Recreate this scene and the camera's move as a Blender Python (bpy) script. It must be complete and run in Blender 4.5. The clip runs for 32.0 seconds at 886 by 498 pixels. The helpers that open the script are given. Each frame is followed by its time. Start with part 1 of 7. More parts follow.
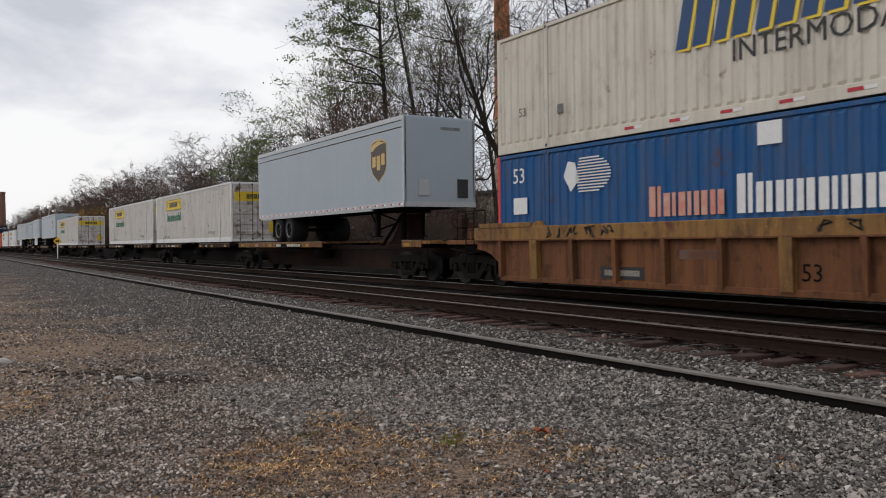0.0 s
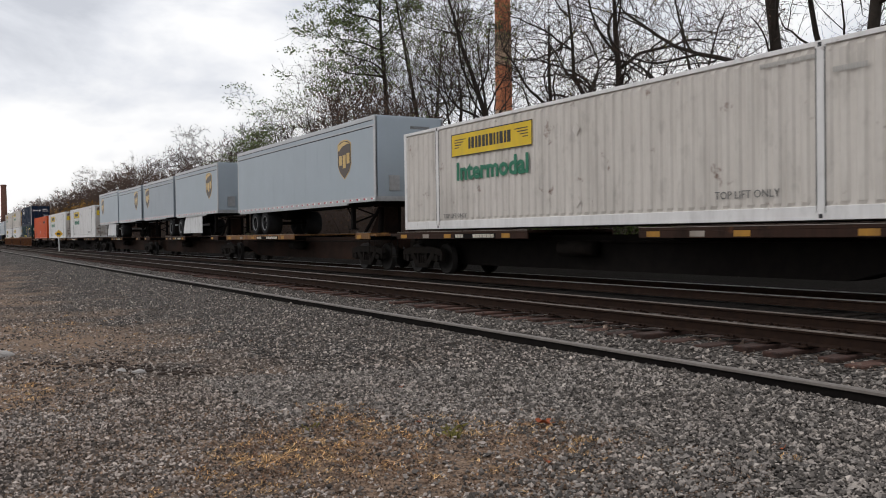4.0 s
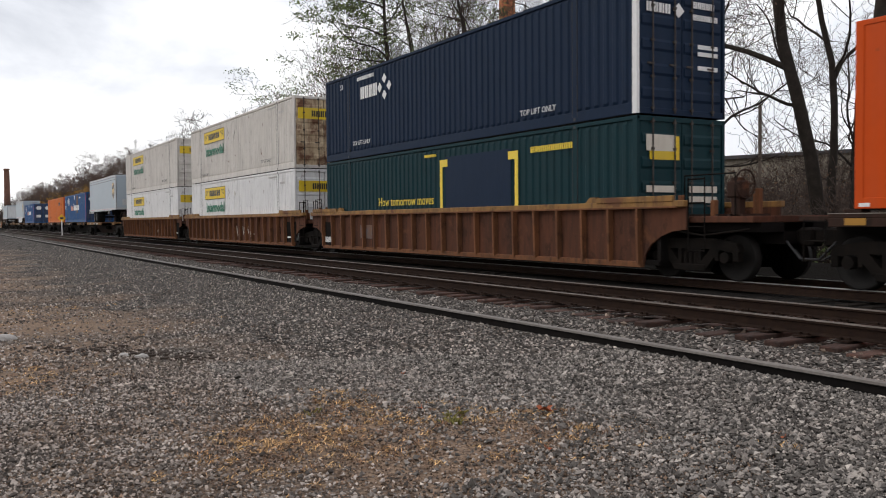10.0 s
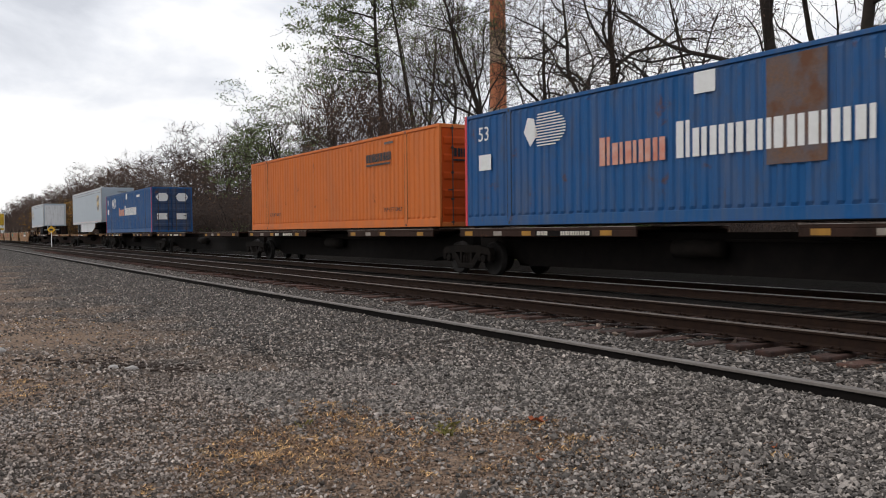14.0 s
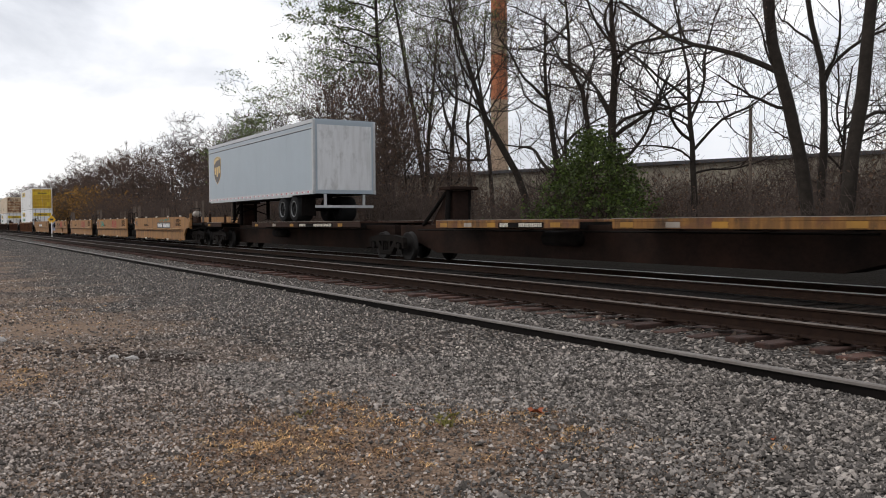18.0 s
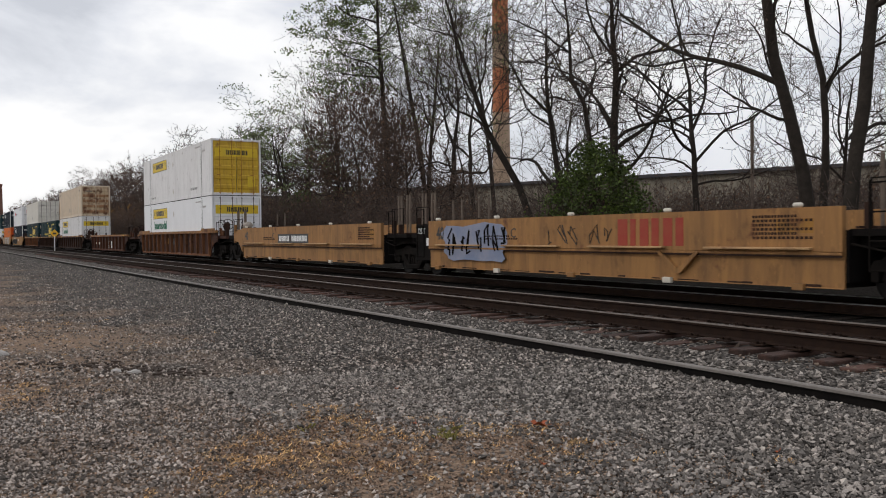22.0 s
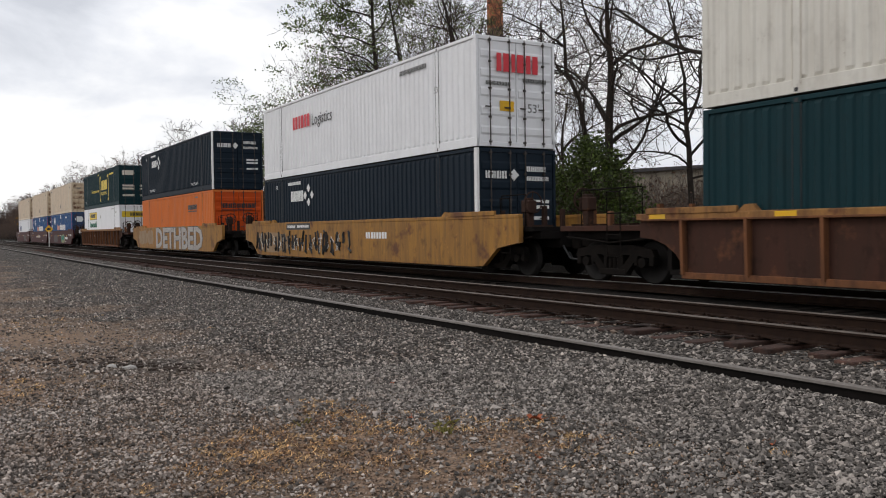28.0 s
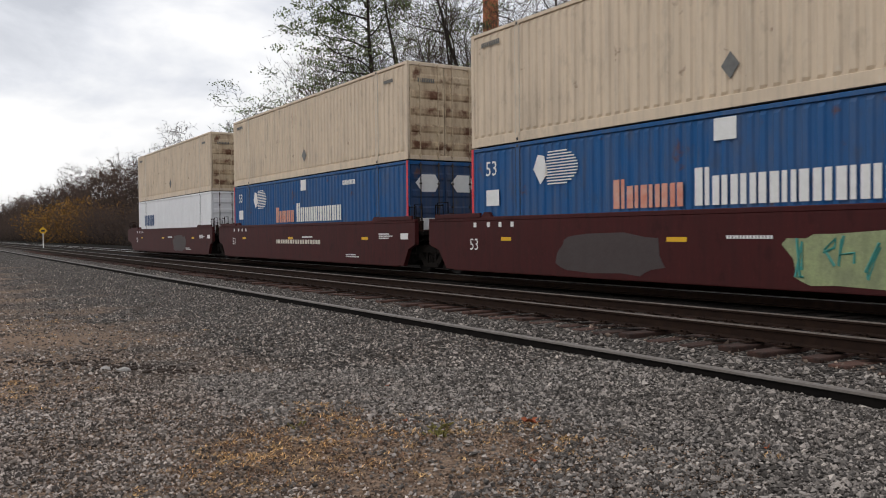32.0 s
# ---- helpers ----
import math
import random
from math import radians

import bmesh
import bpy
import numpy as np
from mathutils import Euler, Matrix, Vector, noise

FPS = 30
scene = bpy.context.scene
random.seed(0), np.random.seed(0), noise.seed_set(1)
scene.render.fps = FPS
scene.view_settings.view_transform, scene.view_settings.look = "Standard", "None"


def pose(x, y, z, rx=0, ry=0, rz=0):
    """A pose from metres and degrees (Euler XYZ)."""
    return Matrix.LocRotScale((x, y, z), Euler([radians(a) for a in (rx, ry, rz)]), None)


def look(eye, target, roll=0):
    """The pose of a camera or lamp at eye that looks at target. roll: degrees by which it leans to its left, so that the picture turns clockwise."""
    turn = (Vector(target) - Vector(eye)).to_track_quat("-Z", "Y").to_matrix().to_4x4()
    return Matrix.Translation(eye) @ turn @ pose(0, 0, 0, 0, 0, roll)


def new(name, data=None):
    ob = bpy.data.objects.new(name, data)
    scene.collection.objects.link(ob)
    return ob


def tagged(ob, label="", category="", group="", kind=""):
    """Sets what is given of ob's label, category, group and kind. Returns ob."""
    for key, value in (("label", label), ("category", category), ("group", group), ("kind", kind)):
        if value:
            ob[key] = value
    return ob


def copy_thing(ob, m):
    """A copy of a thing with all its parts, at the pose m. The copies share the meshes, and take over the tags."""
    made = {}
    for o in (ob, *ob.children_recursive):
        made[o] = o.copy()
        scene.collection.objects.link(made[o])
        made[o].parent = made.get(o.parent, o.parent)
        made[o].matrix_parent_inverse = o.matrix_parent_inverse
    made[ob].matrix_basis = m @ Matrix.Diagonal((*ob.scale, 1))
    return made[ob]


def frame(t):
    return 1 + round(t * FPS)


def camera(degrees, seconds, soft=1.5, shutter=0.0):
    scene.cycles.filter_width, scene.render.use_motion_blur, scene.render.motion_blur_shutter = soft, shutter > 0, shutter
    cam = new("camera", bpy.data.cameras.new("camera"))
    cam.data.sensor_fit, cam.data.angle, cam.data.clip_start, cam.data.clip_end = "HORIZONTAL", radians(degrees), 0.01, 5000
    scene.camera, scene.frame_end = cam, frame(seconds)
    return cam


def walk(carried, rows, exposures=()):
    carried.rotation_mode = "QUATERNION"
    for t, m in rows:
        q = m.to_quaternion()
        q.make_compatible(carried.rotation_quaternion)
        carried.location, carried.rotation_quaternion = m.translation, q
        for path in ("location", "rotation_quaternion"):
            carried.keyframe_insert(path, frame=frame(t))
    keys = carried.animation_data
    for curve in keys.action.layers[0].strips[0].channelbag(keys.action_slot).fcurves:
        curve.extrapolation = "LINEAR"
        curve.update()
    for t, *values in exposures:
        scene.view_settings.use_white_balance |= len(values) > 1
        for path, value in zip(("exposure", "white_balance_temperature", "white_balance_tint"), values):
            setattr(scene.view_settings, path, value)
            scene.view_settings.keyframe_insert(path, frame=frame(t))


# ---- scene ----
# camera: held by hand beside the line, standing on one spot
cam = camera(55.12, 32.0, soft=1.0, shutter=0.05)
EYE = (0.0, 0.0, 1.196)
TURNS = [
    (0, 89.480, 0.729, 59.114),
    (0.5, 89.432, 0.723, 59.116),
    (1, 89.616, 0.564, 59.131),
    (1.5, 89.670, 0.611, 59.143),
    (2, 89.762, 0.592, 59.168),
    (2.5, 89.678, 0.669, 59.163),
    (3, 89.339, 0.706, 59.225),
    (3.5, 89.130, 0.841, 59.225),
    (5.5, 88.349, 0.530, 59.028),
    (6, 88.294, 0.391, 59.033),
    (6.5, 88.230, 0.272, 59.096),
    (7, 88.051, 0.236, 59.130),
    (7.5, 88.002, 0.368, 59.139),
    (8, 87.939, 0.444, 59.162),
    (8.5, 87.949, 0.452, 59.175),
    (9, 88.010, 0.572, 59.293),
    (9.5, 87.968, 0.510, 59.146),
    (10, 88.034, 0.506, 59.371),
    (10.5, 88.125, 0.483, 59.160),
    (11, 88.162, 0.491, 59.087),
    (11.5, 88.095, 0.508, 59.146),
    (12, 88.099, 0.487, 59.133),
    (12.5, 88.201, 0.485, 59.011),
    (13, 88.476, 0.390, 58.288),
    (13.5, 88.617, 0.306, 58.418),
    (14, 88.755, 0.613, 58.779),
    (14.5, 88.727, 0.633, 58.829),
    (16.5, 88.345, 0.498, 58.791),
    (17, 88.271, 0.463, 58.800),
    (17.5, 88.208, 0.444, 58.766),
    (18, 88.168, 0.392, 58.804),
    (18.5, 88.225, 0.376, 58.757),
    (19, 88.244, 0.459, 58.747),
    (19.5, 88.493, 0.488, 58.807),
    (20, 88.769, 0.653, 58.840),
    (20.5, 88.929, 0.726, 58.872),
    (21, 89.027, 0.782, 58.857),
    (21.5, 89.048, 0.736, 58.879),
    (22, 89.022, 0.600, 58.955),
    (22.5, 89.047, 0.451, 58.868),
    (23, 88.921, 0.380, 58.848),
    (23.5, 88.786, 0.456, 58.862),
    (24, 88.712, 0.506, 58.841),
    (24.5, 88.673, 0.607, 58.823),
    (25, 88.690, 0.799, 58.818),
    (25.5, 88.755, 0.820, 58.785),
    (27.5, 88.614, 0.852, 58.628),
    (28, 88.641, 0.774, 58.645),
    (28.5, 88.619, 0.697, 58.546),
    (29, 88.581, 0.723, 58.432),
    (29.5, 88.626, 0.809, 58.449),
    (30, 88.687, 0.800, 58.393),
    (30.5, 88.746, 0.875, 58.365),
    (31, 88.791, 0.691, 58.292),
    (31.5, 88.851, 0.602, 58.317),
    (32, 88.830, 0.588, 58.319),
]
# the camera meters a little brighter or darker as the load changes
STOPS = [(0, -0.38), (2, -0.42), (3, -0.40), (6, -0.10), (7, -0.12), (8, -0.26), (9, -0.20), (10, -0.10), (11, -0.12), (12, -0.30), (13, -0.30), (14, -0.20), (17, -0.14), (18, -0.13), (19, -0.20), (20, -0.33), (22, -0.30),
         (23, -0.31), (24, -0.34), (25, -0.32), (28, -0.22), (29, -0.20), (30, -0.09), (31, -0.24), (32, -0.29)]
walk(cam, [(t, pose(*EYE, rx, ry, rz)) for t, rx, ry, rz in TURNS], STOPS)

# plan: x along the line (train runs towards +x), y away from the camera, rail tops of the main tracks at z = 0
TRACK_NEAR, TRACK_TRAIN, SPARE_RAIL = 9.437, 13.577, 6.57


def lerp(a, b, k):
    return a + (b - a) * k


# ---------------------------------------------------------------- world and sun
def make_world():
    w = bpy.data.worlds.new("sky")
    scene.world = w
    w.use_nodes = True
    nt = w.node_tree
    nt.nodes.clear()
    nd, ln = nt.nodes.new, nt.links.new
    out, bg = nd("ShaderNodeOutputWorld"), nd("ShaderNodeBackground")
    sky = nd("ShaderNodeTexSky")
    sky.sky_type, sky.sun_disc = "NISHITA", False
    sky.sun_elevation, sky.sun_rotation = radians(38), radians(205)
    sky.air_density, sky.dust_density = 1.4, 2.0
    gain = nd("ShaderNodeVectorMath")
    gain.operation = "SCALE"
    gain.inputs["Scale"].default_value = 0.10
    ln(sky.outputs["Color"], gain.inputs[0])
    tc, mp = nd("ShaderNodeTexCoord"), nd("ShaderNodeMapping")
    mp.inputs["Scale"].default_value = (1.0, 1.0, 3.0)
    ln(tc.outputs["Generated"], mp.inputs["Vector"])
    n1 = nd("ShaderNodeTexNoise")
    n1.inputs["Scale"].default_value, n1.inputs["Detail"].default_value = 2.6, 7
    n1.inputs["Roughness"].default_value = 0.55
    n1.inputs["Distortion"].default_value = 0.35
    ln(mp.outputs["Vector"], n1.inputs["Vector"])
    ramp = nd("ShaderNodeValToRGB")
    e = ramp.color_ramp.elements
    e[0].position, e[0].color = 0.34, (0.80, 0.825, 0.90, 1)
    e[1].position, e[1].color = 0.56, (1.33, 1.325, 1.34, 1)
    k = ramp.color_ramp.elements.new(0.45)
    k.color = (1.05, 1.07, 1.14, 1)
    ln(n1.outputs["Fac"], ramp.inputs["Fac"])
    mix = nd("ShaderNodeMix")
    mix.data_type = "RGBA"
    mix.inputs["Factor"].default_value = 0.90
    ln(gain.outputs["Vector"], mix.inputs["A"])
    ln(ramp.outputs["Color"], mix.inputs["B"])
    ln(mix.outputs["Result"], bg.inputs["Color"])
    bg.inputs["Strength"].default_value = 1.0
    ln(bg.outputs["Background"], out.inputs["Surface"])


make_world()
sun = new("sun", bpy.data.lights.new("sun", "SUN"))
sun.data.energy, sun.data.angle, sun.data.color = 0.6, radians(18), (1.0, 0.96, 0.90)
sun.matrix_world = look((-30, -60, 55), (0, 0, 0))


# ---------------------------------------------------------------- materials
def material(name, col, rough=0.6, metal=0.0, col2=None, scale=6.0, amount=0.6, grime=None, grime_amount=0.0, streak=(1, 1, 1),
             rust=0.0, bump=0.2, bump_scale=40.0, island=0.0, obrand=0.0, spec=0.4, rust_scale=1.6, mottle=0.45, weather=0.0):
    """Base colour with two scales of variation, grime streaks, rust blooms and fine relief."""
    m = bpy.data.materials.new(name)
    m.use_nodes = True
    nt = m.node_tree
    bs = nt.nodes["Principled BSDF"]
    nd, ln = nt.nodes.new, nt.links.new
    tc = nd("ShaderNodeTexCoord")

    def mixer(fac, a, b, mode="MIX"):
        x = nd("ShaderNodeMix")
        x.data_type, x.blend_type = "RGBA", mode
        for sock, v in ((x.inputs["Factor"], fac), (x.inputs["A"], a), (x.inputs["B"], b)):
            if isinstance(v, bpy.types.NodeSocket):
                ln(v, sock)
            elif isinstance(v, tuple):
                sock.default_value = (*v[:3], 1)
            else:
                sock.default_value = v
        return x.outputs["Result"]

    def noise_node(s, detail, lo, hi, stretch=(1, 1, 1)):
        mp = nd("ShaderNodeMapping")
        mp.inputs["Scale"].default_value = stretch
        ln(tc.outputs["Object"], mp.inputs["Vector"])
        n = nd("ShaderNodeTexNoise")
        n.inputs["Scale"].default_value, n.inputs["Detail"].default_value, n.inputs["Roughness"].default_value = s, detail, 0.6
        ln(mp.outputs["Vector"], n.inputs["Vector"])
        r = nd("ShaderNodeMapRange")
        r.inputs["From Min"].default_value, r.inputs["From Max"].default_value = lo, hi
        ln(n.outputs["Fac"], r.inputs["Value"])
        return r.outputs["Result"]

    def times(sock, k):
        x = nd("ShaderNodeMath")
        x.operation = "MULTIPLY"
        ln(sock, x.inputs[0])
        x.inputs[1].default_value = k
        return x.outputs[0]

    c2 = col2 or tuple(v * 0.72 for v in col)
    c = mixer(times(noise_node(scale, 5, 0.35, 0.68), amount), col, c2)
    c = mixer(times(noise_node(scale * 9, 3, 0.4, 0.7), amount * mottle), c, tuple(v * 0.6 for v in c2))
    if grime:
        c = mixer(times(noise_node(1.3, 6, 0.42, 0.75, streak), grime_amount), c, grime)
    if weather > 0:
        c = mixer(times(noise_node(7.0, 5, 0.46, 0.70, (1, 1, 0.10)), weather), c, grime or tuple(v * 0.4 for v in col))
        c = mixer(times(noise_node(3.4, 7, 0.56, 0.66, (1, 1, 0.55)), weather * 0.8), c, tuple(v * 0.5 for v in (grime or col)))
        c = mixer(times(noise_node(16.0, 4, 0.62, 0.68, (1, 1, 0.4)), weather * 0.55), c, tuple(min(0.7, v * 1.7) for v in col))
    if rust > 0:
        f = noise_node(rust_scale, 8, 0.66 - rust * 0.3, 0.74 - rust * 0.22)
        c = mixer(f, c, (0.12, 0.05, 0.025))
    if island > 0:
        g = nd("ShaderNodeNewGeometry")
        h = nd("ShaderNodeMapRange")
        h.inputs["To Min"].default_value, h.inputs["To Max"].default_value = 1 - island, 1 + island * 1.9
        q = nd("ShaderNodeMath")
        q.operation = "POWER"
        q.inputs[1].default_value = 2.0
        ln(g.outputs["Random Per Island"], q.inputs[0])
        ln(q.outputs[0], h.inputs["Value"])
        v = nd("ShaderNodeVectorMath")
        v.operation = "SCALE"
        ln(c, v.inputs[0])
        ln(h.outputs["Result"], v.inputs["Scale"])
        c = v.outputs["Vector"]
    if obrand > 0:
        g = nd("ShaderNodeObjectInfo")
        h = nd("ShaderNodeMapRange")
        h.inputs["To Min"].default_value, h.inputs["To Max"].default_value = 1 - obrand, 1 + obrand
        ln(g.outputs["Random"], h.inputs["Value"])
        v = nd("ShaderNodeVectorMath")
        v.operation = "SCALE"
        ln(c, v.inputs[0])
        ln(h.outputs["Result"], v.inputs["Scale"])
        c = v.outputs["Vector"]
    ln(c, bs.inputs["Base Color"])
    bs.inputs["Roughness"].default_value, bs.inputs["Metallic"].default_value = rough, metal
    bs.inputs["Specular IOR Level"].default_value = spec
    if bump > 0:
        b = nd("ShaderNodeBump")
        b.inputs["Strength"].default_value, b.inputs["Distance"].default_value = bump, 0.01
        n = nd("ShaderNodeTexNoise")
        n.inputs["Scale"].default_value, n.inputs["Detail"].default_value = bump_scale, 5
        ln(tc.outputs["Object"], n.inputs["Vector"])
        ln(n.outputs["Fac"], b.inputs["Height"])
        ln(b.outputs["Normal"], bs.inputs["Normal"])
    return m


def leafy(m, amount=0.45):
    """Thin leaves let part of the light through."""
    nt = m.node_tree
    bs, out = nt.nodes["Principled BSDF"], nt.nodes["Material Output"]
    tr, mx = nt.nodes.new("ShaderNodeBsdfTranslucent"), nt.nodes.new("ShaderNodeMixShader")
    nt.links.new(bs.inputs["Base Color"].links[0].from_socket, tr.inputs["Color"])
    mx.inputs["Fac"].default_value = amount
    nt.links.new(bs.outputs["BSDF"], mx.inputs[1])
    nt.links.new(tr.outputs["BSDF"], mx.inputs[2])
    nt.links.new(mx.outputs["Shader"], out.inputs["Surface"])


def paint(name, col, dirt=0.35, rust=0.0, rough=0.55, grime=(0.16, 0.14, 0.12), mottle=0.14, spec=0.35, weather=0.0):
    return material(name, col, rough, 0, tuple(v * 0.88 for v in col), 0.8, 0.5, grime, dirt, (1.6, 1.6, 0.18), rust, 0.05, 30, mottle=mottle, spec=spec, weather=weather)


WHITE = paint("white_paint", (0.75, 0.74, 0.735), 0.16, 0.10, weather=0.14)
PALECREAM = paint("pale_cream_paint", (0.70, 0.675, 0.61), 0.2, 0.05, grime=(0.3, 0.25, 0.19), weather=0.18)
CREAM = paint("cream_paint", (0.655, 0.61, 0.525), 0.25, 0.08, grime=(0.22, 0.17, 0.12), weather=0.22)
DULLWHITE = paint("dull_white_paint", (0.63, 0.59, 0.545), 0.24, 0.12, weather=0.18)
BRIGHTWHITE = paint("bright_white_paint", (0.79, 0.795, 0.81), 0.07, 0.0)
DOORWORN = paint("stained_white_door_paint", (0.60, 0.575, 0.545), 0.55, 0.40, grime=(0.20, 0.12, 0.075), weather=0.3)
BEIGEWORN = paint("worn_beige_door_paint", (0.62, 0.50, 0.345), 0.45, 0.36, grime=(0.20, 0.10, 0.05), weather=0.4)
SKIRTWHITE = paint("dusty_white_panel", (0.66, 0.67, 0.68), 0.35, 0.0, grime=(0.30, 0.29, 0.27), weather=0.3)
DECKMARK = paint("dull_yellow_marker", (0.40, 0.20, 0.03), 0.6, 0.1, 0.7, grime=(0.09, 0.05, 0.025))
DECKGREY = paint("dull_pale_marker", (0.34, 0.30, 0.26), 0.6, 0.1, 0.7, grime=(0.09, 0.06, 0.04))
DECKOCHRE = paint("rusty_ochre_deck_paint", (0.27, 0.125, 0.030), 0.8, 0.5, 0.75, grime=(0.035, 0.021, 0.014), weather=0.7)
RUSTWEB = paint("patchy_rust_brown_paint", (0.060, 0.026, 0.018), 0.7, 0.3, 0.8, grime=(0.04, 0.022, 0.016), weather=0.7, spec=0.15)
LIPOCHRE = paint("worn_ochre_edge_paint", (0.30, 0.15, 0.05), 0.7, 0.35, 0.7, grime=(0.09, 0.045, 0.025), weather=0.7, spec=0.2)
BEIGE = paint("beige_paint", (0.67, 0.545, 0.405), 0.22, 0.06, weather=0.2)
BEIGERUST = paint("rusty_beige_paint", (0.60, 0.47, 0.31), 0.75, 0.62, grime=(0.16, 0.075, 0.035), weather=0.5)
RUSTRIB = paint("rust_bloom_paint", (0.36, 0.20, 0.105), 0.7, 0.6, 0.8, grime=(0.16, 0.07, 0.03))
BLUE = paint("blue_paint", (0.011, 0.088, 0.25), 0.28, 0.14, weather=0.25, spec=0.16)
BLUEDARK = paint("dark_blue_paint", (0.014, 0.050, 0.135), 0.35, 0.2, weather=0.3, spec=0.16)
NAVYDARK = paint("blue_black_paint", (0.0068, 0.0145, 0.0245), 0.10, 0.0, 0.6, grime=(0.014, 0.022, 0.032), spec=0.14, weather=0.25)
NAVY = paint("navy_paint", (0.0065, 0.0175, 0.042), 0.10, 0.0, 0.6, grime=(0.016, 0.028, 0.052), spec=0.14, weather=0.25)
TEAL = paint("dark_green_paint", (0.0042, 0.029, 0.036), 0.10, 0.0, 0.6, grime=(0.02, 0.03, 0.032), spec=0.15, weather=0.25)
ORANGE = paint("orange_paint", (0.53, 0.066, 0.0045), 0.14, 0.05, 0.65, spec=0.15)
ORANGEPALE = paint("faded_orange_paint", (0.62, 0.165, 0.036), 0.25, 0.06, 0.65, spec=0.2)
YELLOW = paint("yellow_paint", (0.72, 0.50, 0.02), 0.25, 0.10)
YELLOWDOOR = paint("worn_yellow_door_paint", (0.62, 0.40, 0.03), 0.35, 0.16, grime=(0.22, 0.11, 0.03), weather=0.35)
SAFETY = paint("yellow_marker_paint", (0.74, 0.42, 0.01), 0.25, 0.0)
GREYTRAILER = paint("pale_grey_paint", (0.345, 0.40, 0.445), 0.06, 0.0, 0.45, grime=(0.25, 0.25, 0.25), mottle=0.05)
GREYTRAILER2 = paint("grey_trailer_paint", (0.30, 0.345, 0.385), 0.08, 0.0, 0.45, grime=(0.2, 0.2, 0.2), mottle=0.05)
TAN = paint("tan_wagon_paint", (0.335, 0.168, 0.058), 0.6, 0.2, 0.65, grime=(0.11, 0.062, 0.032), spec=0.25, weather=0.45)
# lighter copy of the tan, a highlight put into the paint
TANHIGHLIGHT = paint("highlight_tan_paint", (0.46, 0.28, 0.13), 0.5, 0.15, 0.65, grime=(0.16, 0.09, 0.05), weather=0.4)
OCHRE = paint("ochre_wagon_paint", (0.275, 0.145, 0.045), 0.6, 0.3, 0.65, grime=(0.075, 0.042, 0.025), weather=0.65, spec=0.22)
GOLDEN = paint("golden_wagon_paint", (0.34, 0.165, 0.035), 0.65, 0.3, 0.65, grime=(0.10, 0.058, 0.032), spec=0.25, weather=0.55)
RUSTBROWN = paint("red_brown_wagon_paint", (0.105, 0.041, 0.023), 0.75, 0.25, 0.8, grime=(0.04, 0.021, 0.015), weather=0.7, spec=0.15)
RUST = paint("rust_orange_wagon_paint", (0.185, 0.075, 0.032), 0.75, 0.25, 0.78, grime=(0.06, 0.03, 0.018), weather=0.7, spec=0.2)
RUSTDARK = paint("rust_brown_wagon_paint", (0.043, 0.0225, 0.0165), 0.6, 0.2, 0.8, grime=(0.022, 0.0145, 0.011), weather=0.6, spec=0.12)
MAROON = paint("maroon_wagon_paint", (0.058, 0.0115, 0.0115), 0.5, 0.0, 0.6, grime=(0.030, 0.0095, 0.0095), weather=0.5, spec=0.14)
# underframe and running gear steels sunk near black for the shade there
STEELBLACK = material("shade_deepened_dusty_steel", (0.0070, 0.0062, 0.006), 0.9, 0, (0.015, 0.012, 0.0105), 3, 0.7, bump=0.3, spec=0.08)
TRUCK = material("shade_deepened_dusty_iron", (0.0065, 0.0056, 0.005), 0.9, 0, (0.015, 0.0115, 0.0095), 5, 0.8, bump=0.35, spec=0.08)
WHEELSTEEL = material("shade_deepened_worn_wheel", (0.008, 0.007, 0.0065), 0.7, 0.1, (0.015, 0.012, 0.0105), 8, 0.6, spec=0.25)
DOORBAR = material("dull_door_bar_steel", (0.085, 0.075, 0.068), 0.7, 0.1, (0.04, 0.03, 0.025), 6, 0.8, spec=0.2)
CHROME = material("galvanised_steel", (0.50, 0.51, 0.52), 0.42, 0.6, (0.34, 0.34, 0.34), 9, 0.5)
BEAMBROWN = material("dark_rusted_beam_steel", (0.026, 0.0150, 0.0115), 0.9, 0, (0.010, 0.0075, 0.0065), 1.2, 0.9, (0.05, 0.024, 0.015), 0.4, (0.6, 0.6, 0.9), bump=0.2, spec=0.08)
RAILSIDE = material("rusty_rail_web", (0.017, 0.0098, 0.0075), 0.9, 0, (0.030, 0.0165, 0.0105), 7, 0.8, bump=0.35, spec=0.12)
RAILTOP = material("polished_rail_head", (0.155, 0.13, 0.112), 0.58, 0.15, (0.05, 0.036, 0.028), 3, 0.7, bump=0.05, spec=0.3)
RAILSHINY = material("bright_rail_head", (0.42, 0.41, 0.40), 0.34, 0.7, (0.25, 0.24, 0.23), 3, 0.6, bump=0.03)
RAILDULL = material("dull_rail_head", (0.20, 0.18, 0.165), 0.6, 0.1, (0.13, 0.11, 0.095), 3, 0.7, bump=0.1)
TIEWOOD = material("weathered_tie_wood", (0.085, 0.040, 0.028), 0.9, 0, (0.024, 0.014, 0.011), 12, 0.8, bump=0.6, obrand=0.45)
# near-black copy of the tie wood, carries the shade under the train
TIESHADED = material("shaded_black_tie_wood", (0.020, 0.015, 0.012), 0.9, 0, (0.010, 0.008, 0.007), 12, 0.8, bump=0.5, obrand=0.4, spec=0.15)
TYRE = material("dusty_rubber", (0.014, 0.0145, 0.0155), 0.9, 0, (0.024, 0.0235, 0.0235), 6, 0.6, spec=0.12)
RIM = material("dull_wheel_rim", (0.16, 0.165, 0.17), 0.5, 0.4, (0.07, 0.07, 0.07), 7, 0.7)
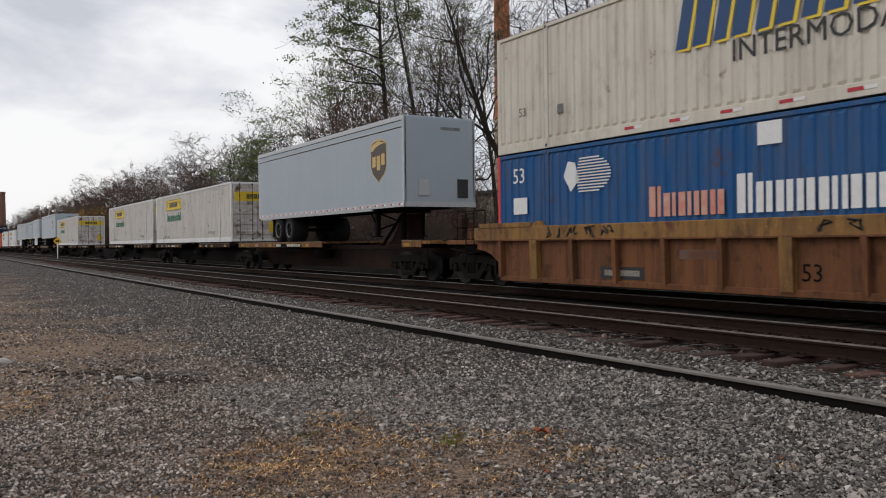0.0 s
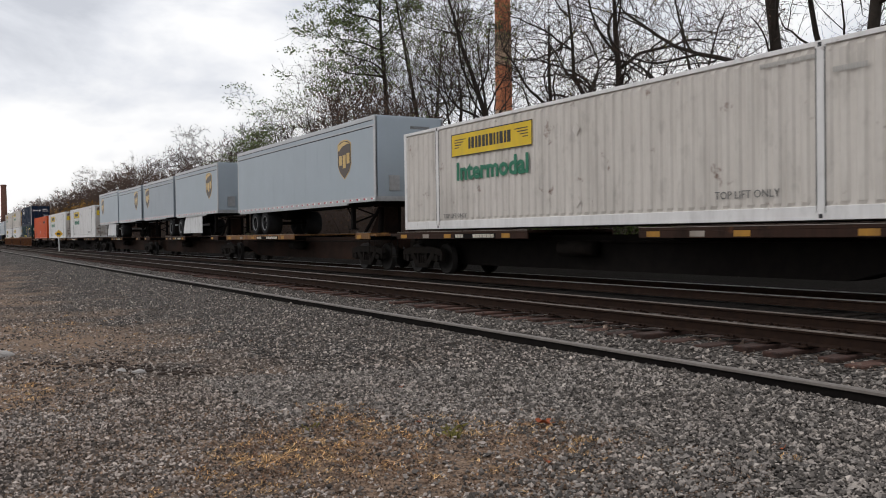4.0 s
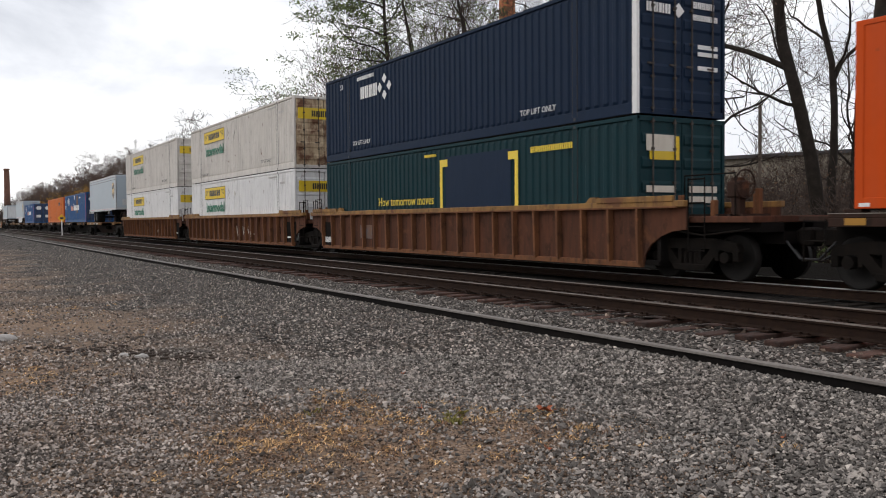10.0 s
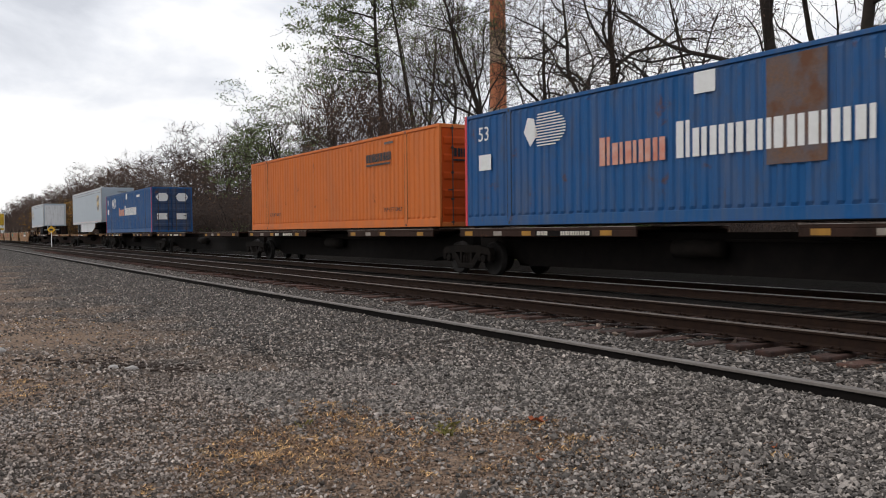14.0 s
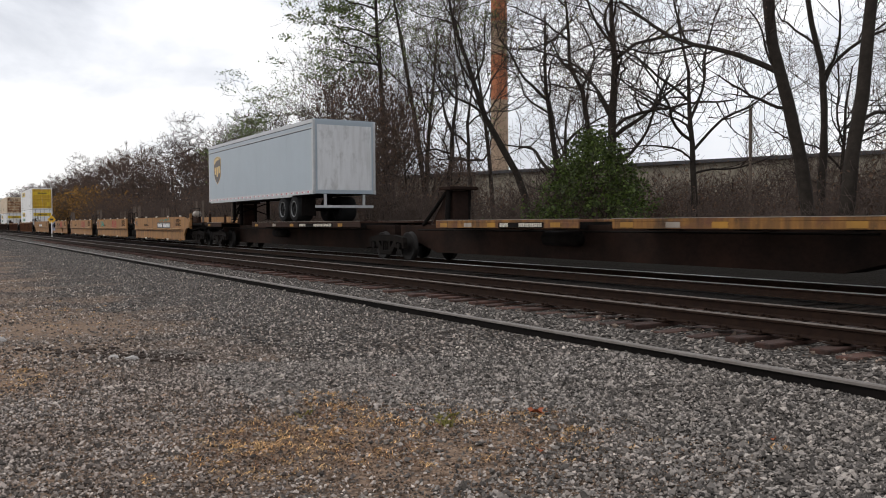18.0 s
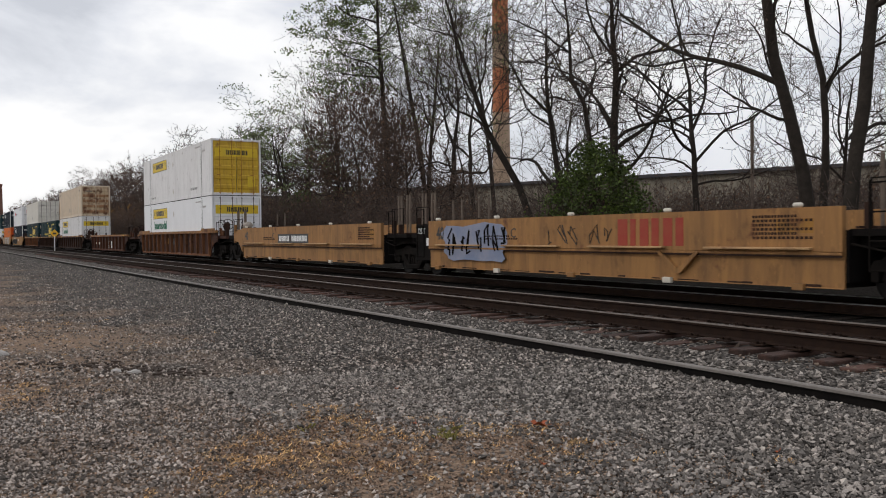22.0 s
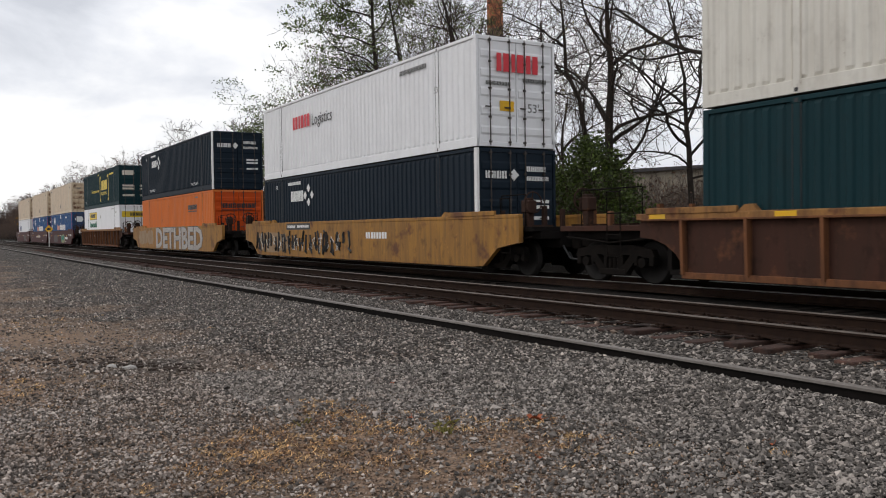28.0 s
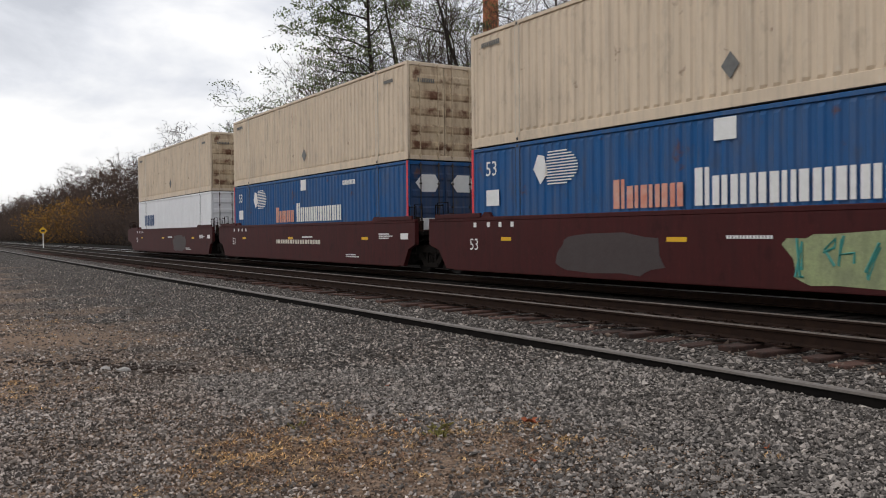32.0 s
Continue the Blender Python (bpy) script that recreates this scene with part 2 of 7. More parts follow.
BLACK = material("black_paint", (0.018, 0.018, 0.02), 0.5, 0, (0.03, 0.03, 0.03), 4, 0.5)
MARKWHITE = material("white_lettering", (0.76, 0.76, 0.75), 0.5, 0, (0.6, 0.6, 0.58), 7, 0.4)
MARKRED = material("red_lettering", (0.62, 0.035, 0.05), 0.5, 0, (0.5, 0.03, 0.04), 7, 0.4)
MARKFADED = material("faded_red_lettering", (0.60, 0.20, 0.13), 0.6, 0, (0.62, 0.40, 0.32), 5, 0.8)
MARKBRICK = material("brick_red_lettering", (0.29, 0.030, 0.016), 0.6, 0, (0.30, 0.07, 0.03), 5, 0.5)
MARKGREEN = material("green_lettering", (0.008, 0.16, 0.085), 0.5, 0, (0.01, 0.12, 0.07), 7, 0.4)
MARKYELLOW = material("yellow_lettering", (0.78, 0.58, 0.05), 0.5, 0, (0.66, 0.48, 0.05), 7, 0.4)
MARKBLUE = material("blue_lettering", (0.012, 0.06, 0.17), 0.5, 0, (0.02, 0.05, 0.14), 7, 0.4)
MARKPALE = material("pale_grey_stencil", (0.42, 0.41, 0.39), 0.6, 0, (0.5, 0.48, 0.46), 9, 0.6)
MARKGREY = material("grey_stencil", (0.11, 0.11, 0.105), 0.6, 0, (0.2, 0.2, 0.19), 9, 0.6)
REFLRED = material("red_reflector", (0.5, 0.02, 0.04), 0.35, 0)
SHIELDBROWN = material("brown_emblem", (0.045, 0.026, 0.016), 0.4, 0, (0.06, 0.035, 0.02), 5, 0.4)
SHIELDGOLD = material("gold_emblem", (0.55, 0.36, 0.10), 0.4, 0, (0.62, 0.46, 0.20), 2, 0.6)
GRAFGREY = material("silver_spray_paint", (0.44, 0.43, 0.42), 0.6, 0, (0.30, 0.27, 0.24), 3, 0.7, (0.20, 0.13, 0.07), 0.35, weather=0.25)
GRAFFAINT = material("worn_silver_spray_paint", (0.27, 0.17, 0.085), 0.6, 0, (0.30, 0.22, 0.14), 3, 0.8, (0.20, 0.10, 0.03), 0.7)
GRAFDARK = material("dark_spray_outline", (0.045, 0.042, 0.06), 0.6, 0, (0.09, 0.07, 0.06), 6, 0.7)
GRAFGREEN = material("pale_green_spray_paint", (0.30, 0.35, 0.17), 0.6, 0, (0.20, 0.22, 0.13), 3, 0.8, weather=0.3)
GRAFTEAL = material("teal_spray_paint", (0.05, 0.30, 0.27), 0.6, 0, (0.08, 0.25, 0.2), 3, 0.6)
GRAFBLUE = material("blue_grey_spray_paint", (0.17, 0.21, 0.32), 0.6, 0, (0.3, 0.3, 0.36), 3, 0.7)
PATCH = material("primer_patch_paint", (0.050, 0.038, 0.037), 0.6, 0, (0.038, 0.024, 0.023), 2, 0.5)
RUSTPATCH = material("rusted_bare_panel", (0.16, 0.085, 0.05), 0.8, 0, (0.10, 0.10, 0.12), 2.5, 0.9, rust=0.5)
BARK = material("grey_brown_bark", (0.042, 0.034, 0.028), 0.9, 0, (0.020, 0.016, 0.013), 5, 0.8, bump=0.6, bump_scale=25, spec=0.15)
TWIG = material("twig_bark", (0.070, 0.050, 0.041), 0.9, 0, (0.04, 0.029, 0.023), 3, 0.7, bump=0, spec=0.1)
TWIGBROWN = material("brown_thicket_bark", (0.118, 0.088, 0.075), 0.9, 0, (0.068, 0.051, 0.043), 3, 0.7, bump=0, spec=0.1)
POSTWOOD = material("grey_post_wood", (0.17, 0.13, 0.10), 0.9, 0, (0.10, 0.075, 0.06), 8, 0.7, bump=0.3)
LEAFGREEN = material("late_green_leaves", (0.150, 0.190, 0.072), 0.6, 0, (0.090, 0.118, 0.044), 2, 0.6, island=0.4, bump=0)
LEAFYELLOW = material("yellowing_leaves", (0.20, 0.17, 0.045), 0.6, 0, (0.12, 0.11, 0.03), 2, 0.6, island=0.4, bump=0)
LEAFDARK = material("ivy_leaves", (0.055, 0.082, 0.018), 0.5, 0, (0.10, 0.135, 0.03), 2, 0.7, island=0.5, bump=0)
LEAFBROWN = material("russet_leaves", (0.125, 0.075, 0.048), 0.7, 0, (0.085, 0.055, 0.038), 2, 0.6, island=0.4, bump=0)
LEAFORANGE = material("orange_autumn_leaves", (0.27, 0.14, 0.030), 0.7, 0, (0.17, 0.10, 0.03), 2, 0.6, island=0.4, bump=0)
BRICK = material("chimney_brick", (0.46, 0.165, 0.075), 0.85, 0, (0.34, 0.12, 0.06), 1.2, 0.7, bump=0.4)
BRICKDARK = material("soot_brown_brick", (0.20, 0.10, 0.07), 0.9, 0, (0.09, 0.045, 0.032), 1.2, 0.7, bump=0.4)
BRICKGREY = material("weathered_chimney_brick", (0.40, 0.29, 0.20), 0.85, 0, (0.3, 0.2, 0.14), 1.2, 0.7, bump=0.4)
CONCRETE = material("grey_stucco_wall", (0.37, 0.325, 0.26), 0.9, 0, (0.19, 0.162, 0.125), 0.5, 0.95, (0.06, 0.052, 0.042), 0.7, (1, 1, 0.5), bump=0.3)
ROOFDARK = material("dark_roof_edge", (0.05, 0.05, 0.055), 0.8, 0, (0.08, 0.07, 0.07), 2, 0.6)
GRASSBROWN = material("brown_dead_grass", (0.22, 0.115, 0.06), 0.9, 0, (0.12, 0.065, 0.04), 2.5, 0.9, island=0.5, bump=0)
GRASSDRY = material("dry_grass", (0.62, 0.41, 0.19), 0.85, 0, (0.42, 0.225, 0.095), 2.5, 0.95, island=0.5, bump=0)
GRASSGREEN = material("green_weed", (0.26, 0.22, 0.055), 0.8, 0, (0.16, 0.15, 0.04), 6, 0.8, island=0.35, bump=0)
STONE = material("crushed_stone", (0.262, 0.230, 0.203), 0.9, 0, (0.132, 0.121, 0.113), 9, 0.8, (0.115, 0.092, 0.076), 0.35, (0.7, 0.7, 0.7), bump=0.6, bump_scale=60, island=0.66, spec=0.3)
STONEBROWN = material("brown_stained_stone", (0.205, 0.158, 0.126), 0.92, 0, (0.115, 0.088, 0.071), 9, 0.8, (0.10, 0.058, 0.040), 0.5, (0.7, 0.7, 0.7), bump=0.5, bump_scale=60, island=0.74, spec=0.2)
STONERUST = material("rust_stained_stone", (0.120, 0.078, 0.057), 0.92, 0, (0.072, 0.047, 0.036), 9, 0.8, bump=0.5, bump_scale=60, island=0.66, spec=0.2)
STONEDIRTY = material("dusty_crushed_stone", (0.338, 0.292, 0.258), 0.92, 0, (0.184, 0.162, 0.147), 9, 0.8, (0.13, 0.094, 0.072), 0.6, (0.7, 0.7, 0.7), bump=0.5, bump_scale=60, island=0.72, spec=0.2)
STONEEARTH = material("brown_earth_crumbs", (0.255, 0.178, 0.128), 0.95, 0, (0.125, 0.083, 0.058), 9, 0.8, bump=0, island=0.6, spec=0.15)
ROCKPALE = material("pale_rock", (0.40, 0.38, 0.36), 0.9, 0, (0.3, 0.28, 0.26), 8, 0.7, bump=0.6)
for m in (LEAFGREEN, LEAFYELLOW, LEAFDARK, LEAFBROWN, LEAFORANGE):
    leafy(m)
ASPHALT = material("old_asphalt", (0.045, 0.034, 0.028), 0.95, 0, (0.075, 0.055, 0.044), 14, 0.7, bump=0.6, spec=0.1)
DEADLEAF = material("fallen_leaf", (0.34, 0.075, 0.02), 0.6, 0, (0.22, 0.06, 0.02), 30, 0.7, bump=0.1)


# ---------------------------------------------------------------- mesh building
class Shape:
    """Collects vertices and faces of one part."""

    def __init__(self):
        self.v, self.f, self.smooth = [], [], False

    def box(self, x0, x1, y0, y1, z0, z1, c=0.0):
        n = len(self.v)
        if c <= 0:
            self.v += [(x, y, z) for z in (z0, z1) for y in (y0, y1) for x in (x0, x1)]
            self.f += [tuple(n + i for i in q) for q in ((0, 2, 3, 1), (4, 5, 7, 6), (0, 1, 5, 4), (2, 6, 7, 3), (0, 4, 6, 2), (1, 3, 7, 5))]
            return self
        lo, hi = (x0, y0, z0), (x1, y1, z1)
        idx = {}
        for corner in range(8):
            sg = [(corner >> k) & 1 for k in range(3)]
            for ax in range(3):
                p = [(hi[k] if sg[k] else lo[k]) + (0 if k == ax else (-c if sg[k] else c)) for k in range(3)]
                idx[(corner, ax)] = len(self.v)
                self.v.append(tuple(p))
        for ax in range(3):
            a, b = [k for k in range(3) if k != ax]
            for side in (0, 1):
                cs = [side << ax, side << ax | 1 << a, side << ax | 1 << a | 1 << b, side << ax | 1 << b]
                self.f.append(tuple(idx[(q, ax)] for q in cs))
            for sa in (0, 1):
                for sb in (0, 1):
                    q0 = sa << a | sb << b
                    q1 = q0 | 1 << ax
                    self.f.append((idx[(q0, a)], idx[(q1, a)], idx[(q1, b)], idx[(q0, b)]))
        for corner in range(8):
            self.f.append(tuple(idx[(corner, ax)] for ax in range(3)))
        return self

    def prism(self, pts, axis, a, b):
        """A flat outline, swept along an axis; the outline's two numbers are the other two axes in order."""
        n, k = len(self.v), len(pts)
        for w in (a, b):
            for p, q in pts:
                self.v.append({"x": (w, p, q), "y": (p, w, q), "z": (p, q, w)}[axis])
        self.f.append(tuple(n + i for i in range(k)))
        self.f.append(tuple(n + k + i for i in reversed(range(k))))
        for i in range(k):
            j = (i + 1) % k
            self.f.append((n + i, n + k + i, n + k + j, n + j))
        return self

    def cyl(self, axis, c, r, a, b, sides=16):
        pts = [(c[0] + r * math.cos(2 * math.pi * i / sides), c[1] + r * math.sin(2 * math.pi * i / sides)) for i in range(sides)]
        return self.prism(pts, axis, a, b)

    def lathe(self, c, prof, sides=20, caps=True):
        """Rings round the y axis through (x, z) = c; prof: radius, y."""
        n, k = len(self.v), len(prof)
        for r, y in prof:
            for i in range(sides):
                a = 2 * math.pi * i / sides
                self.v.append((c[0] + r * math.cos(a), y, c[1] + r * math.sin(a)))
        for j in range(k - 1):
            for i in range(sides):
                i2 = (i + 1) % sides
                self.f.append((n + j * sides + i, n + j * sides + i2, n + (j + 1) * sides + i2, n + (j + 1) * sides + i))
        if caps:
            self.f.append(tuple(n + i for i in range(sides)))
            self.f.append(tuple(n + (k - 1) * sides + i for i in reversed(range(sides))))
        return self

    def tube(self, pts, radii, sides=5):
        n, k = len(self.v), len(pts)
        up = Vector((0.3, 0.2, 1))
        for j, p in enumerate(pts):
            d = Vector(pts[min(j + 1, k - 1)]) - Vector(pts[max(j - 1, 0)])
            d.normalize()
            s = d.cross(up if abs(d.dot(up.normalized())) < 0.95 else Vector((1, 0, 0)))
            s.normalize()
            t = d.cross(s)
            for i in range(sides):
                a = 2 * math.pi * i / sides
                q = Vector(p) + (s * math.cos(a) + t * math.sin(a)) * radii[j]
                self.v.append(tuple(q))
        for j in range(k - 1):
            for i in range(sides):
                i2 = (i + 1) % sides
                self.f.append((n + j * sides + i, n + j * sides + i2, n + (j + 1) * sides + i2, n + (j + 1) * sides + i))
        return self

    def mesh(self, name, recalc=True):
        me = bpy.data.meshes.new(name)
        me.from_pydata(self.v, [], self.f)
        if recalc:
            bm = bmesh.new()
            bm.from_mesh(me)
            bmesh.ops.recalc_face_normals(bm, faces=bm.faces)
            bm.to_mesh(me)
            bm.free()
        if self.smooth:
            me.polygons.foreach_set("use_smooth", [True] * len(me.polygons))
        me.update()
        return me


def part(name, shape, mat, parent=None, label="", recalc=True):
    me = shape if isinstance(shape, bpy.types.Mesh) else shape.mesh(name, recalc)
    if not me.materials:
        me.materials.append(mat)
    ob = new(name, me)
    if parent:
        ob.parent = parent
    if label:
        ob["label"] = label
    return ob


def thing(name, label, category, group="", kind=""):
    return tagged(new(name), label, category, group, kind)


def smooth(shape):
    shape.smooth = True
    return shape


def lettering(body, parent, x, z, size, mat, y=None, end=None, squeeze=1.0, align="LEFT", bold=0.0):
    """Words on the near side (plane y) or on the +x end (plane x = end, then x counts along y)."""
    cu = bpy.data.curves.new("lettering", "FONT")
    cu.body, cu.size, cu.extrude, cu.align_x, cu.resolution_u, cu.offset = body, size, 0.002, align, 2, bold
    cu.materials.append(mat)
    ob = new("lettering", cu)
    ob.parent = parent
    if end is None:
        ob.matrix_basis = Matrix.Translation((x, y - 0.004, z)) @ Euler((radians(90), 0, 0)).to_matrix().to_4x4() @ Matrix.Diagonal((squeeze, 1, 1, 1))
    else:
        ob.matrix_basis = Matrix.Translation((end + 0.004, x, z)) @ Euler((radians(90), 0, radians(90))).to_matrix().to_4x4() @ Matrix.Diagonal((squeeze, 1, 1, 1))
    return ob


def plate(parent, name, x0, x1, z0, z1, mat, y=None, end=None, t=0.006, label=""):
    s = Shape()
    if end is None:
        s.box(x0, x1, y - t, y, z0, z1)
    else:
        s.box(end, end + t, x0, x1, z0, z1)
    return part(name, s, mat, parent, label)


def bars(parent, n, x0, x1, z0, z1, mat, y=None, end=None, seed=1, slant=0.0, name="wordmark", t=0.006, caps=1.0):
    """A word mark as plain shapes: a row of upright blocks."""
    rnd = random.Random(seed)
    w = (x1 - x0) / n
    joined = Shape()

    def blk(s, a, b, c, d):
        if end is None:
            m = len(s.v)
            s.box(a, b, y - t, y, c, d)
            for q in range(m, len(s.v)):
                vx, vy, vz = s.v[q]
                s.v[q] = (vx + slant * (vz - z0), vy, vz)
        else:
            s.box(end, end + t, a, b, c, d)
    for i in range(n):
        a, b = x0 + i * w + w * 0.09, x0 + (i + 1) * w - w * 0.09
        top = z1 if i == 0 else lerp(z0, z1, caps)
        if name == "wordmark":
            s = Shape()
            cut = rnd.choice((0.30, 0.38, 0.46, 0.54))
            blk(s, a, lerp(a, b, cut), z0, top)
            blk(s, lerp(a, b, cut + 0.16), b, z0, top)
            part("wordmark_block", s, mat, parent)
        else:
            blk(joined, a, lerp(a, b, 0.42), z0, top)
            blk(joined, lerp(a, b, 0.6), b, z0, top)
    if name != "wordmark":
        return tagged(part(name, joined, mat, parent), kind="stuff")


# ---------------------------------------------------------------- ground
def ground_height(x, y):
    """Yard gravel, ballast shoulder, two tracks, an added bank hiding growth seen under the train, ditch and wooded
    verge.
    """
    prof = [(-4000, -0.36), (5.2, -0.345), (6.0, -0.305), (6.42, -0.268), (6.72, -0.268), (7.1, -0.295), (7.6, -0.285), (7.95, -0.275), (8.15, -0.262), (8.8, -0.250), (9.1, -0.235), (10.2, -0.23), (15.4, -0.22), (16.8, -0.20), (17.8, 0.07), (18.4, 0.07), (19.5, -0.5), (22, -0.5), (30, -0.3), (4000, 0.0)]
    for (a, za), (b, zb) in zip(prof, prof[1:]):
        if y <= b:
            k = (y - a) / (b - a)
            z = lerp(za, zb, k)
            break
    if -60 < x < 20 and -3 < y < 18:
        z += 0.018 * noise.noise((x * 0.7, y * 0.7, 0)) + 0.008 * noise.noise((x * 3.1, y * 3.1, 4))
    return z


def make_ground():
    xs = [-4000, -1500, -700, -400, -260, -180, -130, -100, -80, -66, -56] + [-50 + i * 0.5 for i in range(100)] + [0.5, 2, 5, 10, 20, 50, 120, 400, 1500, 4000]
    ys = [-4000, -800, -200, -50, -15, -5, -2, 0] + [0.5 + i * 0.25 for i in range(71)] + [18.4, 19, 19.5, 20, 22, 25, 30, 40, 60, 120, 400, 1500, 4000]
    s = Shape()
    for y in ys:
        for x in xs:
            s.v.append((x, y, ground_height(x, y)))
    nx = len(xs)
    for j in range(len(ys) - 1):
        for i in range(nx - 1):
            a = j * nx + i
            s.f.append((a, a + 1, a + nx + 1, a + nx))
    m = bpy.data.materials.new("gravel_yard")
    m.use_nodes = True
    nt = m.node_tree
    bs = nt.nodes["Principled BSDF"]
    nd, ln = nt.nodes.new, nt.links.new
    tc = nd("ShaderNodeTexCoord")

    def ramp(sock, stops):
        r = nd("ShaderNodeValToRGB")
        e = r.color_ramp.elements
        while len(e) < len(stops):
            e.new(0.5)
        for q, (p, c) in zip(e, stops):
            q.position, q.color = p, (*c, 1)
        ln(sock, r.inputs["Fac"])
        return r.outputs["Color"]

    def tex(kind, s, **k):
        n = nd(kind)
        n.inputs["Scale"].default_value = s
        for a, v in k.items():
            n.inputs[a].default_value = v
        ln(tc.outputs["Object"], n.inputs["Vector"])
        return n

    def mix(f, a, b, mode="MIX"):
        x = nd("ShaderNodeMix")
        x.data_type, x.blend_type = "RGBA", mode
        for sock, v in ((x.inputs["Factor"], f), (x.inputs["A"], a), (x.inputs["B"], b)):
            if isinstance(v, bpy.types.NodeSocket):
                ln(v, sock)
            elif isinstance(v, tuple):
                sock.default_value = (*v, 1)
            else:
                sock.default_value = v
        return x.outputs["Result"]

    def span(sock, a, b, c=0.0, d=1.0):
        r = nd("ShaderNodeMapRange")
        for k, v in zip(("From Min", "From Max", "To Min", "To Max"), (a, b, c, d)):
            r.inputs[k].default_value = v
        ln(sock, r.inputs["Value"])
        return r.outputs["Result"]

    vor = tex("ShaderNodeTexVoronoi", 23.0)
    sep = nd("ShaderNodeSeparateColor")
    ln(vor.outputs["Color"], sep.inputs["Color"])
    stone = ramp(sep.outputs["Red"], [(0.0, (0.035, 0.032, 0.029)), (0.35, (0.085, 0.075, 0.067)), (0.75, (0.17, 0.15, 0.135)), (1.0, (0.36, 0.33, 0.30))])
    # gaps between stones painted near black in place of their shade
    stone = mix(span(vor.outputs["Distance"], 0.35, 0.75), stone, (0.016, 0.014, 0.013))
    dirt = tex("ShaderNodeTexNoise", 0.55, Detail=6.0, Roughness=0.6)
    fine = tex("ShaderNodeTexNoise", 30.0, Detail=4.0)
    soil = mix(span(fine.outputs["Fac"], 0.35, 0.65), (0.315, 0.22, 0.155), (0.135, 0.094, 0.070))
    pos = nd("ShaderNodeSeparateXYZ")
    ln(tc.outputs["Object"], pos.inputs["Vector"])
    lane = nd("ShaderNodeMath")
    lane.operation = "ADD"
    ln(dirt.outputs["Fac"], lane.inputs[0])
    ln(span(pos.outputs["Y"], 1.0, 5.6, 0.16, -0.22), lane.inputs[1])
    col = mix(span(lane.outputs[0], 0.46, 0.72, 0.0, 0.85), stone, soil)
    # worn brown earth where dry grass grows
    for cx, cy, rad in ((-5.55, 2.5, 1.25), (-4.55, 2.75, 1.1), (-5.0, 3.6, 0.75), (-6.4, 2.8, 0.6), (-13.6, 1.7, 1.6), (-9.1, 0.6, 1.1)):
        dist = nd("ShaderNodeVectorMath")
        dist.operation = "DISTANCE"
        ln(tc.outputs["Object"], dist.inputs[0])
        dist.inputs[1].default_value = (cx, cy, -0.35)
        wob = nd("ShaderNodeMath")
        wob.operation = "MULTIPLY_ADD"
        ln(fine.outputs["Fac"], wob.inputs[0])
        wob.inputs[1].default_value = rad * 0.9
        ln(dist.outputs["Value"], wob.inputs[2])
        col = mix(span(wob.outputs[0], rad * 0.75, rad * 1.45, 0.8, 0.0), col, soil)
    # ballast under and behind the train painted near black as its shade, leaf litter beyond it
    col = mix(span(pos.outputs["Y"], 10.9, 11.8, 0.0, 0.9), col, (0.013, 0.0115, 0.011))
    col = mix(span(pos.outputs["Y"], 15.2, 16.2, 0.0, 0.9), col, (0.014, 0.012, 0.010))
    litter = mix(span(fine.outputs["Fac"], 0.3, 0.7), (0.055, 0.038, 0.024), (0.026, 0.021, 0.014))
    col = mix(span(pos.outputs["Y"], 18.4, 19.4), col, litter)
    ln(col, bs.inputs["Base Color"])
    bs.inputs["Roughness"].default_value = 0.92
    bs.inputs["Specular IOR Level"].default_value = 0.06
    b = nd("ShaderNodeBump")
    b.inputs["Strength"].default_value, b.inputs["Distance"].default_value = 0.9, 0.03
    b.invert = True
    ln(vor.outputs["Distance"], b.inputs["Height"])
    ln(b.outputs["Normal"], bs.inputs["Normal"])
    return tagged(part("ground", s, m), "grey crushed stone yard with railway ballast", "ground", kind="structure")


make_ground()


BARE_SPOTS = ((-4.55, 2.75, 1.3), (-5.55, 2.5, 0.95), (-5.0, 3.6, 0.55), (-6.4, 2.8, 0.45), (-13.6, 1.7, 1.2), (-9.1, 0.6, 0.8))


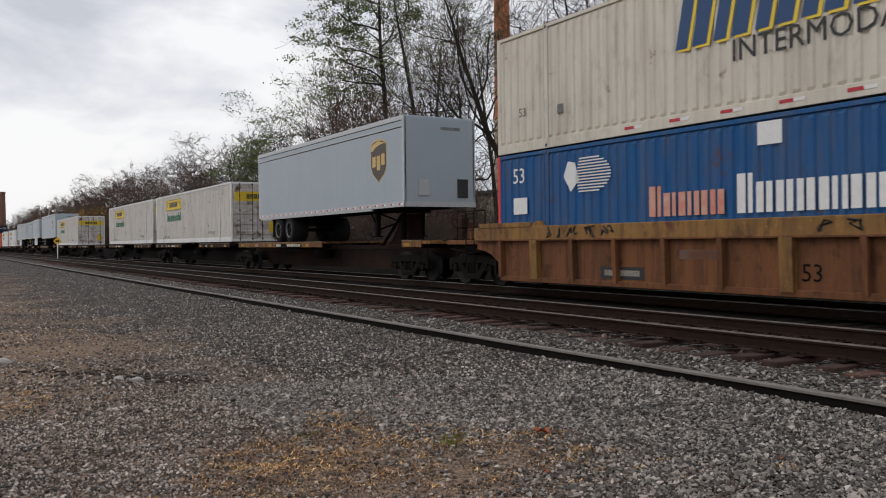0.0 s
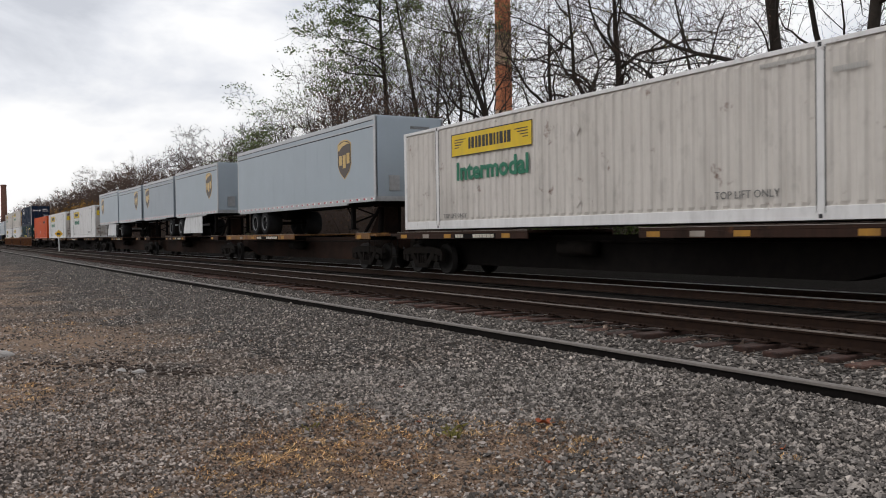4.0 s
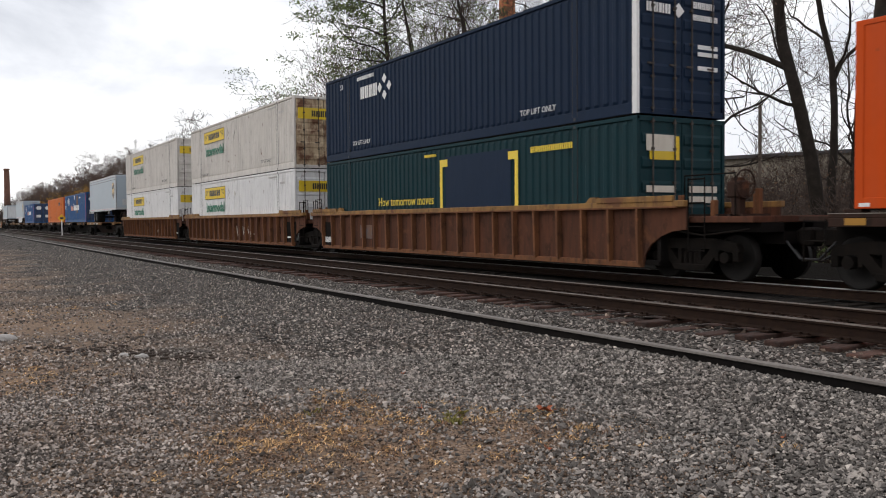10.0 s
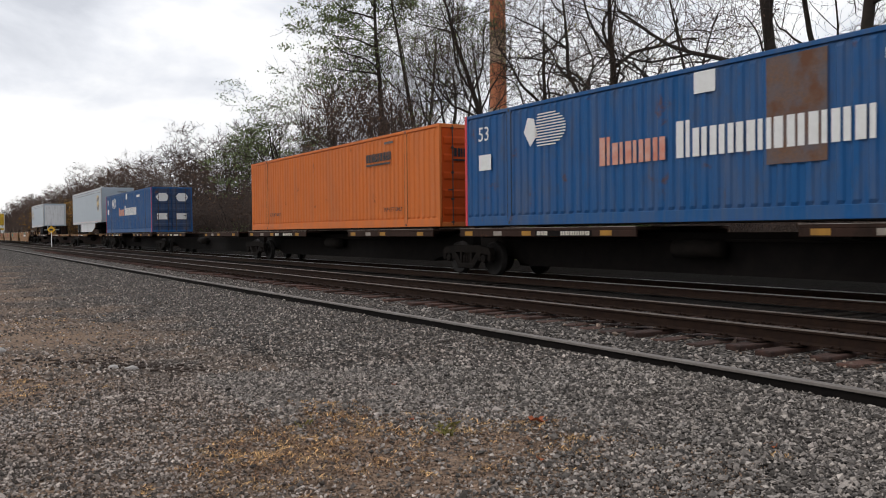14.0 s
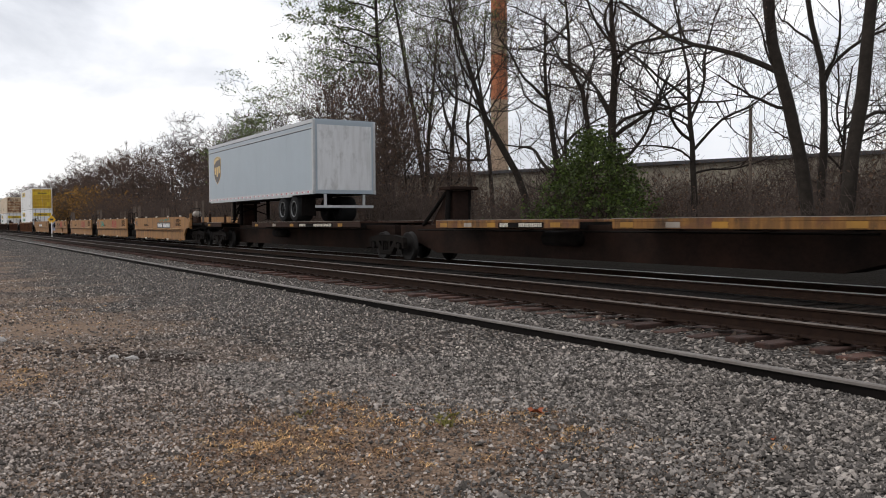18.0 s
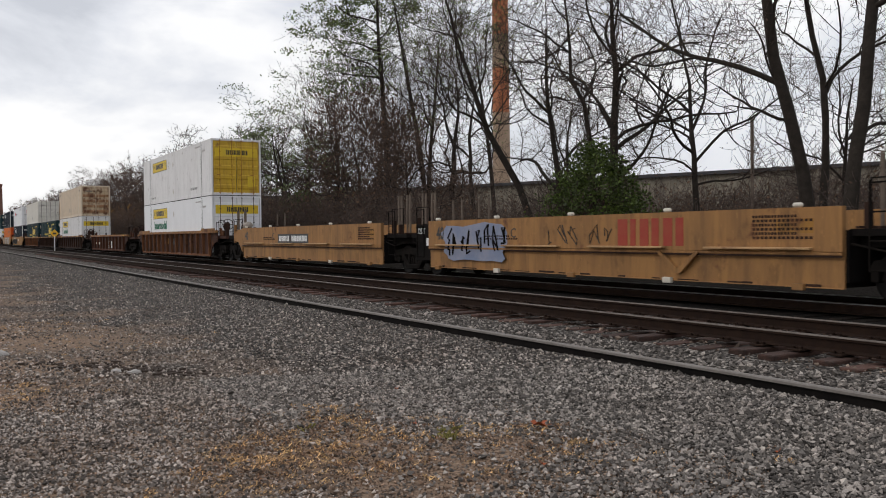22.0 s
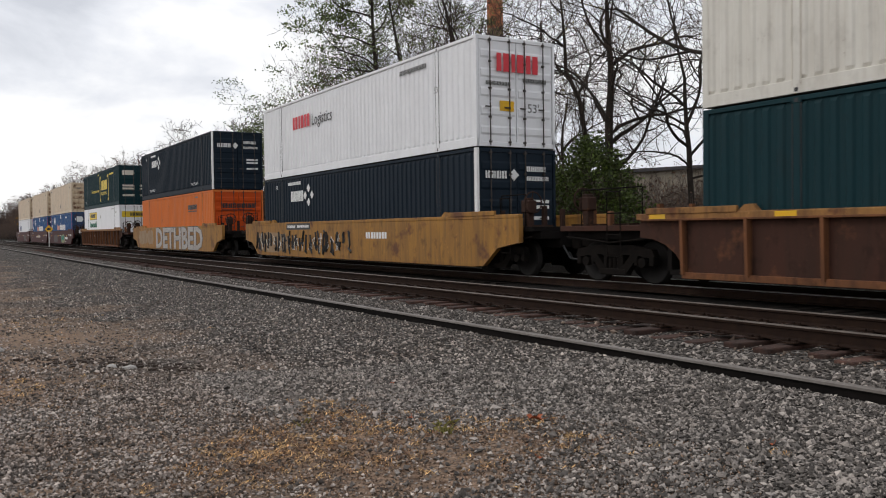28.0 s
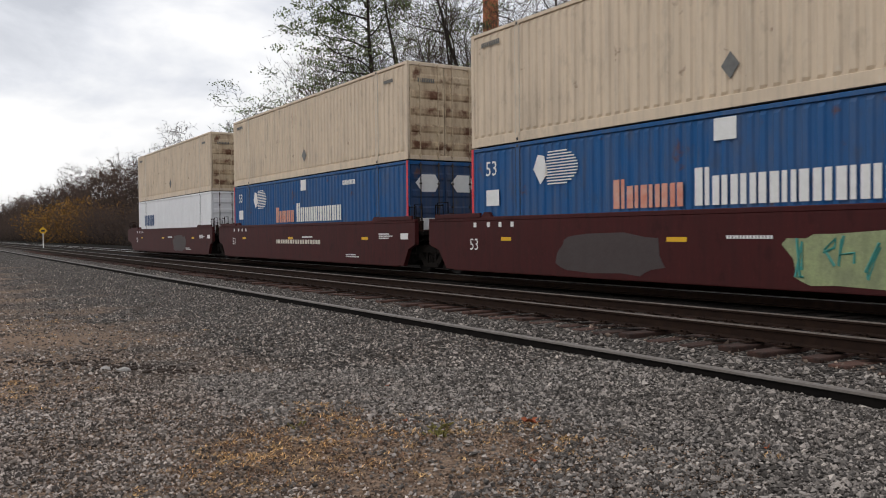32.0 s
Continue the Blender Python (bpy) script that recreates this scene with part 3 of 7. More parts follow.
def loose_stones(name, label, count, area, size, seed, flat=0.72, mat=None, bare=False):
    """Loose crushed stone as one sheet of small angular pieces. area: distance range and bearing range from the camera,
    fitted to its view.
    """
    rnd = np.random.default_rng(seed)
    d0, d1, b0, b1, y0, y1 = area
    n = count
    u = rnd.random(n)
    d = np.sqrt(d0 * d0 + u * (d1 * d1 - d0 * d0)) if d1 < 10 else d0 * (d1 / d0) ** u
    b = np.radians(rnd.uniform(b0, b1, n))
    x, y = -d * np.sin(b), d * np.cos(b)
    keep = (y > y0) & (y < y1)
    for cx, cy, rad in () if bare else BARE_SPOTS:
        keep &= (np.hypot(x - cx, y - cy) > rad * rnd.uniform(0.1, 1.5, n)) | (rnd.random(n) < 0.12)
    x, y = x[keep], y[keep]
    n = len(x)
    r = size * rnd.lognormal(0, 0.30, n)
    z = np.array([ground_height(a, c) for a, c in zip(x, y)]) + r * rnd.uniform(0.1, 0.75, n)
    octa = np.array([(1, 0, 0), (0, 1, 0), (-1, 0, 0), (0, -1, 0), (0.15, 0.1, 1), (0, 0, -1)], float)
    v = octa[None] * rnd.uniform(0.6, 1.25, (n, 6, 3)) + rnd.normal(0, 0.18, (n, 6, 3))
    a = rnd.uniform(0, 6.283, n)
    ca, sa = np.cos(a)[:, None], np.sin(a)[:, None]
    vx, vy, vz = v[..., 0], v[..., 1] * 0.8, v[..., 2] * flat
    tl = rnd.normal(0, 0.35, n)[:, None]
    vx, vz = vx * np.cos(tl) - vz * np.sin(tl), vx * np.sin(tl) + vz * np.cos(tl)
    vx, vy = vx * ca - vy * sa, vx * sa + vy * ca
    p = np.stack([vx * r[:, None] + x[:, None], vy * r[:, None] + y[:, None], vz * r[:, None] + z[:, None]], -1).reshape(-1, 3)
    tri = np.array([(0, 1, 4), (1, 2, 4), (2, 3, 4), (3, 0, 4), (1, 0, 5), (2, 1, 5), (3, 2, 5), (0, 3, 5)])
    f = (tri[None] + 6 * np.arange(n)[:, None, None]).reshape(-1, 3)
    me = bpy.data.meshes.new(name)
    me.from_pydata(p.tolist(), [], f.tolist())
    me.update()
    return tagged(part(name, me, mat or STONE), label, "gravel", kind="stuff")


loose_stones("gravel", "loose grey crushed stone lying over the yard", 62000, (4.4, 9.5, 28, 75, 2.4, 6.50), 0.0160, 5)
loose_stones("fine_gravel", "fine dusty crushed stone trodden into the yard", 64000, (4.4, 9.5, 45, 90, -0.5, 4.2), 0.0125, 15, mat=STONEDIRTY)
loose_stones("yard_gravel", "finer grey crushed stone further along the yard", 70000, (9.5, 60, 40, 90, -0.5, 6.50), 0.0165, 8, mat=STONEDIRTY)
loose_stones("earth_crumbs", "brown crumbs of earth and grit on bare ground", 30000, (4.3, 8.0, 38, 84, 0.4, 4.6), 0.0075, 25, mat=STONEEARTH, bare=True)
loose_stones("ballast", "coarse grey ballast between the loose rail and the sleepers", 40000, (7.4, 50, 28, 84, 6.64, 8.02), 0.025, 6, mat=STONE)
loose_stones("crib_ballast", "coarse grey ballast packed between the sleeper ends", 9000, (7.4, 50, 28, 84, 8.02, 8.70), 0.022, 16, mat=STONEBROWN)
loose_stones("track_ballast", "rust-stained ballast between and beside the rails", 16000, (9.5, 44, 28, 80, 8.9, 11.4), 0.027, 7, mat=STONERUST)


# ---------------------------------------------------------------- tracks
def rail_shape(x0, x1, y, top, head_only=None):
    """Flat-bottom rail section swept along the line."""
    p = [(-0.072, -0.172), (0.072, -0.172), (0.072, -0.160), (0.012, -0.140), (0.009, -0.045), (0.036, -0.036), (0.036, -0.008), (0.026, 0.0), (-0.026, 0.0), (-0.036, -0.008), (-0.036, -0.036), (-0.009, -0.045), (-0.012, -0.140), (-0.072, -0.160)]
    s = Shape()
    return s.prism([(y + a, top + b) for a, b in p], "x", x0, x1)


def running_band(x0, x1, y, top, side=0.004):
    """The worn crown of the head, wrapping a little down its near side."""
    return Shape().prism([(y - 0.0385, top - 0.008 - side), (y - 0.0345, top - 0.008 - side), (y - 0.0345, top - 0.007), (y - 0.026, top), (y + 0.022, top), (y + 0.022, top + 0.003), (y - 0.0275, top + 0.003), (y - 0.0385, top - 0.007)], "x", x0, x1)


def make_track(name, label, yc, bright):
    t = thing(name, label, "railway track", kind="structure")
    for side in (-0.7175 - 0.036, 0.7175 + 0.036):
        r = part("rail", rail_shape(-420, 60, yc + side, 0.0), RAILSIDE, t, "rusty brown steel rail")
        part("rail_head", running_band(-420, 60, yc + side, 0.0), bright, r, "worn shiny running surface")
    return t


track_near = make_track("track_near", "empty main track with worn rails on wooden sleepers", TRACK_NEAR, RAILTOP)
track_train = make_track("track_train", "main track under the freight train", TRACK_TRAIN, RAILSHINY)
spare = thing("loose_rail", "long dark rusty rail lying on the gravel beside the track", "rail", kind="structure")
part("rail", rail_shape(-420, 60, SPARE_RAIL, -0.15), STEELBLACK, spare)
part("rail_head", running_band(-420, 60, SPARE_RAIL, -0.15, 0.022), RAILDULL, spare, "dull grey top of the rail")


tie_mesh = Shape().box(-0.115, 0.115, -1.30, 1.30, -0.36, -0.182, 0.012).mesh("sleeper")
tie_mesh.materials.append(TIEWOOD)
# same sleeper with the train's shade put into its colour
shaded_tie_mesh = tie_mesh.copy()
shaded_tie_mesh.materials[0] = TIESHADED
rnd_tie = random.Random(4)
for yc, parent, x0, n in ((TRACK_NEAR, track_near, 2.0, 170), (TRACK_TRAIN, track_train, 2.0, 90)):
    for i in range(n):
        o = new("sleeper", tie_mesh if parent == track_near else shaded_tie_mesh)
        o.parent = parent
        o.matrix_basis = pose(x0 - i * 0.52 + rnd_tie.uniform(-0.04, 0.04), yc + rnd_tie.uniform(-0.09, 0.09), rnd_tie.uniform(-0.062, -0.018), rnd_tie.uniform(-0.8, 0.8), 0, rnd_tie.uniform(-2.5, 2.5))
plates = Shape()
for i in range(130):
    x = 2.0 - i * 0.52
    for side in (-0.7535, 0.7535):
        y = TRACK_NEAR + side
        plates.box(x - 0.09, x + 0.09, y - 0.17, y + 0.17, -0.19, -0.1735)
        for dx, dy in ((-0.05, -0.09), (0.05, -0.09), (0.05, 0.09), (-0.05, 0.09)):
            plates.box(x + dx - 0.014, x + dx + 0.014, y + dy - 0.018, y + dy + 0.018, -0.175, -0.145)
tagged(part("tie_plates", plates, RAILSIDE, track_near), "rusty tie plates with spikes", kind="stuff")


# ---------------------------------------------------------------- the train
SPEED, GAIN = 21.66787, 0.02154
movers = []


def run(t):
    """Metres that the train has gone since the start."""
    return SPEED * t + GAIN / 2 * ((t - 16) ** 2 - 256)


def joins(ob, u, z):
    """ob rides with the train: its middle stands at x = u at the start."""
    ob.matrix_basis = pose(u, TRACK_TRAIN, z)
    movers.append((ob, u, z))
    return ob


CL, CH, CW = 16.15, 2.896, 1.295        # container length, height, half width
FC, UC = 0.41, 3.345                    # container floor in a well, and stacked on another
DECK = 1.31                             # container floor on a spine car


def corrugated(x0, x1, z0, z1, y, sign, depth=0.034, pitch=0.277, n=None):
    n = n or max(1, round((x1 - x0) / pitch))
    p = (x1 - x0) / n
    s = Shape()
    pts = [(x0, 0.0)]
    for i in range(n):
        a = x0 + i * p
        pts += [(a + p * 0.30, 0.0), (a + p * 0.45, depth), (a + p * 0.80, depth), (a + p * 0.95, 0.0)]
    pts.append((x1, 0.0))
    for z, flat in ((z0, True), (z0 + 0.07, False), (z1 - 0.09, False), (z1, True)):
        s.v += [(a, y + sign * (depth if flat else d), z) for a, d in pts]
    k = len(pts)
    for j in range(3):
        for i in range(k - 1):
            s.f.append((j * k + i, j * k + i + 1, (j + 1) * k + i + 1, (j + 1) * k + i))
    return s


def flat_panel(x0, x1, z0, z1, y, sign, seams):
    s = Shape()
    s.box(x0, x1, min(y, y + sign * 0.03), max(y, y + sign * 0.03), z0, z1)
    return s


def container(u, z, label, side, frame_mat, door, door_bars=DOORBAR, ribs=True, length=CL, rib_mat=None, group="containers on the train"):
    """53-foot box: frame with lift posts, corrugated walls, roof and a pair of doors with locking bars."""
    ob = joins(thing("shipping_container", label, "container", group), u, z)
    h, hw, hh = length / 2, CW, CH
    rail = 0.23 if ribs else 0.17
    f = Shape()
    for y0, y1 in ((-hw, -hw + 0.075), (hw - 0.075, hw)):
        f.box(-h, h, y0, y1, 0.0, rail, 0.008)
        f.box(-h, h, y0, y1, hh - 0.085, hh, 0.008)
        for x in (-h + 0.07, -6.1, 6.1, h - 0.07):
            f.box(x - 0.07, x + 0.07, y0 - 0.003 if y0 < 0 else y0, y1 + 0.003 if y0 > 0 else y1, 0.0, hh, 0.006)
        for x in (-6.1, 6.1):
            for zz in (0.0, hh - 0.12):
                f.box(x - 0.09, x + 0.09, y0 - 0.006 if y0 < 0 else y0, y1 + 0.006 if y0 > 0 else y1, zz, zz + 0.12, 0.006)
    for x0, x1 in ((-h, -h + 0.09), (h - 0.09, h)):
        f.box(x0, x1, -hw + 0.075, hw - 0.075, 0.0, 0.13, 0.008)
        f.box(x0, x1, -hw + 0.075, hw - 0.075, hh - 0.11, hh, 0.008)
    part("frame", f, frame_mat, ob)
    for a, b in ((-h + 0.14, -6.17), (-6.03, 6.03), (6.17, h - 0.14)):
        for y, sg in ((-hw + 0.012, 1), (hw - 0.012, -1)):
            if ribs:
                part("side_panel", corrugated(a, b, rail, hh - 0.085, y, sg), side, ob, recalc=False)
            else:
                part("side_panel", flat_panel(a, b, 0.17, hh - 0.085, y, sg, []), side, ob)
                if b - a > 5 and sg > 0:
                    for k in range(1, 10):
                        q = lerp(a, b, k / 10)
                        part("panel_seam", Shape().box(q - 0.012, q + 0.012, y - 0.0015, y, rail, hh - 0.085), side, ob)
    for x in (-6.1, 6.1):
        g = Shape()
        for e in (-0.082, 0.082):
            g.box(x + e - 0.007, x + e + 0.007, -hw - 0.002, -hw + 0.02, 0.12, hh - 0.12)
        part("post_seam", g, {ORANGEPALE: LIPOCHRE, BEIGE: CREAM, PALECREAM: CREAM, CREAM: MARKPALE}.get(side, MARKGREY if side in (WHITE, BRIGHTWHITE, DULLWHITE) else BLACK), ob)
        for zz in (0.03, hh - 0.10):
            part("casting_hole", Shape().box(x - 0.035, x + 0.035, -hw - 0.009, -hw + 0.01, zz, zz + 0.07), BLACK, ob)
    # black slab standing in for the shade between stacked boxes
    part("gap_shade_slab", Shape().box(-h + 0.2, h - 0.2, -hw + 0.02, hw - 0.02, -0.02, 0.01), STEELBLACK, ob)
    part("roof", Shape().box(-h + 0.05, h - 0.05, -hw + 0.05, hw - 0.05, hh - 0.05, hh - 0.02), side, ob)
    part("underside", Shape().box(-h + 0.05, h - 0.05, -hw + 0.05, hw - 0.05, 0.05, 0.14), STEELBLACK, ob)
    part("front_wall", Shape().box(-h + 0.02, -h + 0.06, -hw + 0.14, hw - 0.14, 0.13, hh - 0.11), side, ob)
    for y0, y1 in ((-hw + 0.10, -0.012), (0.012, hw - 0.10)):
        d = Shape().box(h - 0.055, h - 0.025, y0, y1, 0.12, hh - 0.10)
        leaf = part("door", d, door, ob)
        for k in range(5):
            zz = 0.30 + k * 0.50
            part("door_rib", Shape().prism([(h - 0.026, zz), (h - 0.026, zz + 0.26), (h - 0.002, zz + 0.20), (h - 0.002, zz + 0.06)], "y", y0 + 0.05, y1 - 0.05), rib_mat if rib_mat and k < 4 else door, leaf)
        w = y1 - y0
        for k in (0.27, 0.80) if y0 < 0 else (0.20, 0.73):
            y = y0 + w * k
            b = Shape().cyl("z", (h + 0.030, y), 0.016, 0.04, hh - 0.04, 8)
            for zz in (0.10, 0.75, 1.5, 2.2, hh - 0.14):
                b.box(h - 0.01, h + 0.045, y - 0.036, y + 0.036, zz, zz + 0.05)
            b.box(h + 0.02, h + 0.05, y - 0.16, y + 0.02, 1.02, 1.055)
            part("locking_bar", b, door_bars, leaf)
    return ob


def jb_livery(ob, low=False, faded=False, door_panel=True, words=True):
    y = -CW
    L = -CL / 2
    p = plate(ob, "emblem_panel", L + 2.78, L + 6.48, 1.96, 2.58, YELLOW, y=y, label="yellow painted name panel")
    s = Shape()
    for a, b, c, d in ((L + 2.78, L + 6.48, 1.96, 1.985), (L + 2.78, L + 6.48, 2.555, 2.58), (L + 2.78, L + 2.805, 1.985, 2.555), (L + 6.455, L + 6.48, 1.985, 2.555)):
        s.box(a, b, y - 0.010, y - 0.006, c, d)
    for k in range(4):
        for sg, x in ((1, L + 2.95), (-1, L + 6.31)):
            s.box(min(x, x + sg * (0.55 - k * 0.11)), max(x, x + sg * (0.55 - k * 0.11)), y - 0.010, y - 0.006, 2.40 - k * 0.07, 2.425 - k * 0.07)
    part("panel_border", s, BLACK, ob)
    bars(ob, 6, L + 3.62, L + 5.62, 2.13, 2.43, BLACK, y=y - 0.006, seed=3)
    if words:
        lettering("Intermodal", ob, L + 3.0, 1.33, 0.66, MARKGREEN, y=y, squeeze=1.14, bold=0.022)
    lettering("TOP LIFT ONLY", ob, L + 12.0, 0.42, 0.20, MARKGREY, y=y)
    lettering("TOP LIFT ONLY", ob, L + 2.3, 0.30, 0.17, MARKGREY, y=y)
    bars(ob, 11, L + 13.0, L + 14.1, 2.63, 2.70, MARKPALE, y=y, seed=8, name="serial_mark")
    bars(ob, 6, L + 14.4, L + 15.0, 2.34, 2.43, MARKPALE, y=y, seed=9, name="serial_mark")
    for x in (8.1,):
        for zz in (0.55, 2.15):
            placard(ob, L + x, zz, 0.13, DULLWHITE)
    if door_panel:
        h = CL / 2
        plate(ob, "door_emblem_panel", -1.12, 1.12, 1.98, 2.42, YELLOW, end=h - 0.004, t=0.012, label="yellow name panel across the doors")
        bars(ob, 6, -0.55, 0.60, 2.08, 2.32, BLACK, end=h + 0.008, seed=3)
        plate(ob, "door_sticker", 0.58, 0.98, 0.45, 0.98, YELLOW, end=h - 0.003, t=0.012)


def placard(ob, x, z, r, mat, y=-CW):
    part("placard_holder", Shape().prism([(x - r, z), (x, z - r * 1.2), (x + r, z), (x, z + r * 1.2)], "y", y - 0.014, y), mat, ob, "small diamond placard holder")


def pacer_livery(ob, rusty=False):
    y, L = -CW, -CL / 2
    g = Shape()
    g.prism([(L + 2.60, 2.22), (L + 2.85, 1.86), (L + 3.12, 2.10), (L + 3.0, 2.5), (L + 2.76, 2.55)], "y", y - 0.006, y)
    for k in range(12):
        zz = 1.84 + k * 0.066
        half = math.sqrt(max(0.0, 1 - ((k - 5.5) / 6.6) ** 2))
        part("globe_stripe", Shape().box(L + 3.02 + 0.12 * abs(k - 5) / 6, L + 3.35 + 0.82 * half, y - 0.006, y, zz, zz + 0.03), MARKWHITE, ob)
    part("globe_emblem", g, MARKWHITE, ob, "white globe emblem")
    bars(ob, 5, L + 5.25, L + 7.2, 1.22, 1.82, MARKFADED, y=y, seed=11, caps=0.76)
    bars(ob, 10, L + 7.42, L + 11.5, 1.22, 1.92, MARKWHITE, y=y, seed=12, caps=0.76)
    lettering("53", ob, L + 0.62, 2.18, 0.52, MARKWHITE, y=y)
    plate(ob, "data_panel", L + 0.65, L + 1.2, 1.42, 1.82, MARKWHITE, y=y)
    plate(ob, "notice", L + 7.9, L + 8.4, 2.38, 2.78, MARKWHITE, y=y, label="white paper notice")
    bars(ob, 5, L + 11.6, L + 12.6, 2.40, 2.56, MARKWHITE, y=y, seed=14, name="serial_mark")
    part("corner_stripe", Shape().box(-CL / 2 - 0.004, -CL / 2 + 0.09, y - 0.012, y, 0, CH), MARKRED, ob, "red edge stripe")
    part("corner_stripe", Shape().box(CL / 2 - 0.09, CL / 2 + 0.004, y - 0.012, y, 0, CH), MARKRED, ob, "red edge stripe")
    h = CL / 2
    for yy in (-0.62, 0.62):
        part("door_emblem", Shape().prism([(yy - 0.42, 2.25), (yy - 0.2, 1.98), (yy + 0.25, 1.98), (yy + 0.42, 2.25), (yy + 0.25, 2.5), (yy - 0.2, 2.5)], "x", h - 0.004, h + 0.006), MARKWHITE, ob)
        plate(ob, "door_notice", yy - 0.35, yy + 0.30, 0.8, 1.2, MARKWHITE, end=h - 0.004, t=0.01)
    if rusty:
        for a, b in ((9.5, 10.65),):
            plate(ob, "rust_patch", L + a, L + b, 0.95, 2.76, RUSTPATCH, y=y + 0.008, t=0.012, label="bare rusted repair patch")


def umax_livery(ob, low=True):
    y, L, h = -CW, -CL / 2, CL / 2
    bars(ob, 4, L + 2.95, L + 4.25, 1.92, 2.32, MARKWHITE, y=y, seed=21)
    d = Shape()
    for cx, cz in ((0, 0.26), (0, -0.26), (0.33, 0), (-0.33, 0)):
        d.prism([(L + 4.75 + cx - 0.16, 2.12 + cz), (L + 4.75 + cx, 2.12 + cz - 0.16), (L + 4.75 + cx + 0.16, 2.12 + cz), (L + 4.75 + cx, 2.12 + cz + 0.16)], "y", y - 0.006, y)
    part("diamond_emblem", d, MARKWHITE, ob, "four white diamonds")
    bars(ob, 7, L + 2.7, L + 4.0, 2.56, 2.68, MARKWHITE, y=y, seed=22, name="serial_mark")
    lettering("TOP LIFT ONLY", ob, L + 2.3, 0.42, 0.20, MARKWHITE, y=y)
    lettering("TOP LIFT ONLY", ob, L + 12.1, 0.36, 0.20, MARKWHITE, y=y)
    lettering("53", ob, L + 1.3, 2.45, 0.24, MARKWHITE, y=y)
    part("corner_stripe", Shape().box(h - 0.13, h + 0.004, y - 0.012, y, 0, CH), MARKWHITE, ob, "white corner stripe")
    part("corner_stripe", Shape().box(h, h + 0.006, -CW, -CW + 0.06, 0, CH), MARKWHITE, ob, "white corner stripe")
    bars(ob, 4, -1.05, -0.35, 2.10, 2.30, MARKWHITE, end=h, seed=21)
    part("door_emblem", Shape().prism([(-0.28, 2.2), (-0.12, 2.04), (0.04, 2.2), (-0.12, 2.36)], "x", h, h + 0.006), MARKWHITE, ob)
    bars(ob, 5, 0.30, 0.95, 2.30, 2.44, MARKWHITE, end=h, seed=25, name="serial_mark")
    bars(ob, 7, 0.30, 1.05, 2.05, 2.17, MARKWHITE, end=h, seed=26, name="serial_mark")
    for zz in (1.0, 1.3, 1.45):
        plate(ob, "data_panel", 0.45, 1.05, zz, zz + 0.09, MARKWHITE, end=h, t=0.008)


def schneider_livery(ob, x=12.0, z=2.0):
    y, L, h = -CW, -CL / 2, CL / 2
    bars(ob, 9, L + x, L + x + 1.75, z, z + 0.26, BLACK, y=y, seed=31)
    plate(ob, "underline", L + x, L + x + 1.70, z - 0.12, z - 0.06, BLACK, y=y)
    bars(ob, 9, -0.90, 0.85, 1.98, 2.22, BLACK, end=h, seed=31)
    plate(ob, "underline", -0.85, 0.70, 1.86, 1.91, BLACK, end=h)
    bars(ob, 6, L + 12.8, L + 13.4, 2.60, 2.67, MARKGREY, y=y, seed=33, name="serial_mark")
    lettering("TOP LIFT ONLY", ob, L + 2.3, 0.55, 0.18, BLACK, y=y)
    lettering("TOP LIFT ONLY", ob, L + 12.7, 0.50, 0.18, BLACK, y=y)


def csx_livery(ob, painted_over=False):
    y, L, h = -CW, -CL / 2, CL / 2
    for x, sg in ((L + 8.2, 1), (L + 12.0, -1)):
        s = Shape().box(min(x, x + sg * 0.14), max(x, x + sg * 0.14), y - 0.006, y, 0.80, 2.48)
        s.box(min(x, x + sg * 0.42), max(x, x + sg * 0.42), y - 0.0064, y, 2.28, 2.48)
        part("bracket_emblem", s, MARKYELLOW, ob, "yellow square bracket")
        part("dot_emblem", Shape().cyl("y", (x + sg * 0.2, 0.58), 0.15, y - 0.006, y, 16), MARKYELLOW, ob)
    if painted_over:
        plate(ob, "paint_patch", L + 8.5, L + 11.7, 0.55, 2.55, NAVY, y=y, t=0.004, label="dark overpainted patch")
    else:
        bars(ob, 3, L + 8.85, L + 11.35, 1.35, 2.10, MARKYELLOW, y=y, seed=42)
        lettering("INTERMODAL", ob, L + 8.75, 0.95, 0.36, MARKYELLOW, y=y, squeeze=1.08)
    lettering("How tomorrow moves", ob, L + 4.25, 1.24, 0.40, MARKYELLOW, y=y, squeeze=0.95)
    bars(ob, 10, L + 12.5, L + 14.1, 2.38, 2.52, MARKYELLOW, y=y, seed=43, name="serial_mark")
    bars(ob, 8, L + 7.3, L + 8.0, 2.60, 2.68, MARKYELLOW, y=y, seed=44, name="serial_mark")
    lettering("53'", ob, L + 1.0, 0.45, 0.3, MARKWHITE, y=y)
    for yy in (-0.62, 0.62):
        for zz in (2.18, 1.32, 1.1, 0.6):
            if zz > 2 and yy > 0:
                continue
            plate(ob, "door_notice", yy - 0.42, yy + 0.42, zz, zz + (0.34 if zz > 2 else 0.14), CREAM, end=h - 0.004, t=0.012)


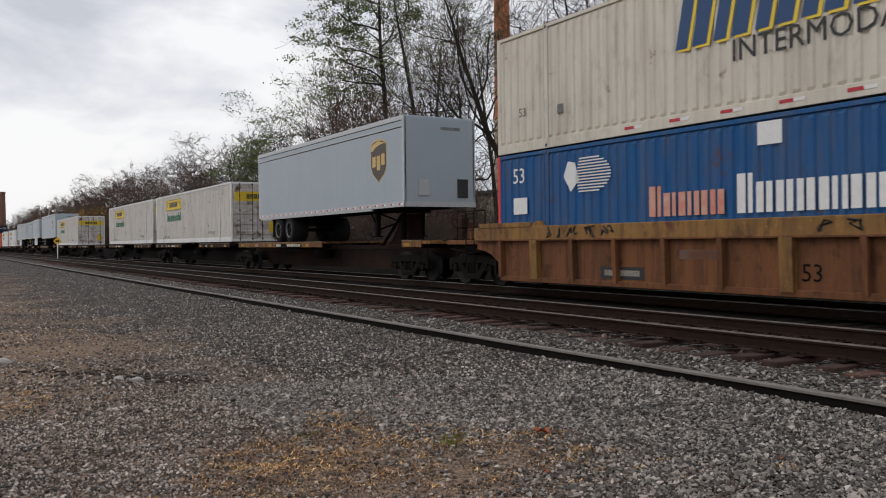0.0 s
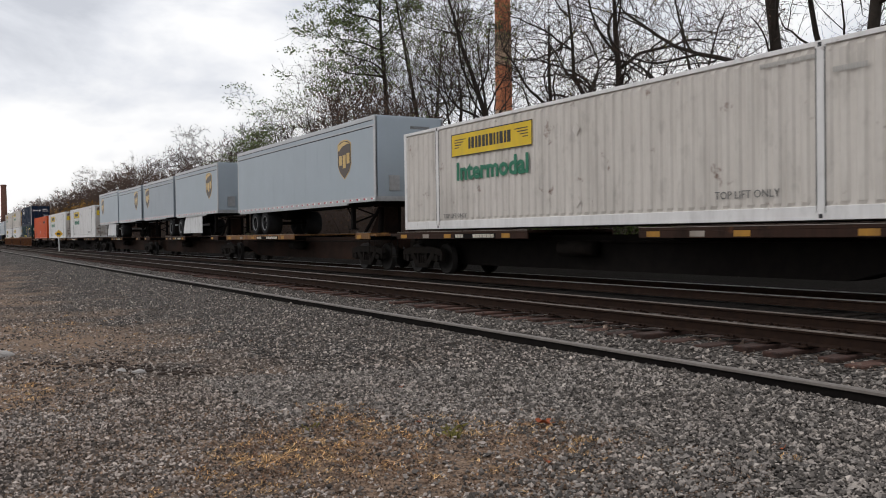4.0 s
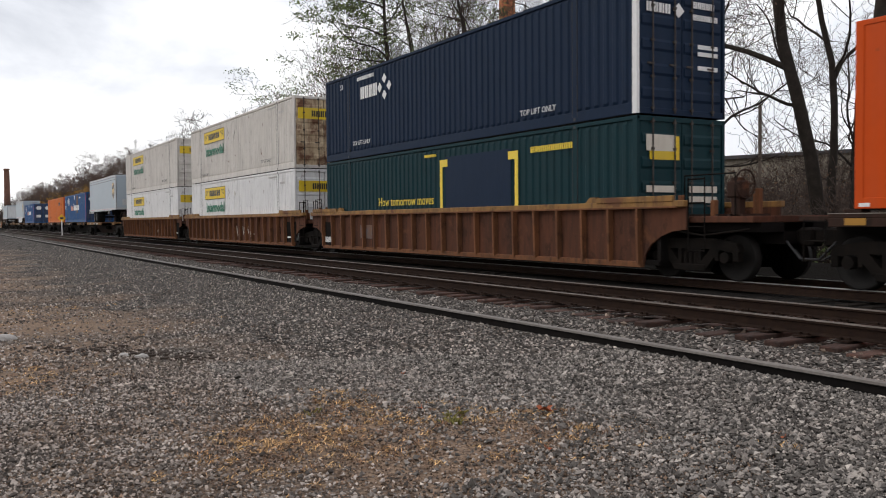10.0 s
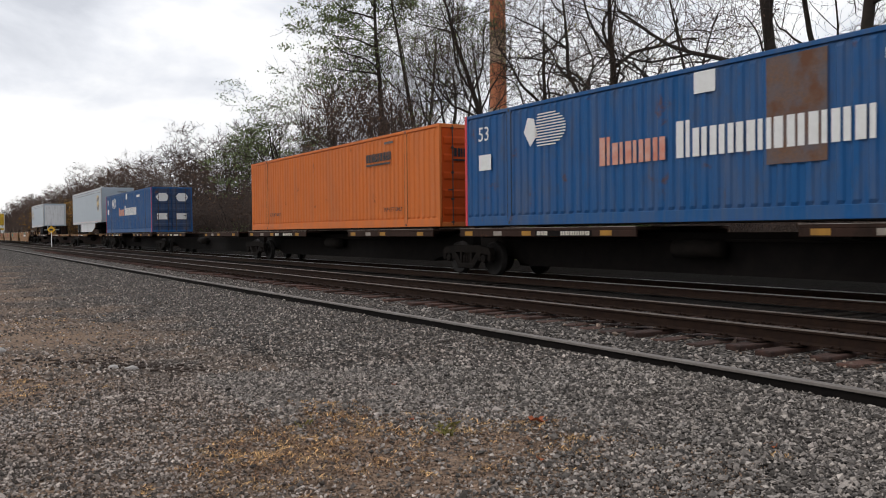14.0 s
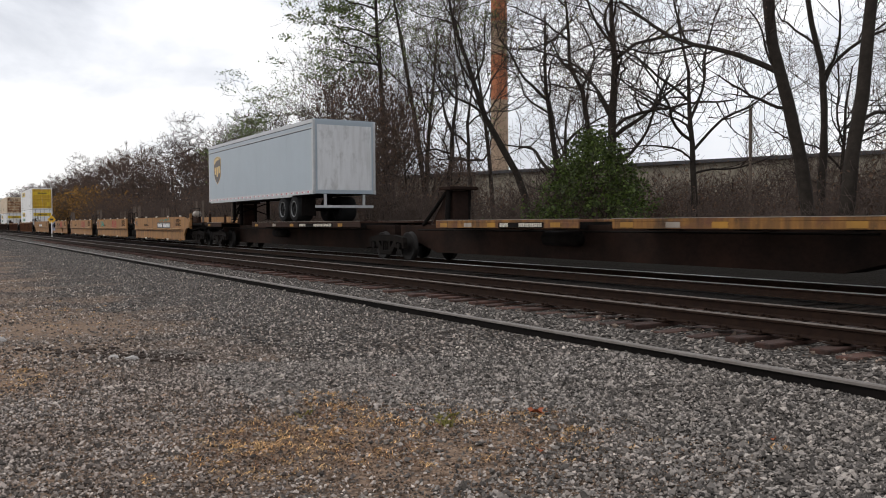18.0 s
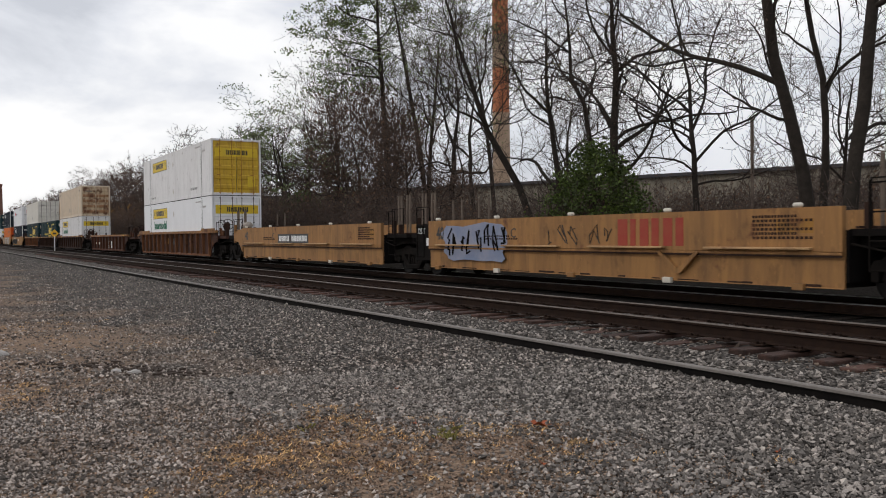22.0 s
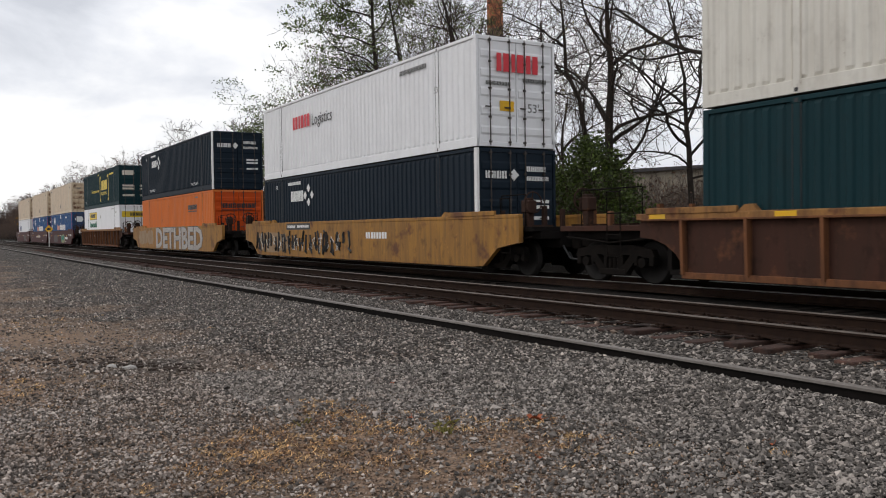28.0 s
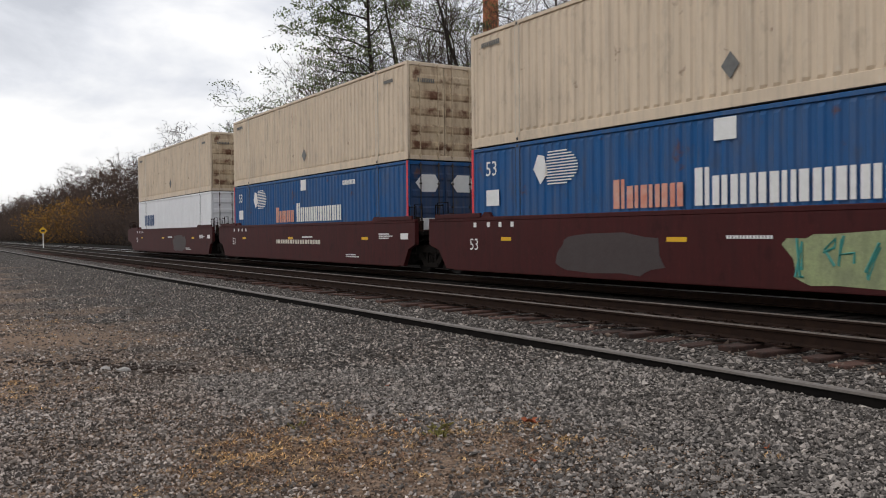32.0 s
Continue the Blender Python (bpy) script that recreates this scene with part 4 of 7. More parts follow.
def swift_livery(ob):
    y, L = -CW, -CL / 2
    bars(ob, 5, L + 6.02, L + 10.62, 1.40, 2.42, MARKYELLOW, y=y, seed=51, slant=0.22, t=0.004)
    bars(ob, 5, L + 5.95, L + 10.55, 1.45, 2.47, MARKBLUE, y=y, seed=51, slant=0.22, t=0.010)
    lettering("INTERMODAL", ob, L + 7.35, 1.0, 0.56, BLACK, y=y, squeeze=0.98)
    lettering("53", ob, L + 0.9, 0.85, 0.30, MARKGREY, y=y)
    plate(ob, "door_notice", L + 2.4, L + 2.6, 0.75, 0.95, MARKGREY, y=y)
    for k in range(9):
        x = L + 4.6 + k * 1.25
        plate(ob, "reflector", x, x + 0.28, 0.10, 0.16, REFLRED, y=y, t=0.008)
        plate(ob, "reflector", x + 0.28, x + 0.50, 0.10, 0.16, MARKWHITE, y=y, t=0.008)


def xpo_livery(ob):
    y, L, h = -CW, -CL / 2, CL / 2
    bars(ob, 3, L + 3.25, L + 5.0, 1.75, 2.22, MARKRED, y=y, seed=62)
    lettering("Logistics", ob, L + 5.15, 1.75, 0.60, BLACK, y=y, squeeze=0.9)
    bars(ob, 3, -0.72, 0.72, 1.98, 2.46, MARKRED, end=h + 0.05, seed=62)
    lettering("53'", ob, 0.35, 0.95, 0.34, MARKGREY, end=h)
    plate(ob, "door_notice", -0.55, -0.1, 0.95, 1.22, SAFETY, end=h - 0.004, t=0.012)
    bars(ob, 7, 0.2, 1.0, 1.75, 1.86, MARKGREY, end=h, seed=63, name="serial_mark")
    bars(ob, 8, -1.0, -0.2, 1.62, 1.72, MARKGREY, end=h, seed=64, name="serial_mark")
    bars(ob, 9, L + 12.0, L + 13.6, 2.45, 2.58, MARKGREY, y=y, seed=65, name="serial_mark")
    lettering("53", ob, L + 14.0, 1.65, 0.24, MARKGREY, y=y)


def emblem(ob, x, z, w, y, mat_rim=SHIELDGOLD):
    """Shield emblem in brown and gold, drawn as plain shapes."""
    def outline(k, dz=0.0):
        a, h = w / 2 * k, w * 1.24 * k
        top = [(-a, 0.80 * h / 2), (-a * 0.55, 0.95 * h / 2), (0, h / 2), (a * 0.55, 0.95 * h / 2), (a, 0.80 * h / 2)]
        low = [(a, -0.28 * h / 2), (a * 0.72, -0.62 * h / 2), (0, -h / 2), (-a * 0.72, -0.62 * h / 2), (-a, -0.28 * h / 2)]
        return [(x + p, z + q + dz) for p, q in top + low]
    r = part("shield_emblem", Shape().prism(outline(1.0), "y", y - 0.006, y), SHIELDGOLD, ob, "brown and gold shield emblem")
    part("shield_field", Shape().prism(outline(0.94), "y", y - 0.011, y - 0.0062), SHIELDBROWN, r)
    arc = [(x - w * 0.46, z + w * 0.30), (x - w * 0.46, z + w * 0.46), (x, z + w * 0.57), (x + w * 0.45, z + w * 0.47), (x + w * 0.2, z + w * 0.47), (x - w * 0.15, z + w * 0.41), (x - w * 0.36, z + w * 0.30)]
    part("shield_swoosh", Shape().prism(arc, "y", y - 0.014, y - 0.0112), SHIELDGOLD, r)
    for a, b, c, d in ((-0.38, -0.17, -0.16, 0.14), (-0.10, 0.11, -0.26, 0.15), (0.18, 0.39, -0.13, 0.19)):
        part("shield_mark", Shape().box(x + a * w, x + b * w, y - 0.016, y - 0.0112, z + c * w, z + d * w, 0.002), SHIELDGOLD, r)


def wheel_pair(ob, x, base, y=-0.92, r=0.50, name="wheel"):
    for yy, sg in ((y, -1), (-y, 1)):
        t = smooth(Shape()).lathe((x, base + r), [(r * 0.56, yy + sg * 0.24), (r * 0.60, yy + sg * 0.334), (r * 0.66, yy + sg * 0.335), (r * 0.93, yy + sg * 0.335), (r, yy + sg * 0.28), (r, yy - sg * 0.28), (r * 0.9, yy - sg * 0.33), (r * 0.5, yy - sg * 0.33), (r * 0.1, yy - sg * 0.1)], 24, caps=False)
        w = part("tyre", t, TYRE, ob)
        part("rim", smooth(Shape()).lathe((x, base + r), [(r * 0.64, yy + sg * 0.334), (r * 0.63, yy + sg * 0.340), (r * 0.575, yy + sg * 0.338), (r * 0.56, yy + sg * 0.30)], 24, caps=False), RIM, w, "bright steel rim edge")
        part("hub", smooth(Shape()).lathe((x, base + r), [(r * 0.57, yy + sg * 0.25), (r * 0.20, yy + sg * 0.24), (r * 0.18, yy + sg * 0.33), (0.02, yy + sg * 0.335)], 16, caps=False), TYRE, w)


def trailer(u, length, label, nose=1, base=2.27, top=5.07, axles=2, emblem_x=None, mat=None, skirt=None, roll_door=False, end_label=True, wheel_in=2.3, dark_end=False, ew=1.13):
    """Road trailer: smooth sheet walls, rails, front wall, rear doors, landing gear and wheels, on a spine car. nose: +1 towards +x."""
    mat = mat or GREYTRAILER
    floor = 1.245
    ob = joins(thing("semi_trailer", label, "trailer", "trailers on the train"), u, 0)
    h, hw = length / 2, 1.295
    H0, H1 = base, top
    for yy, sg in ((-hw, 1), (hw, -1)):
        s = Shape().box(-h + 0.06, h - 0.06, min(yy, yy + sg * 0.03), max(yy, yy + sg * 0.03), H0 + 0.16, H1 - 0.14)
        part("side_wall", s, mat, ob)
        lines = Shape()
        for k in range(1, int(length / 1.22)):
            a = -h + k * 1.22
            lines.box(a - 0.009, a + 0.009, min(yy - sg * 0.0025, yy), max(yy - sg * 0.0025, yy), H0 + 0.16, H1 - 0.32)
        part("panel_joint", lines, mat, ob)
        band = Shape().box(-h, h, yy - 0.012 if sg > 0 else yy - 0.02, yy + 0.02 if sg > 0 else yy + 0.012, H1 - 0.14, H1, 0.006)
        part("top_rail", band, CHROME, ob)
        o0, o1 = sorted((yy - sg * 0.010, yy + sg * 0.01))
        part("upper_band", Shape().box(-h + 0.02, h - 0.02, o0, o1, H1 - 0.30, H1 - 0.165, 0.004), mat, ob)
        part("band_edge", Shape().box(-h + 0.02, h - 0.02, o0 - 0.004, o1 + 0.004, H1 - 0.345, H1 - 0.302, 0.004), CHROME, ob, "pale trim strip")
        # black strips painted in as the shade beneath the two trim bands
        dk = Shape()
        for zz in (H1 - 0.165, H1 - 0.372):
            dk.box(-h + 0.02, h - 0.02, min(yy - sg * 0.004, yy), max(yy - sg * 0.004, yy), zz, zz + 0.026)
        part("trim_shade_strip", dk, STEELBLACK, ob)
        rail = part("bottom_rail", Shape().box(-h, h, yy - 0.016 if sg > 0 else yy - 0.03, yy + 0.03 if sg > 0 else yy + 0.016, H0, H0 + 0.16, 0.006), CHROME, ob)
        if sg > 0:
            part("lower_lip", Shape().box(-h + 0.3, h - 2.2, yy - 0.014, yy + 0.05, H0 - 0.06, H0 - 0.004, 0.004), CHROME, rail)
            for k in range(int(length / 0.56)):
                a = -h + 0.30 + k * 0.56
                plate(rail, "marker_strip", a, a + 0.12, H0 + 0.06, H0 + 0.115, REFLRED, y=yy - 0.016)
                plate(rail, "marker_strip", a + 0.125, a + 0.25, H0 + 0.06, H0 + 0.115, MARKWHITE, y=yy - 0.016)
    part("roof", Shape().box(-h + 0.03, h - 0.03, -hw + 0.02, hw - 0.02, H1 - 0.03, H1 + 0.012), mat, ob)
    part("floor", Shape().box(-h + 0.03, h - 0.03, -hw + 0.03, hw - 0.03, H0 + 0.02, H0 + 0.15), STEELBLACK, ob)
    xe, xr = nose * h, -nose * h
    part("front_wall", Shape().box(min(xe - nose * 0.07, xe), max(xe - nose * 0.07, xe), -hw + 0.03, hw - 0.03, H0 + 0.02, H1 - 0.02, 0.01), mat if not dark_end else GREYTRAILER2, ob)
    for yy in (-hw, hw):
        for xx in (xe, xr):
            post = Shape().box(min(xx, xx - math.copysign(0.13, xx)), max(xx, xx - math.copysign(0.13, xx)), yy - 0.008 if yy < 0 else yy - 0.10, yy + 0.10 if yy < 0 else yy + 0.008, H0, H1, 0.02)
            part("corner_post", post, CHROME if not dark_end else GREYTRAILER2, ob)
    if nose > 0:
        plate(ob, "connection_box", -0.80, -0.42, H0 + 0.35, H0 + 0.85, CHROME, end=xe, t=0.03)
        plate(ob, "connection_box", 0.62, 1.00, H0 + 0.3, H0 + 0.88, BLACK, end=xe, t=0.03)
        plate(ob, "nose_plate", -hw + 0.03, hw - 0.03, H0 + 0.0, H0 + 0.16, CHROME, end=xe, t=0.02)
        bars(ob, 9, 0.02, 0.75, H1 - 0.40, H1 - 0.30, MARKGREY, end=xe, seed=71, name="serial_mark")
    else:
        for yy in (-0.62, 0.62):
            if roll_door:
                continue
            plate(ob, "rear_door", yy - 0.58, yy + 0.58, H0 + 0.2, H1 - 0.16, mat if not dark_end else GREYTRAILER2, end=h - 0.002, t=0.02)
        if roll_door:
            plate(ob, "rear_door", -1.12, 1.12, H0 + 0.16, H1 - 0.2, SKIRTWHITE, end=h - 0.002, t=0.012, label="white roll-up rear door")
        part("rear_frame", Shape().box(h - 0.06, h - 0.004, -hw + 0.1, hw - 0.1, H0 + 0.02, H1 - 0.02), mat, ob)
        bp = Shape().box(h - 0.08, h, -1.2, 1.2, H0 - 0.52, H0 - 0.42, 0.01)
        for yy in (-0.8, 0.8):
            bp.box(h - 0.07, h - 0.01, yy - 0.05, yy + 0.05, H0 - 0.45, H0)
        part("rear_bumper", bp, CHROME, ob)
    # running gear
    x1 = xr + nose * wheel_in
    for k in range(axles):
        wheel_pair(ob, x1 + nose * 1.26 * k, floor)
        part("axle", smooth(Shape()).cyl("y", (x1 + nose * 1.26 * k, floor + 0.5), 0.065, -0.7, 0.7, 10), STEELBLACK, ob)
    bg = Shape()
    for yy in (-0.5, 0.5):
        bg.box(min(x1 - 0.9, x1 + nose * 1.26 * (axles - 1) + 0.9), max(x1 - 0.9, x1 + nose * 1.26 * (axles - 1) + 0.9), yy - 0.06, yy + 0.06, H0 - 0.36, H0 + 0.02)
    part("suspension_frame", bg, STEELBLACK, ob)
    part("mud_flap", Shape().box(x1 - nose * 0.72 - 0.012, x1 - nose * 0.72 + 0.012, -1.22, -0.62, floor + 0.22, H0 - 0.02), STEELBLACK, ob)
    lx = xe - nose * (2.7 if length > 10 else 1.9)
    for yy in (-0.85, 0.85):
        g = Shape().box(lx - 0.07, lx + 0.07, yy - 0.07, yy + 0.07, floor + 0.16, H0 + 0.02, 0.008)
        g.box(lx - 0.14, lx + 0.14, yy - 0.13, yy + 0.13, floor + 0.12, floor + 0.16)
        part("landing_leg", g, STEELBLACK, ob)
    br = Shape()
    for sg in (1, -1):
        br.tube([(lx, -0.85 * sg, floor + 0.35), (lx, 0.85 * sg, H0 - 0.1)], [0.03, 0.03], 6)
        br.tube([(lx, -0.85, floor + 0.45), (lx - nose * 0.9, -0.7, H0)], [0.03, 0.03], 6)
    part("leg_brace", br, STEELBLACK, ob)
    if skirt:
        a, b = sorted((-h + skirt[0], -h + skirt[1]))
        slope = 0.8 if length > 12 else 0.25
        p = [(a, H0), (b, H0), (b - slope * 0.4, H0 - 0.45), (b - slope * 2.4 if length > 12 else b - slope, floor + 0.16), (a, floor + 0.16)]
        if length < 12:
            p = [(a + 0.62, H0 - 0.03), (b, H0 - 0.03), (b, floor + 0.16), (a, floor + 0.16), (a + 0.03, floor + 0.3), (a + 0.14, floor + 0.55), (a + 0.34, floor + 0.82)]
        part("side_skirt", Shape().prism(p, "y", -1.26, -1.23), SKIRTWHITE, ob, "white aerodynamic side skirt")
    if emblem_x is not None:
        emblem(ob, -h + emblem_x, 3.80 if top > 5 else 3.84, ew, -1.295)
    return ob


def wheelset(parent, x, z=0.44):
    for yy, sg in ((-0.7175, -1), (0.7175, 1)):
        prof = [(0.465, yy - sg * 0.045), (0.435, yy - sg * 0.03), (0.44, yy + sg * 0.09), (0.41, yy + sg * 0.09), (0.36, yy + sg * 0.075), (0.16, yy + sg * 0.06), (0.12, yy + sg * 0.10), (0.03, yy + sg * 0.10)]
        part("wheel", smooth(Shape()).lathe((x, z), prof, 28), WHEELSTEEL, parent, "worn steel railway wheel")


def bogie(ob, x):
    """Two-axle cast truck with side frames, springs and bearing caps."""
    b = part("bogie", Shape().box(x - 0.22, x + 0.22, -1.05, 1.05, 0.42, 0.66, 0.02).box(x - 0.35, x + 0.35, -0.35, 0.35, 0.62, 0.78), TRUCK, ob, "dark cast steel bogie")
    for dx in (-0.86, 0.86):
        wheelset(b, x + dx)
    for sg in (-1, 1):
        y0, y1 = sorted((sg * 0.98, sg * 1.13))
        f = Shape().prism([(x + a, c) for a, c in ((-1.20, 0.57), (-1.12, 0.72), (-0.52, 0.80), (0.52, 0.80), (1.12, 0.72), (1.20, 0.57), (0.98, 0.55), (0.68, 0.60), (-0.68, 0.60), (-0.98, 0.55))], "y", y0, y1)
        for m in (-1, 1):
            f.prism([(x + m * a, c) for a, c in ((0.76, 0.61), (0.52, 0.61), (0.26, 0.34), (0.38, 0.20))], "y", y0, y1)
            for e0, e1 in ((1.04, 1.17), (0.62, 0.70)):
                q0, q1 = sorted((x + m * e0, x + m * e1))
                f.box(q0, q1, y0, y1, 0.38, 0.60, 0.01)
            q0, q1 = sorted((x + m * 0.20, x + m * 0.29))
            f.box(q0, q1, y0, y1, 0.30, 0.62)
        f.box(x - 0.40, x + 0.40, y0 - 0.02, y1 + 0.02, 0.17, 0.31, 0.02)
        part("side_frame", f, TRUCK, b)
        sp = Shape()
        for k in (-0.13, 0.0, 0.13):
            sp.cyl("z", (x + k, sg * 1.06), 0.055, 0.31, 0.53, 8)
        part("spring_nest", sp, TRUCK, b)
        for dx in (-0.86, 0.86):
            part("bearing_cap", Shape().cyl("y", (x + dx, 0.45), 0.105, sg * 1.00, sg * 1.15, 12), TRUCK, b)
    return b


def coupler(ob, x, sg):
    c = Shape().box(min(x, x + sg * 0.75), max(x, x + sg * 0.75), -0.09, 0.09, 0.72, 0.95, 0.02)
    c.box(min(x + sg * 0.6, x + sg * 0.9), max(x + sg * 0.6, x + sg * 0.9), -0.17, 0.17, 0.66, 1.0, 0.04)
    part("coupler", c, TRUCK, ob)
    h = Shape()
    h.tube([(x, -0.35, 0.75), (x + sg * 0.3, -0.38, 0.45), (x + sg * 0.7, -0.3, 0.42), (x + sg * 0.95, -0.2, 0.6)], [0.025] * 4, 6)
    part("brake_hose", smooth(h), BLACK, ob)


def stirrup(ob, x, y, z0, z1, n=3, mat=None):
    s = Shape()
    for xx in (x - 0.2, x + 0.2):
        s.tube([(xx, y, z0), (xx, y, z1)], [0.014, 0.014], 6)
    for k in range(n):
        zz = z0 + 0.03 + (z1 - z0 - 0.06) * k / max(1, n - 1)
        s.tube([(x - 0.2, y, zz), (x + 0.2, y, zz)], [0.014, 0.014], 6)
    part("ladder", s, mat or TRUCK, ob)


def well_car(x0, x1, well0, well1, bogies, label, sill, web, rib, style="rib", markers=False, ends="cc", number=None, panel_mat=None, rib_step=1.52, low=0.23, top=1.53, guides=False, stake=False, lip=False, notch=False):
    """Double-stack well wagon. x0..x1 the whole wagon, well0..well1 the well; bogies: their places; all metres at the start."""
    u = (well0 + well1) / 2
    ob = joins(thing("well_wagon", label, "rail wagon", "wagons of the train"), u, 0)
    a, b, w0, w1 = x0 - u, x1 - u, well0 - u, well1 - u
    for yy, sg in ((-1.43, -1), (1.43, 1)):
        inner = yy - sg * 0.10
        lo, hi = sorted((yy, inner))
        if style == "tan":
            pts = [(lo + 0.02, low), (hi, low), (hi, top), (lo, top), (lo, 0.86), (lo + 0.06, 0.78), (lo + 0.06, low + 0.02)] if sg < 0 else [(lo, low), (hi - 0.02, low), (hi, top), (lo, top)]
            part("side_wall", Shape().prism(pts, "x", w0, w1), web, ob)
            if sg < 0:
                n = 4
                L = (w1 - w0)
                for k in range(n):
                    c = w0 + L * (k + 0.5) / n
                    # ledge painted paler than the wall as its highlight
                    part("step_bar", Shape().box(c - L * 0.085, c + L * 0.085, lo - 0.11, lo + 0.01, 0.885, 0.925, 0.008), TANHIGHLIGHT, ob, "step ledge in a pale tan that carries its highlight")
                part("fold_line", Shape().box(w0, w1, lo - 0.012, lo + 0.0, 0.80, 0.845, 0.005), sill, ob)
                # dark strip standing in for the shade under the fold
                part("fold_shade_strip", Shape().box(w0, w1, lo - 0.004, lo + 0.01, 0.765, 0.80), RUSTDARK, ob)
                worn = random.Random(round(x0 * 10))
                for k in range(14):
                    c = w0 + L * (k + worn.random()) / 14.5
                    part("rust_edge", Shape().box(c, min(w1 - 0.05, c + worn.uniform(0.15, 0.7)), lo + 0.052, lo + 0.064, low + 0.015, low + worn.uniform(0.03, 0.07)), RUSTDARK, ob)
                v = w0 + L * 0.735
                if notch:
                    part("drain_notch", Shape().prism([(v - 0.55, 0.84), (v - 0.08, 0.42), (v + 0.08, 0.42), (v + 0.55, 0.84), (v + 0.45, 0.84), (v, 0.50), (v - 0.45, 0.84)], "y", lo - 0.03, lo + 0.04), sill, ob)
                for k in range(5):
                    c = w0 + L * (0.03 + 0.225 * k)
                    part("lock_box", Shape().box(c, c + 0.22, lo - 0.03, lo + 0.05, low - 0.05, low + 0.06, 0.01), CREAM if k % 2 else sill, ob)
                    part("top_lug", Shape().box(c, c + 0.16, lo - 0.005, hi, top, top + 0.08, 0.025), CREAM, ob, "pale grey guide lug")
        else:
            under = top - 0.13 if lip else (1.20 if style == "rib" else top - 0.10)
            arch = [(1.15 * (1 - math.cos(radians(q))), 0.74 * math.sin(radians(q))) for q in (0, 18, 36, 54, 72, 90)]
            outl = [(w0 - 0.75, under)] + [(w0 + 0.40 - p, low + q) for p, q in reversed(arch)] + [(w1 - 0.40 + p, low + q) for p, q in arch] + [(w1 + 0.75, under)]
            ext0, ext1 = 0.78, 0.78
            if style == "flat":
                ext0, ext1 = min(1.5, w0 - a - 0.15), min(1.5, b - w1 - 0.15)
                outl = [(w0 - ext0, under), (w0 - ext0, 0.84), (w0 - 0.4 * ext0, 0.70), (w0 + 0.05, low), (w1 - 0.05, low), (w1 + 0.4 * ext1, 0.70), (w1 + ext1, 0.84), (w1 + ext1, under)]
            lo2, hi2 = sorted((yy - sg * 0.06 if style == "rib" else yy + sg * 0.026, inner))
            part("side_wall", Shape().prism(outl, "y", lo2, hi2), web, ob)
            ts = Shape().box(w0 - ext0, w1 + ext1, lo - 0.03 if sg < 0 else lo, hi if sg < 0 else hi + 0.03, under, top, 0.015)
            part("top_sill", ts, sill, ob)
            part("bottom_sill", Shape().box(w0 + 0.4, w1 - 0.4, lo - 0.02 if sg < 0 else lo, hi if sg < 0 else hi + 0.02, low - 0.03, low + 0.09, 0.01), rib, ob)
            if sg < 0 and style == "rib":
                n = max(6, round((w1 - w0) / rib_step))
                for k in range(n + 1):
                    c = lerp(w0 + 0.45, w1 - 0.45, k / n)
                    wide = 0.13 if k in (1, n // 2, n - 1) and not lip else (0.032 if lip else 0.055)
                    r = Shape().prism([(yy - 0.06, low + 0.05), (yy + 0.06, low + 0.05), (yy + 0.06, under), (yy - 0.09, under)], "x", c - wide, c + wide)
                    part("side_rib", r, sill if wide > 0.1 else rib, ob)
            if sg < 0 and style == "rib":
                part("sill_lip", Shape().box(w0 - 0.6, w1 + 0.6, lo - 0.07, lo - 0.03, under - 0.02, under + 0.02, 0.006), rib, ob)
            if sg < 0 and markers:
                for k in range(7):
                    c = lerp(w0 - 0.2, w1 + 0.1, k / 6)
                    plate(ob, "yellow_marker", c - 0.21, c + 0.21, top - 0.145, top - 0.02, SAFETY, y=lo - 0.03, label="yellow safety marker")
            if guides:
                for c in (w0 + 1.9, w1 - 1.9):
                    g = Shape().prism([(c - 0.22, top), (c + 0.22, top), (c + 0.10, top + 0.12), (c - 0.06, top + 0.12)], "y", lo, hi)
                    part("container_guide", g, sill, ob)
                for c0, c1 in ((w0 - 0.5, w0 + 1.7), (w1 - 1.7, w1 + 0.5)):
                    if sg < 0:
                        part("guide_plate", Shape().box(c0, c1, lo - 0.05, lo + 0.02, top - 0.02, top + 0.10, 0.01), sill, ob)
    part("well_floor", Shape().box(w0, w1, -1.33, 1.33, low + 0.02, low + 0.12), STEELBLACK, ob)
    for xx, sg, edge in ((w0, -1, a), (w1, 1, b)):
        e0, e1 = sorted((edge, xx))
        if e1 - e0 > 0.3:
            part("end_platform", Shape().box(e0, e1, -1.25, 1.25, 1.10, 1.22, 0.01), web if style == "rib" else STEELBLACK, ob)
            # wide second box added in black to fill the shade under the platform
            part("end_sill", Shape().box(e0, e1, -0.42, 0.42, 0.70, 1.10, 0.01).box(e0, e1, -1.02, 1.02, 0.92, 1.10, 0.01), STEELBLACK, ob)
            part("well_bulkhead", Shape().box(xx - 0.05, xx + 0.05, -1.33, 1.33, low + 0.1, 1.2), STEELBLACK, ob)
            stirrup(ob, lerp(xx, edge, 0.45), -1.36, 0.55, 1.95, 4, TRUCK)
            rl = Shape()
            rl.tube([(lerp(xx, edge, 0.25), -1.2, 1.22), (lerp(xx, edge, 0.25), -1.2, 2.0), (lerp(xx, edge, 0.8), -1.2, 2.0), (lerp(xx, edge, 0.8), -1.2, 1.22)], [0.016] * 4, 6)
            part("hand_rail", rl, TRUCK, ob)
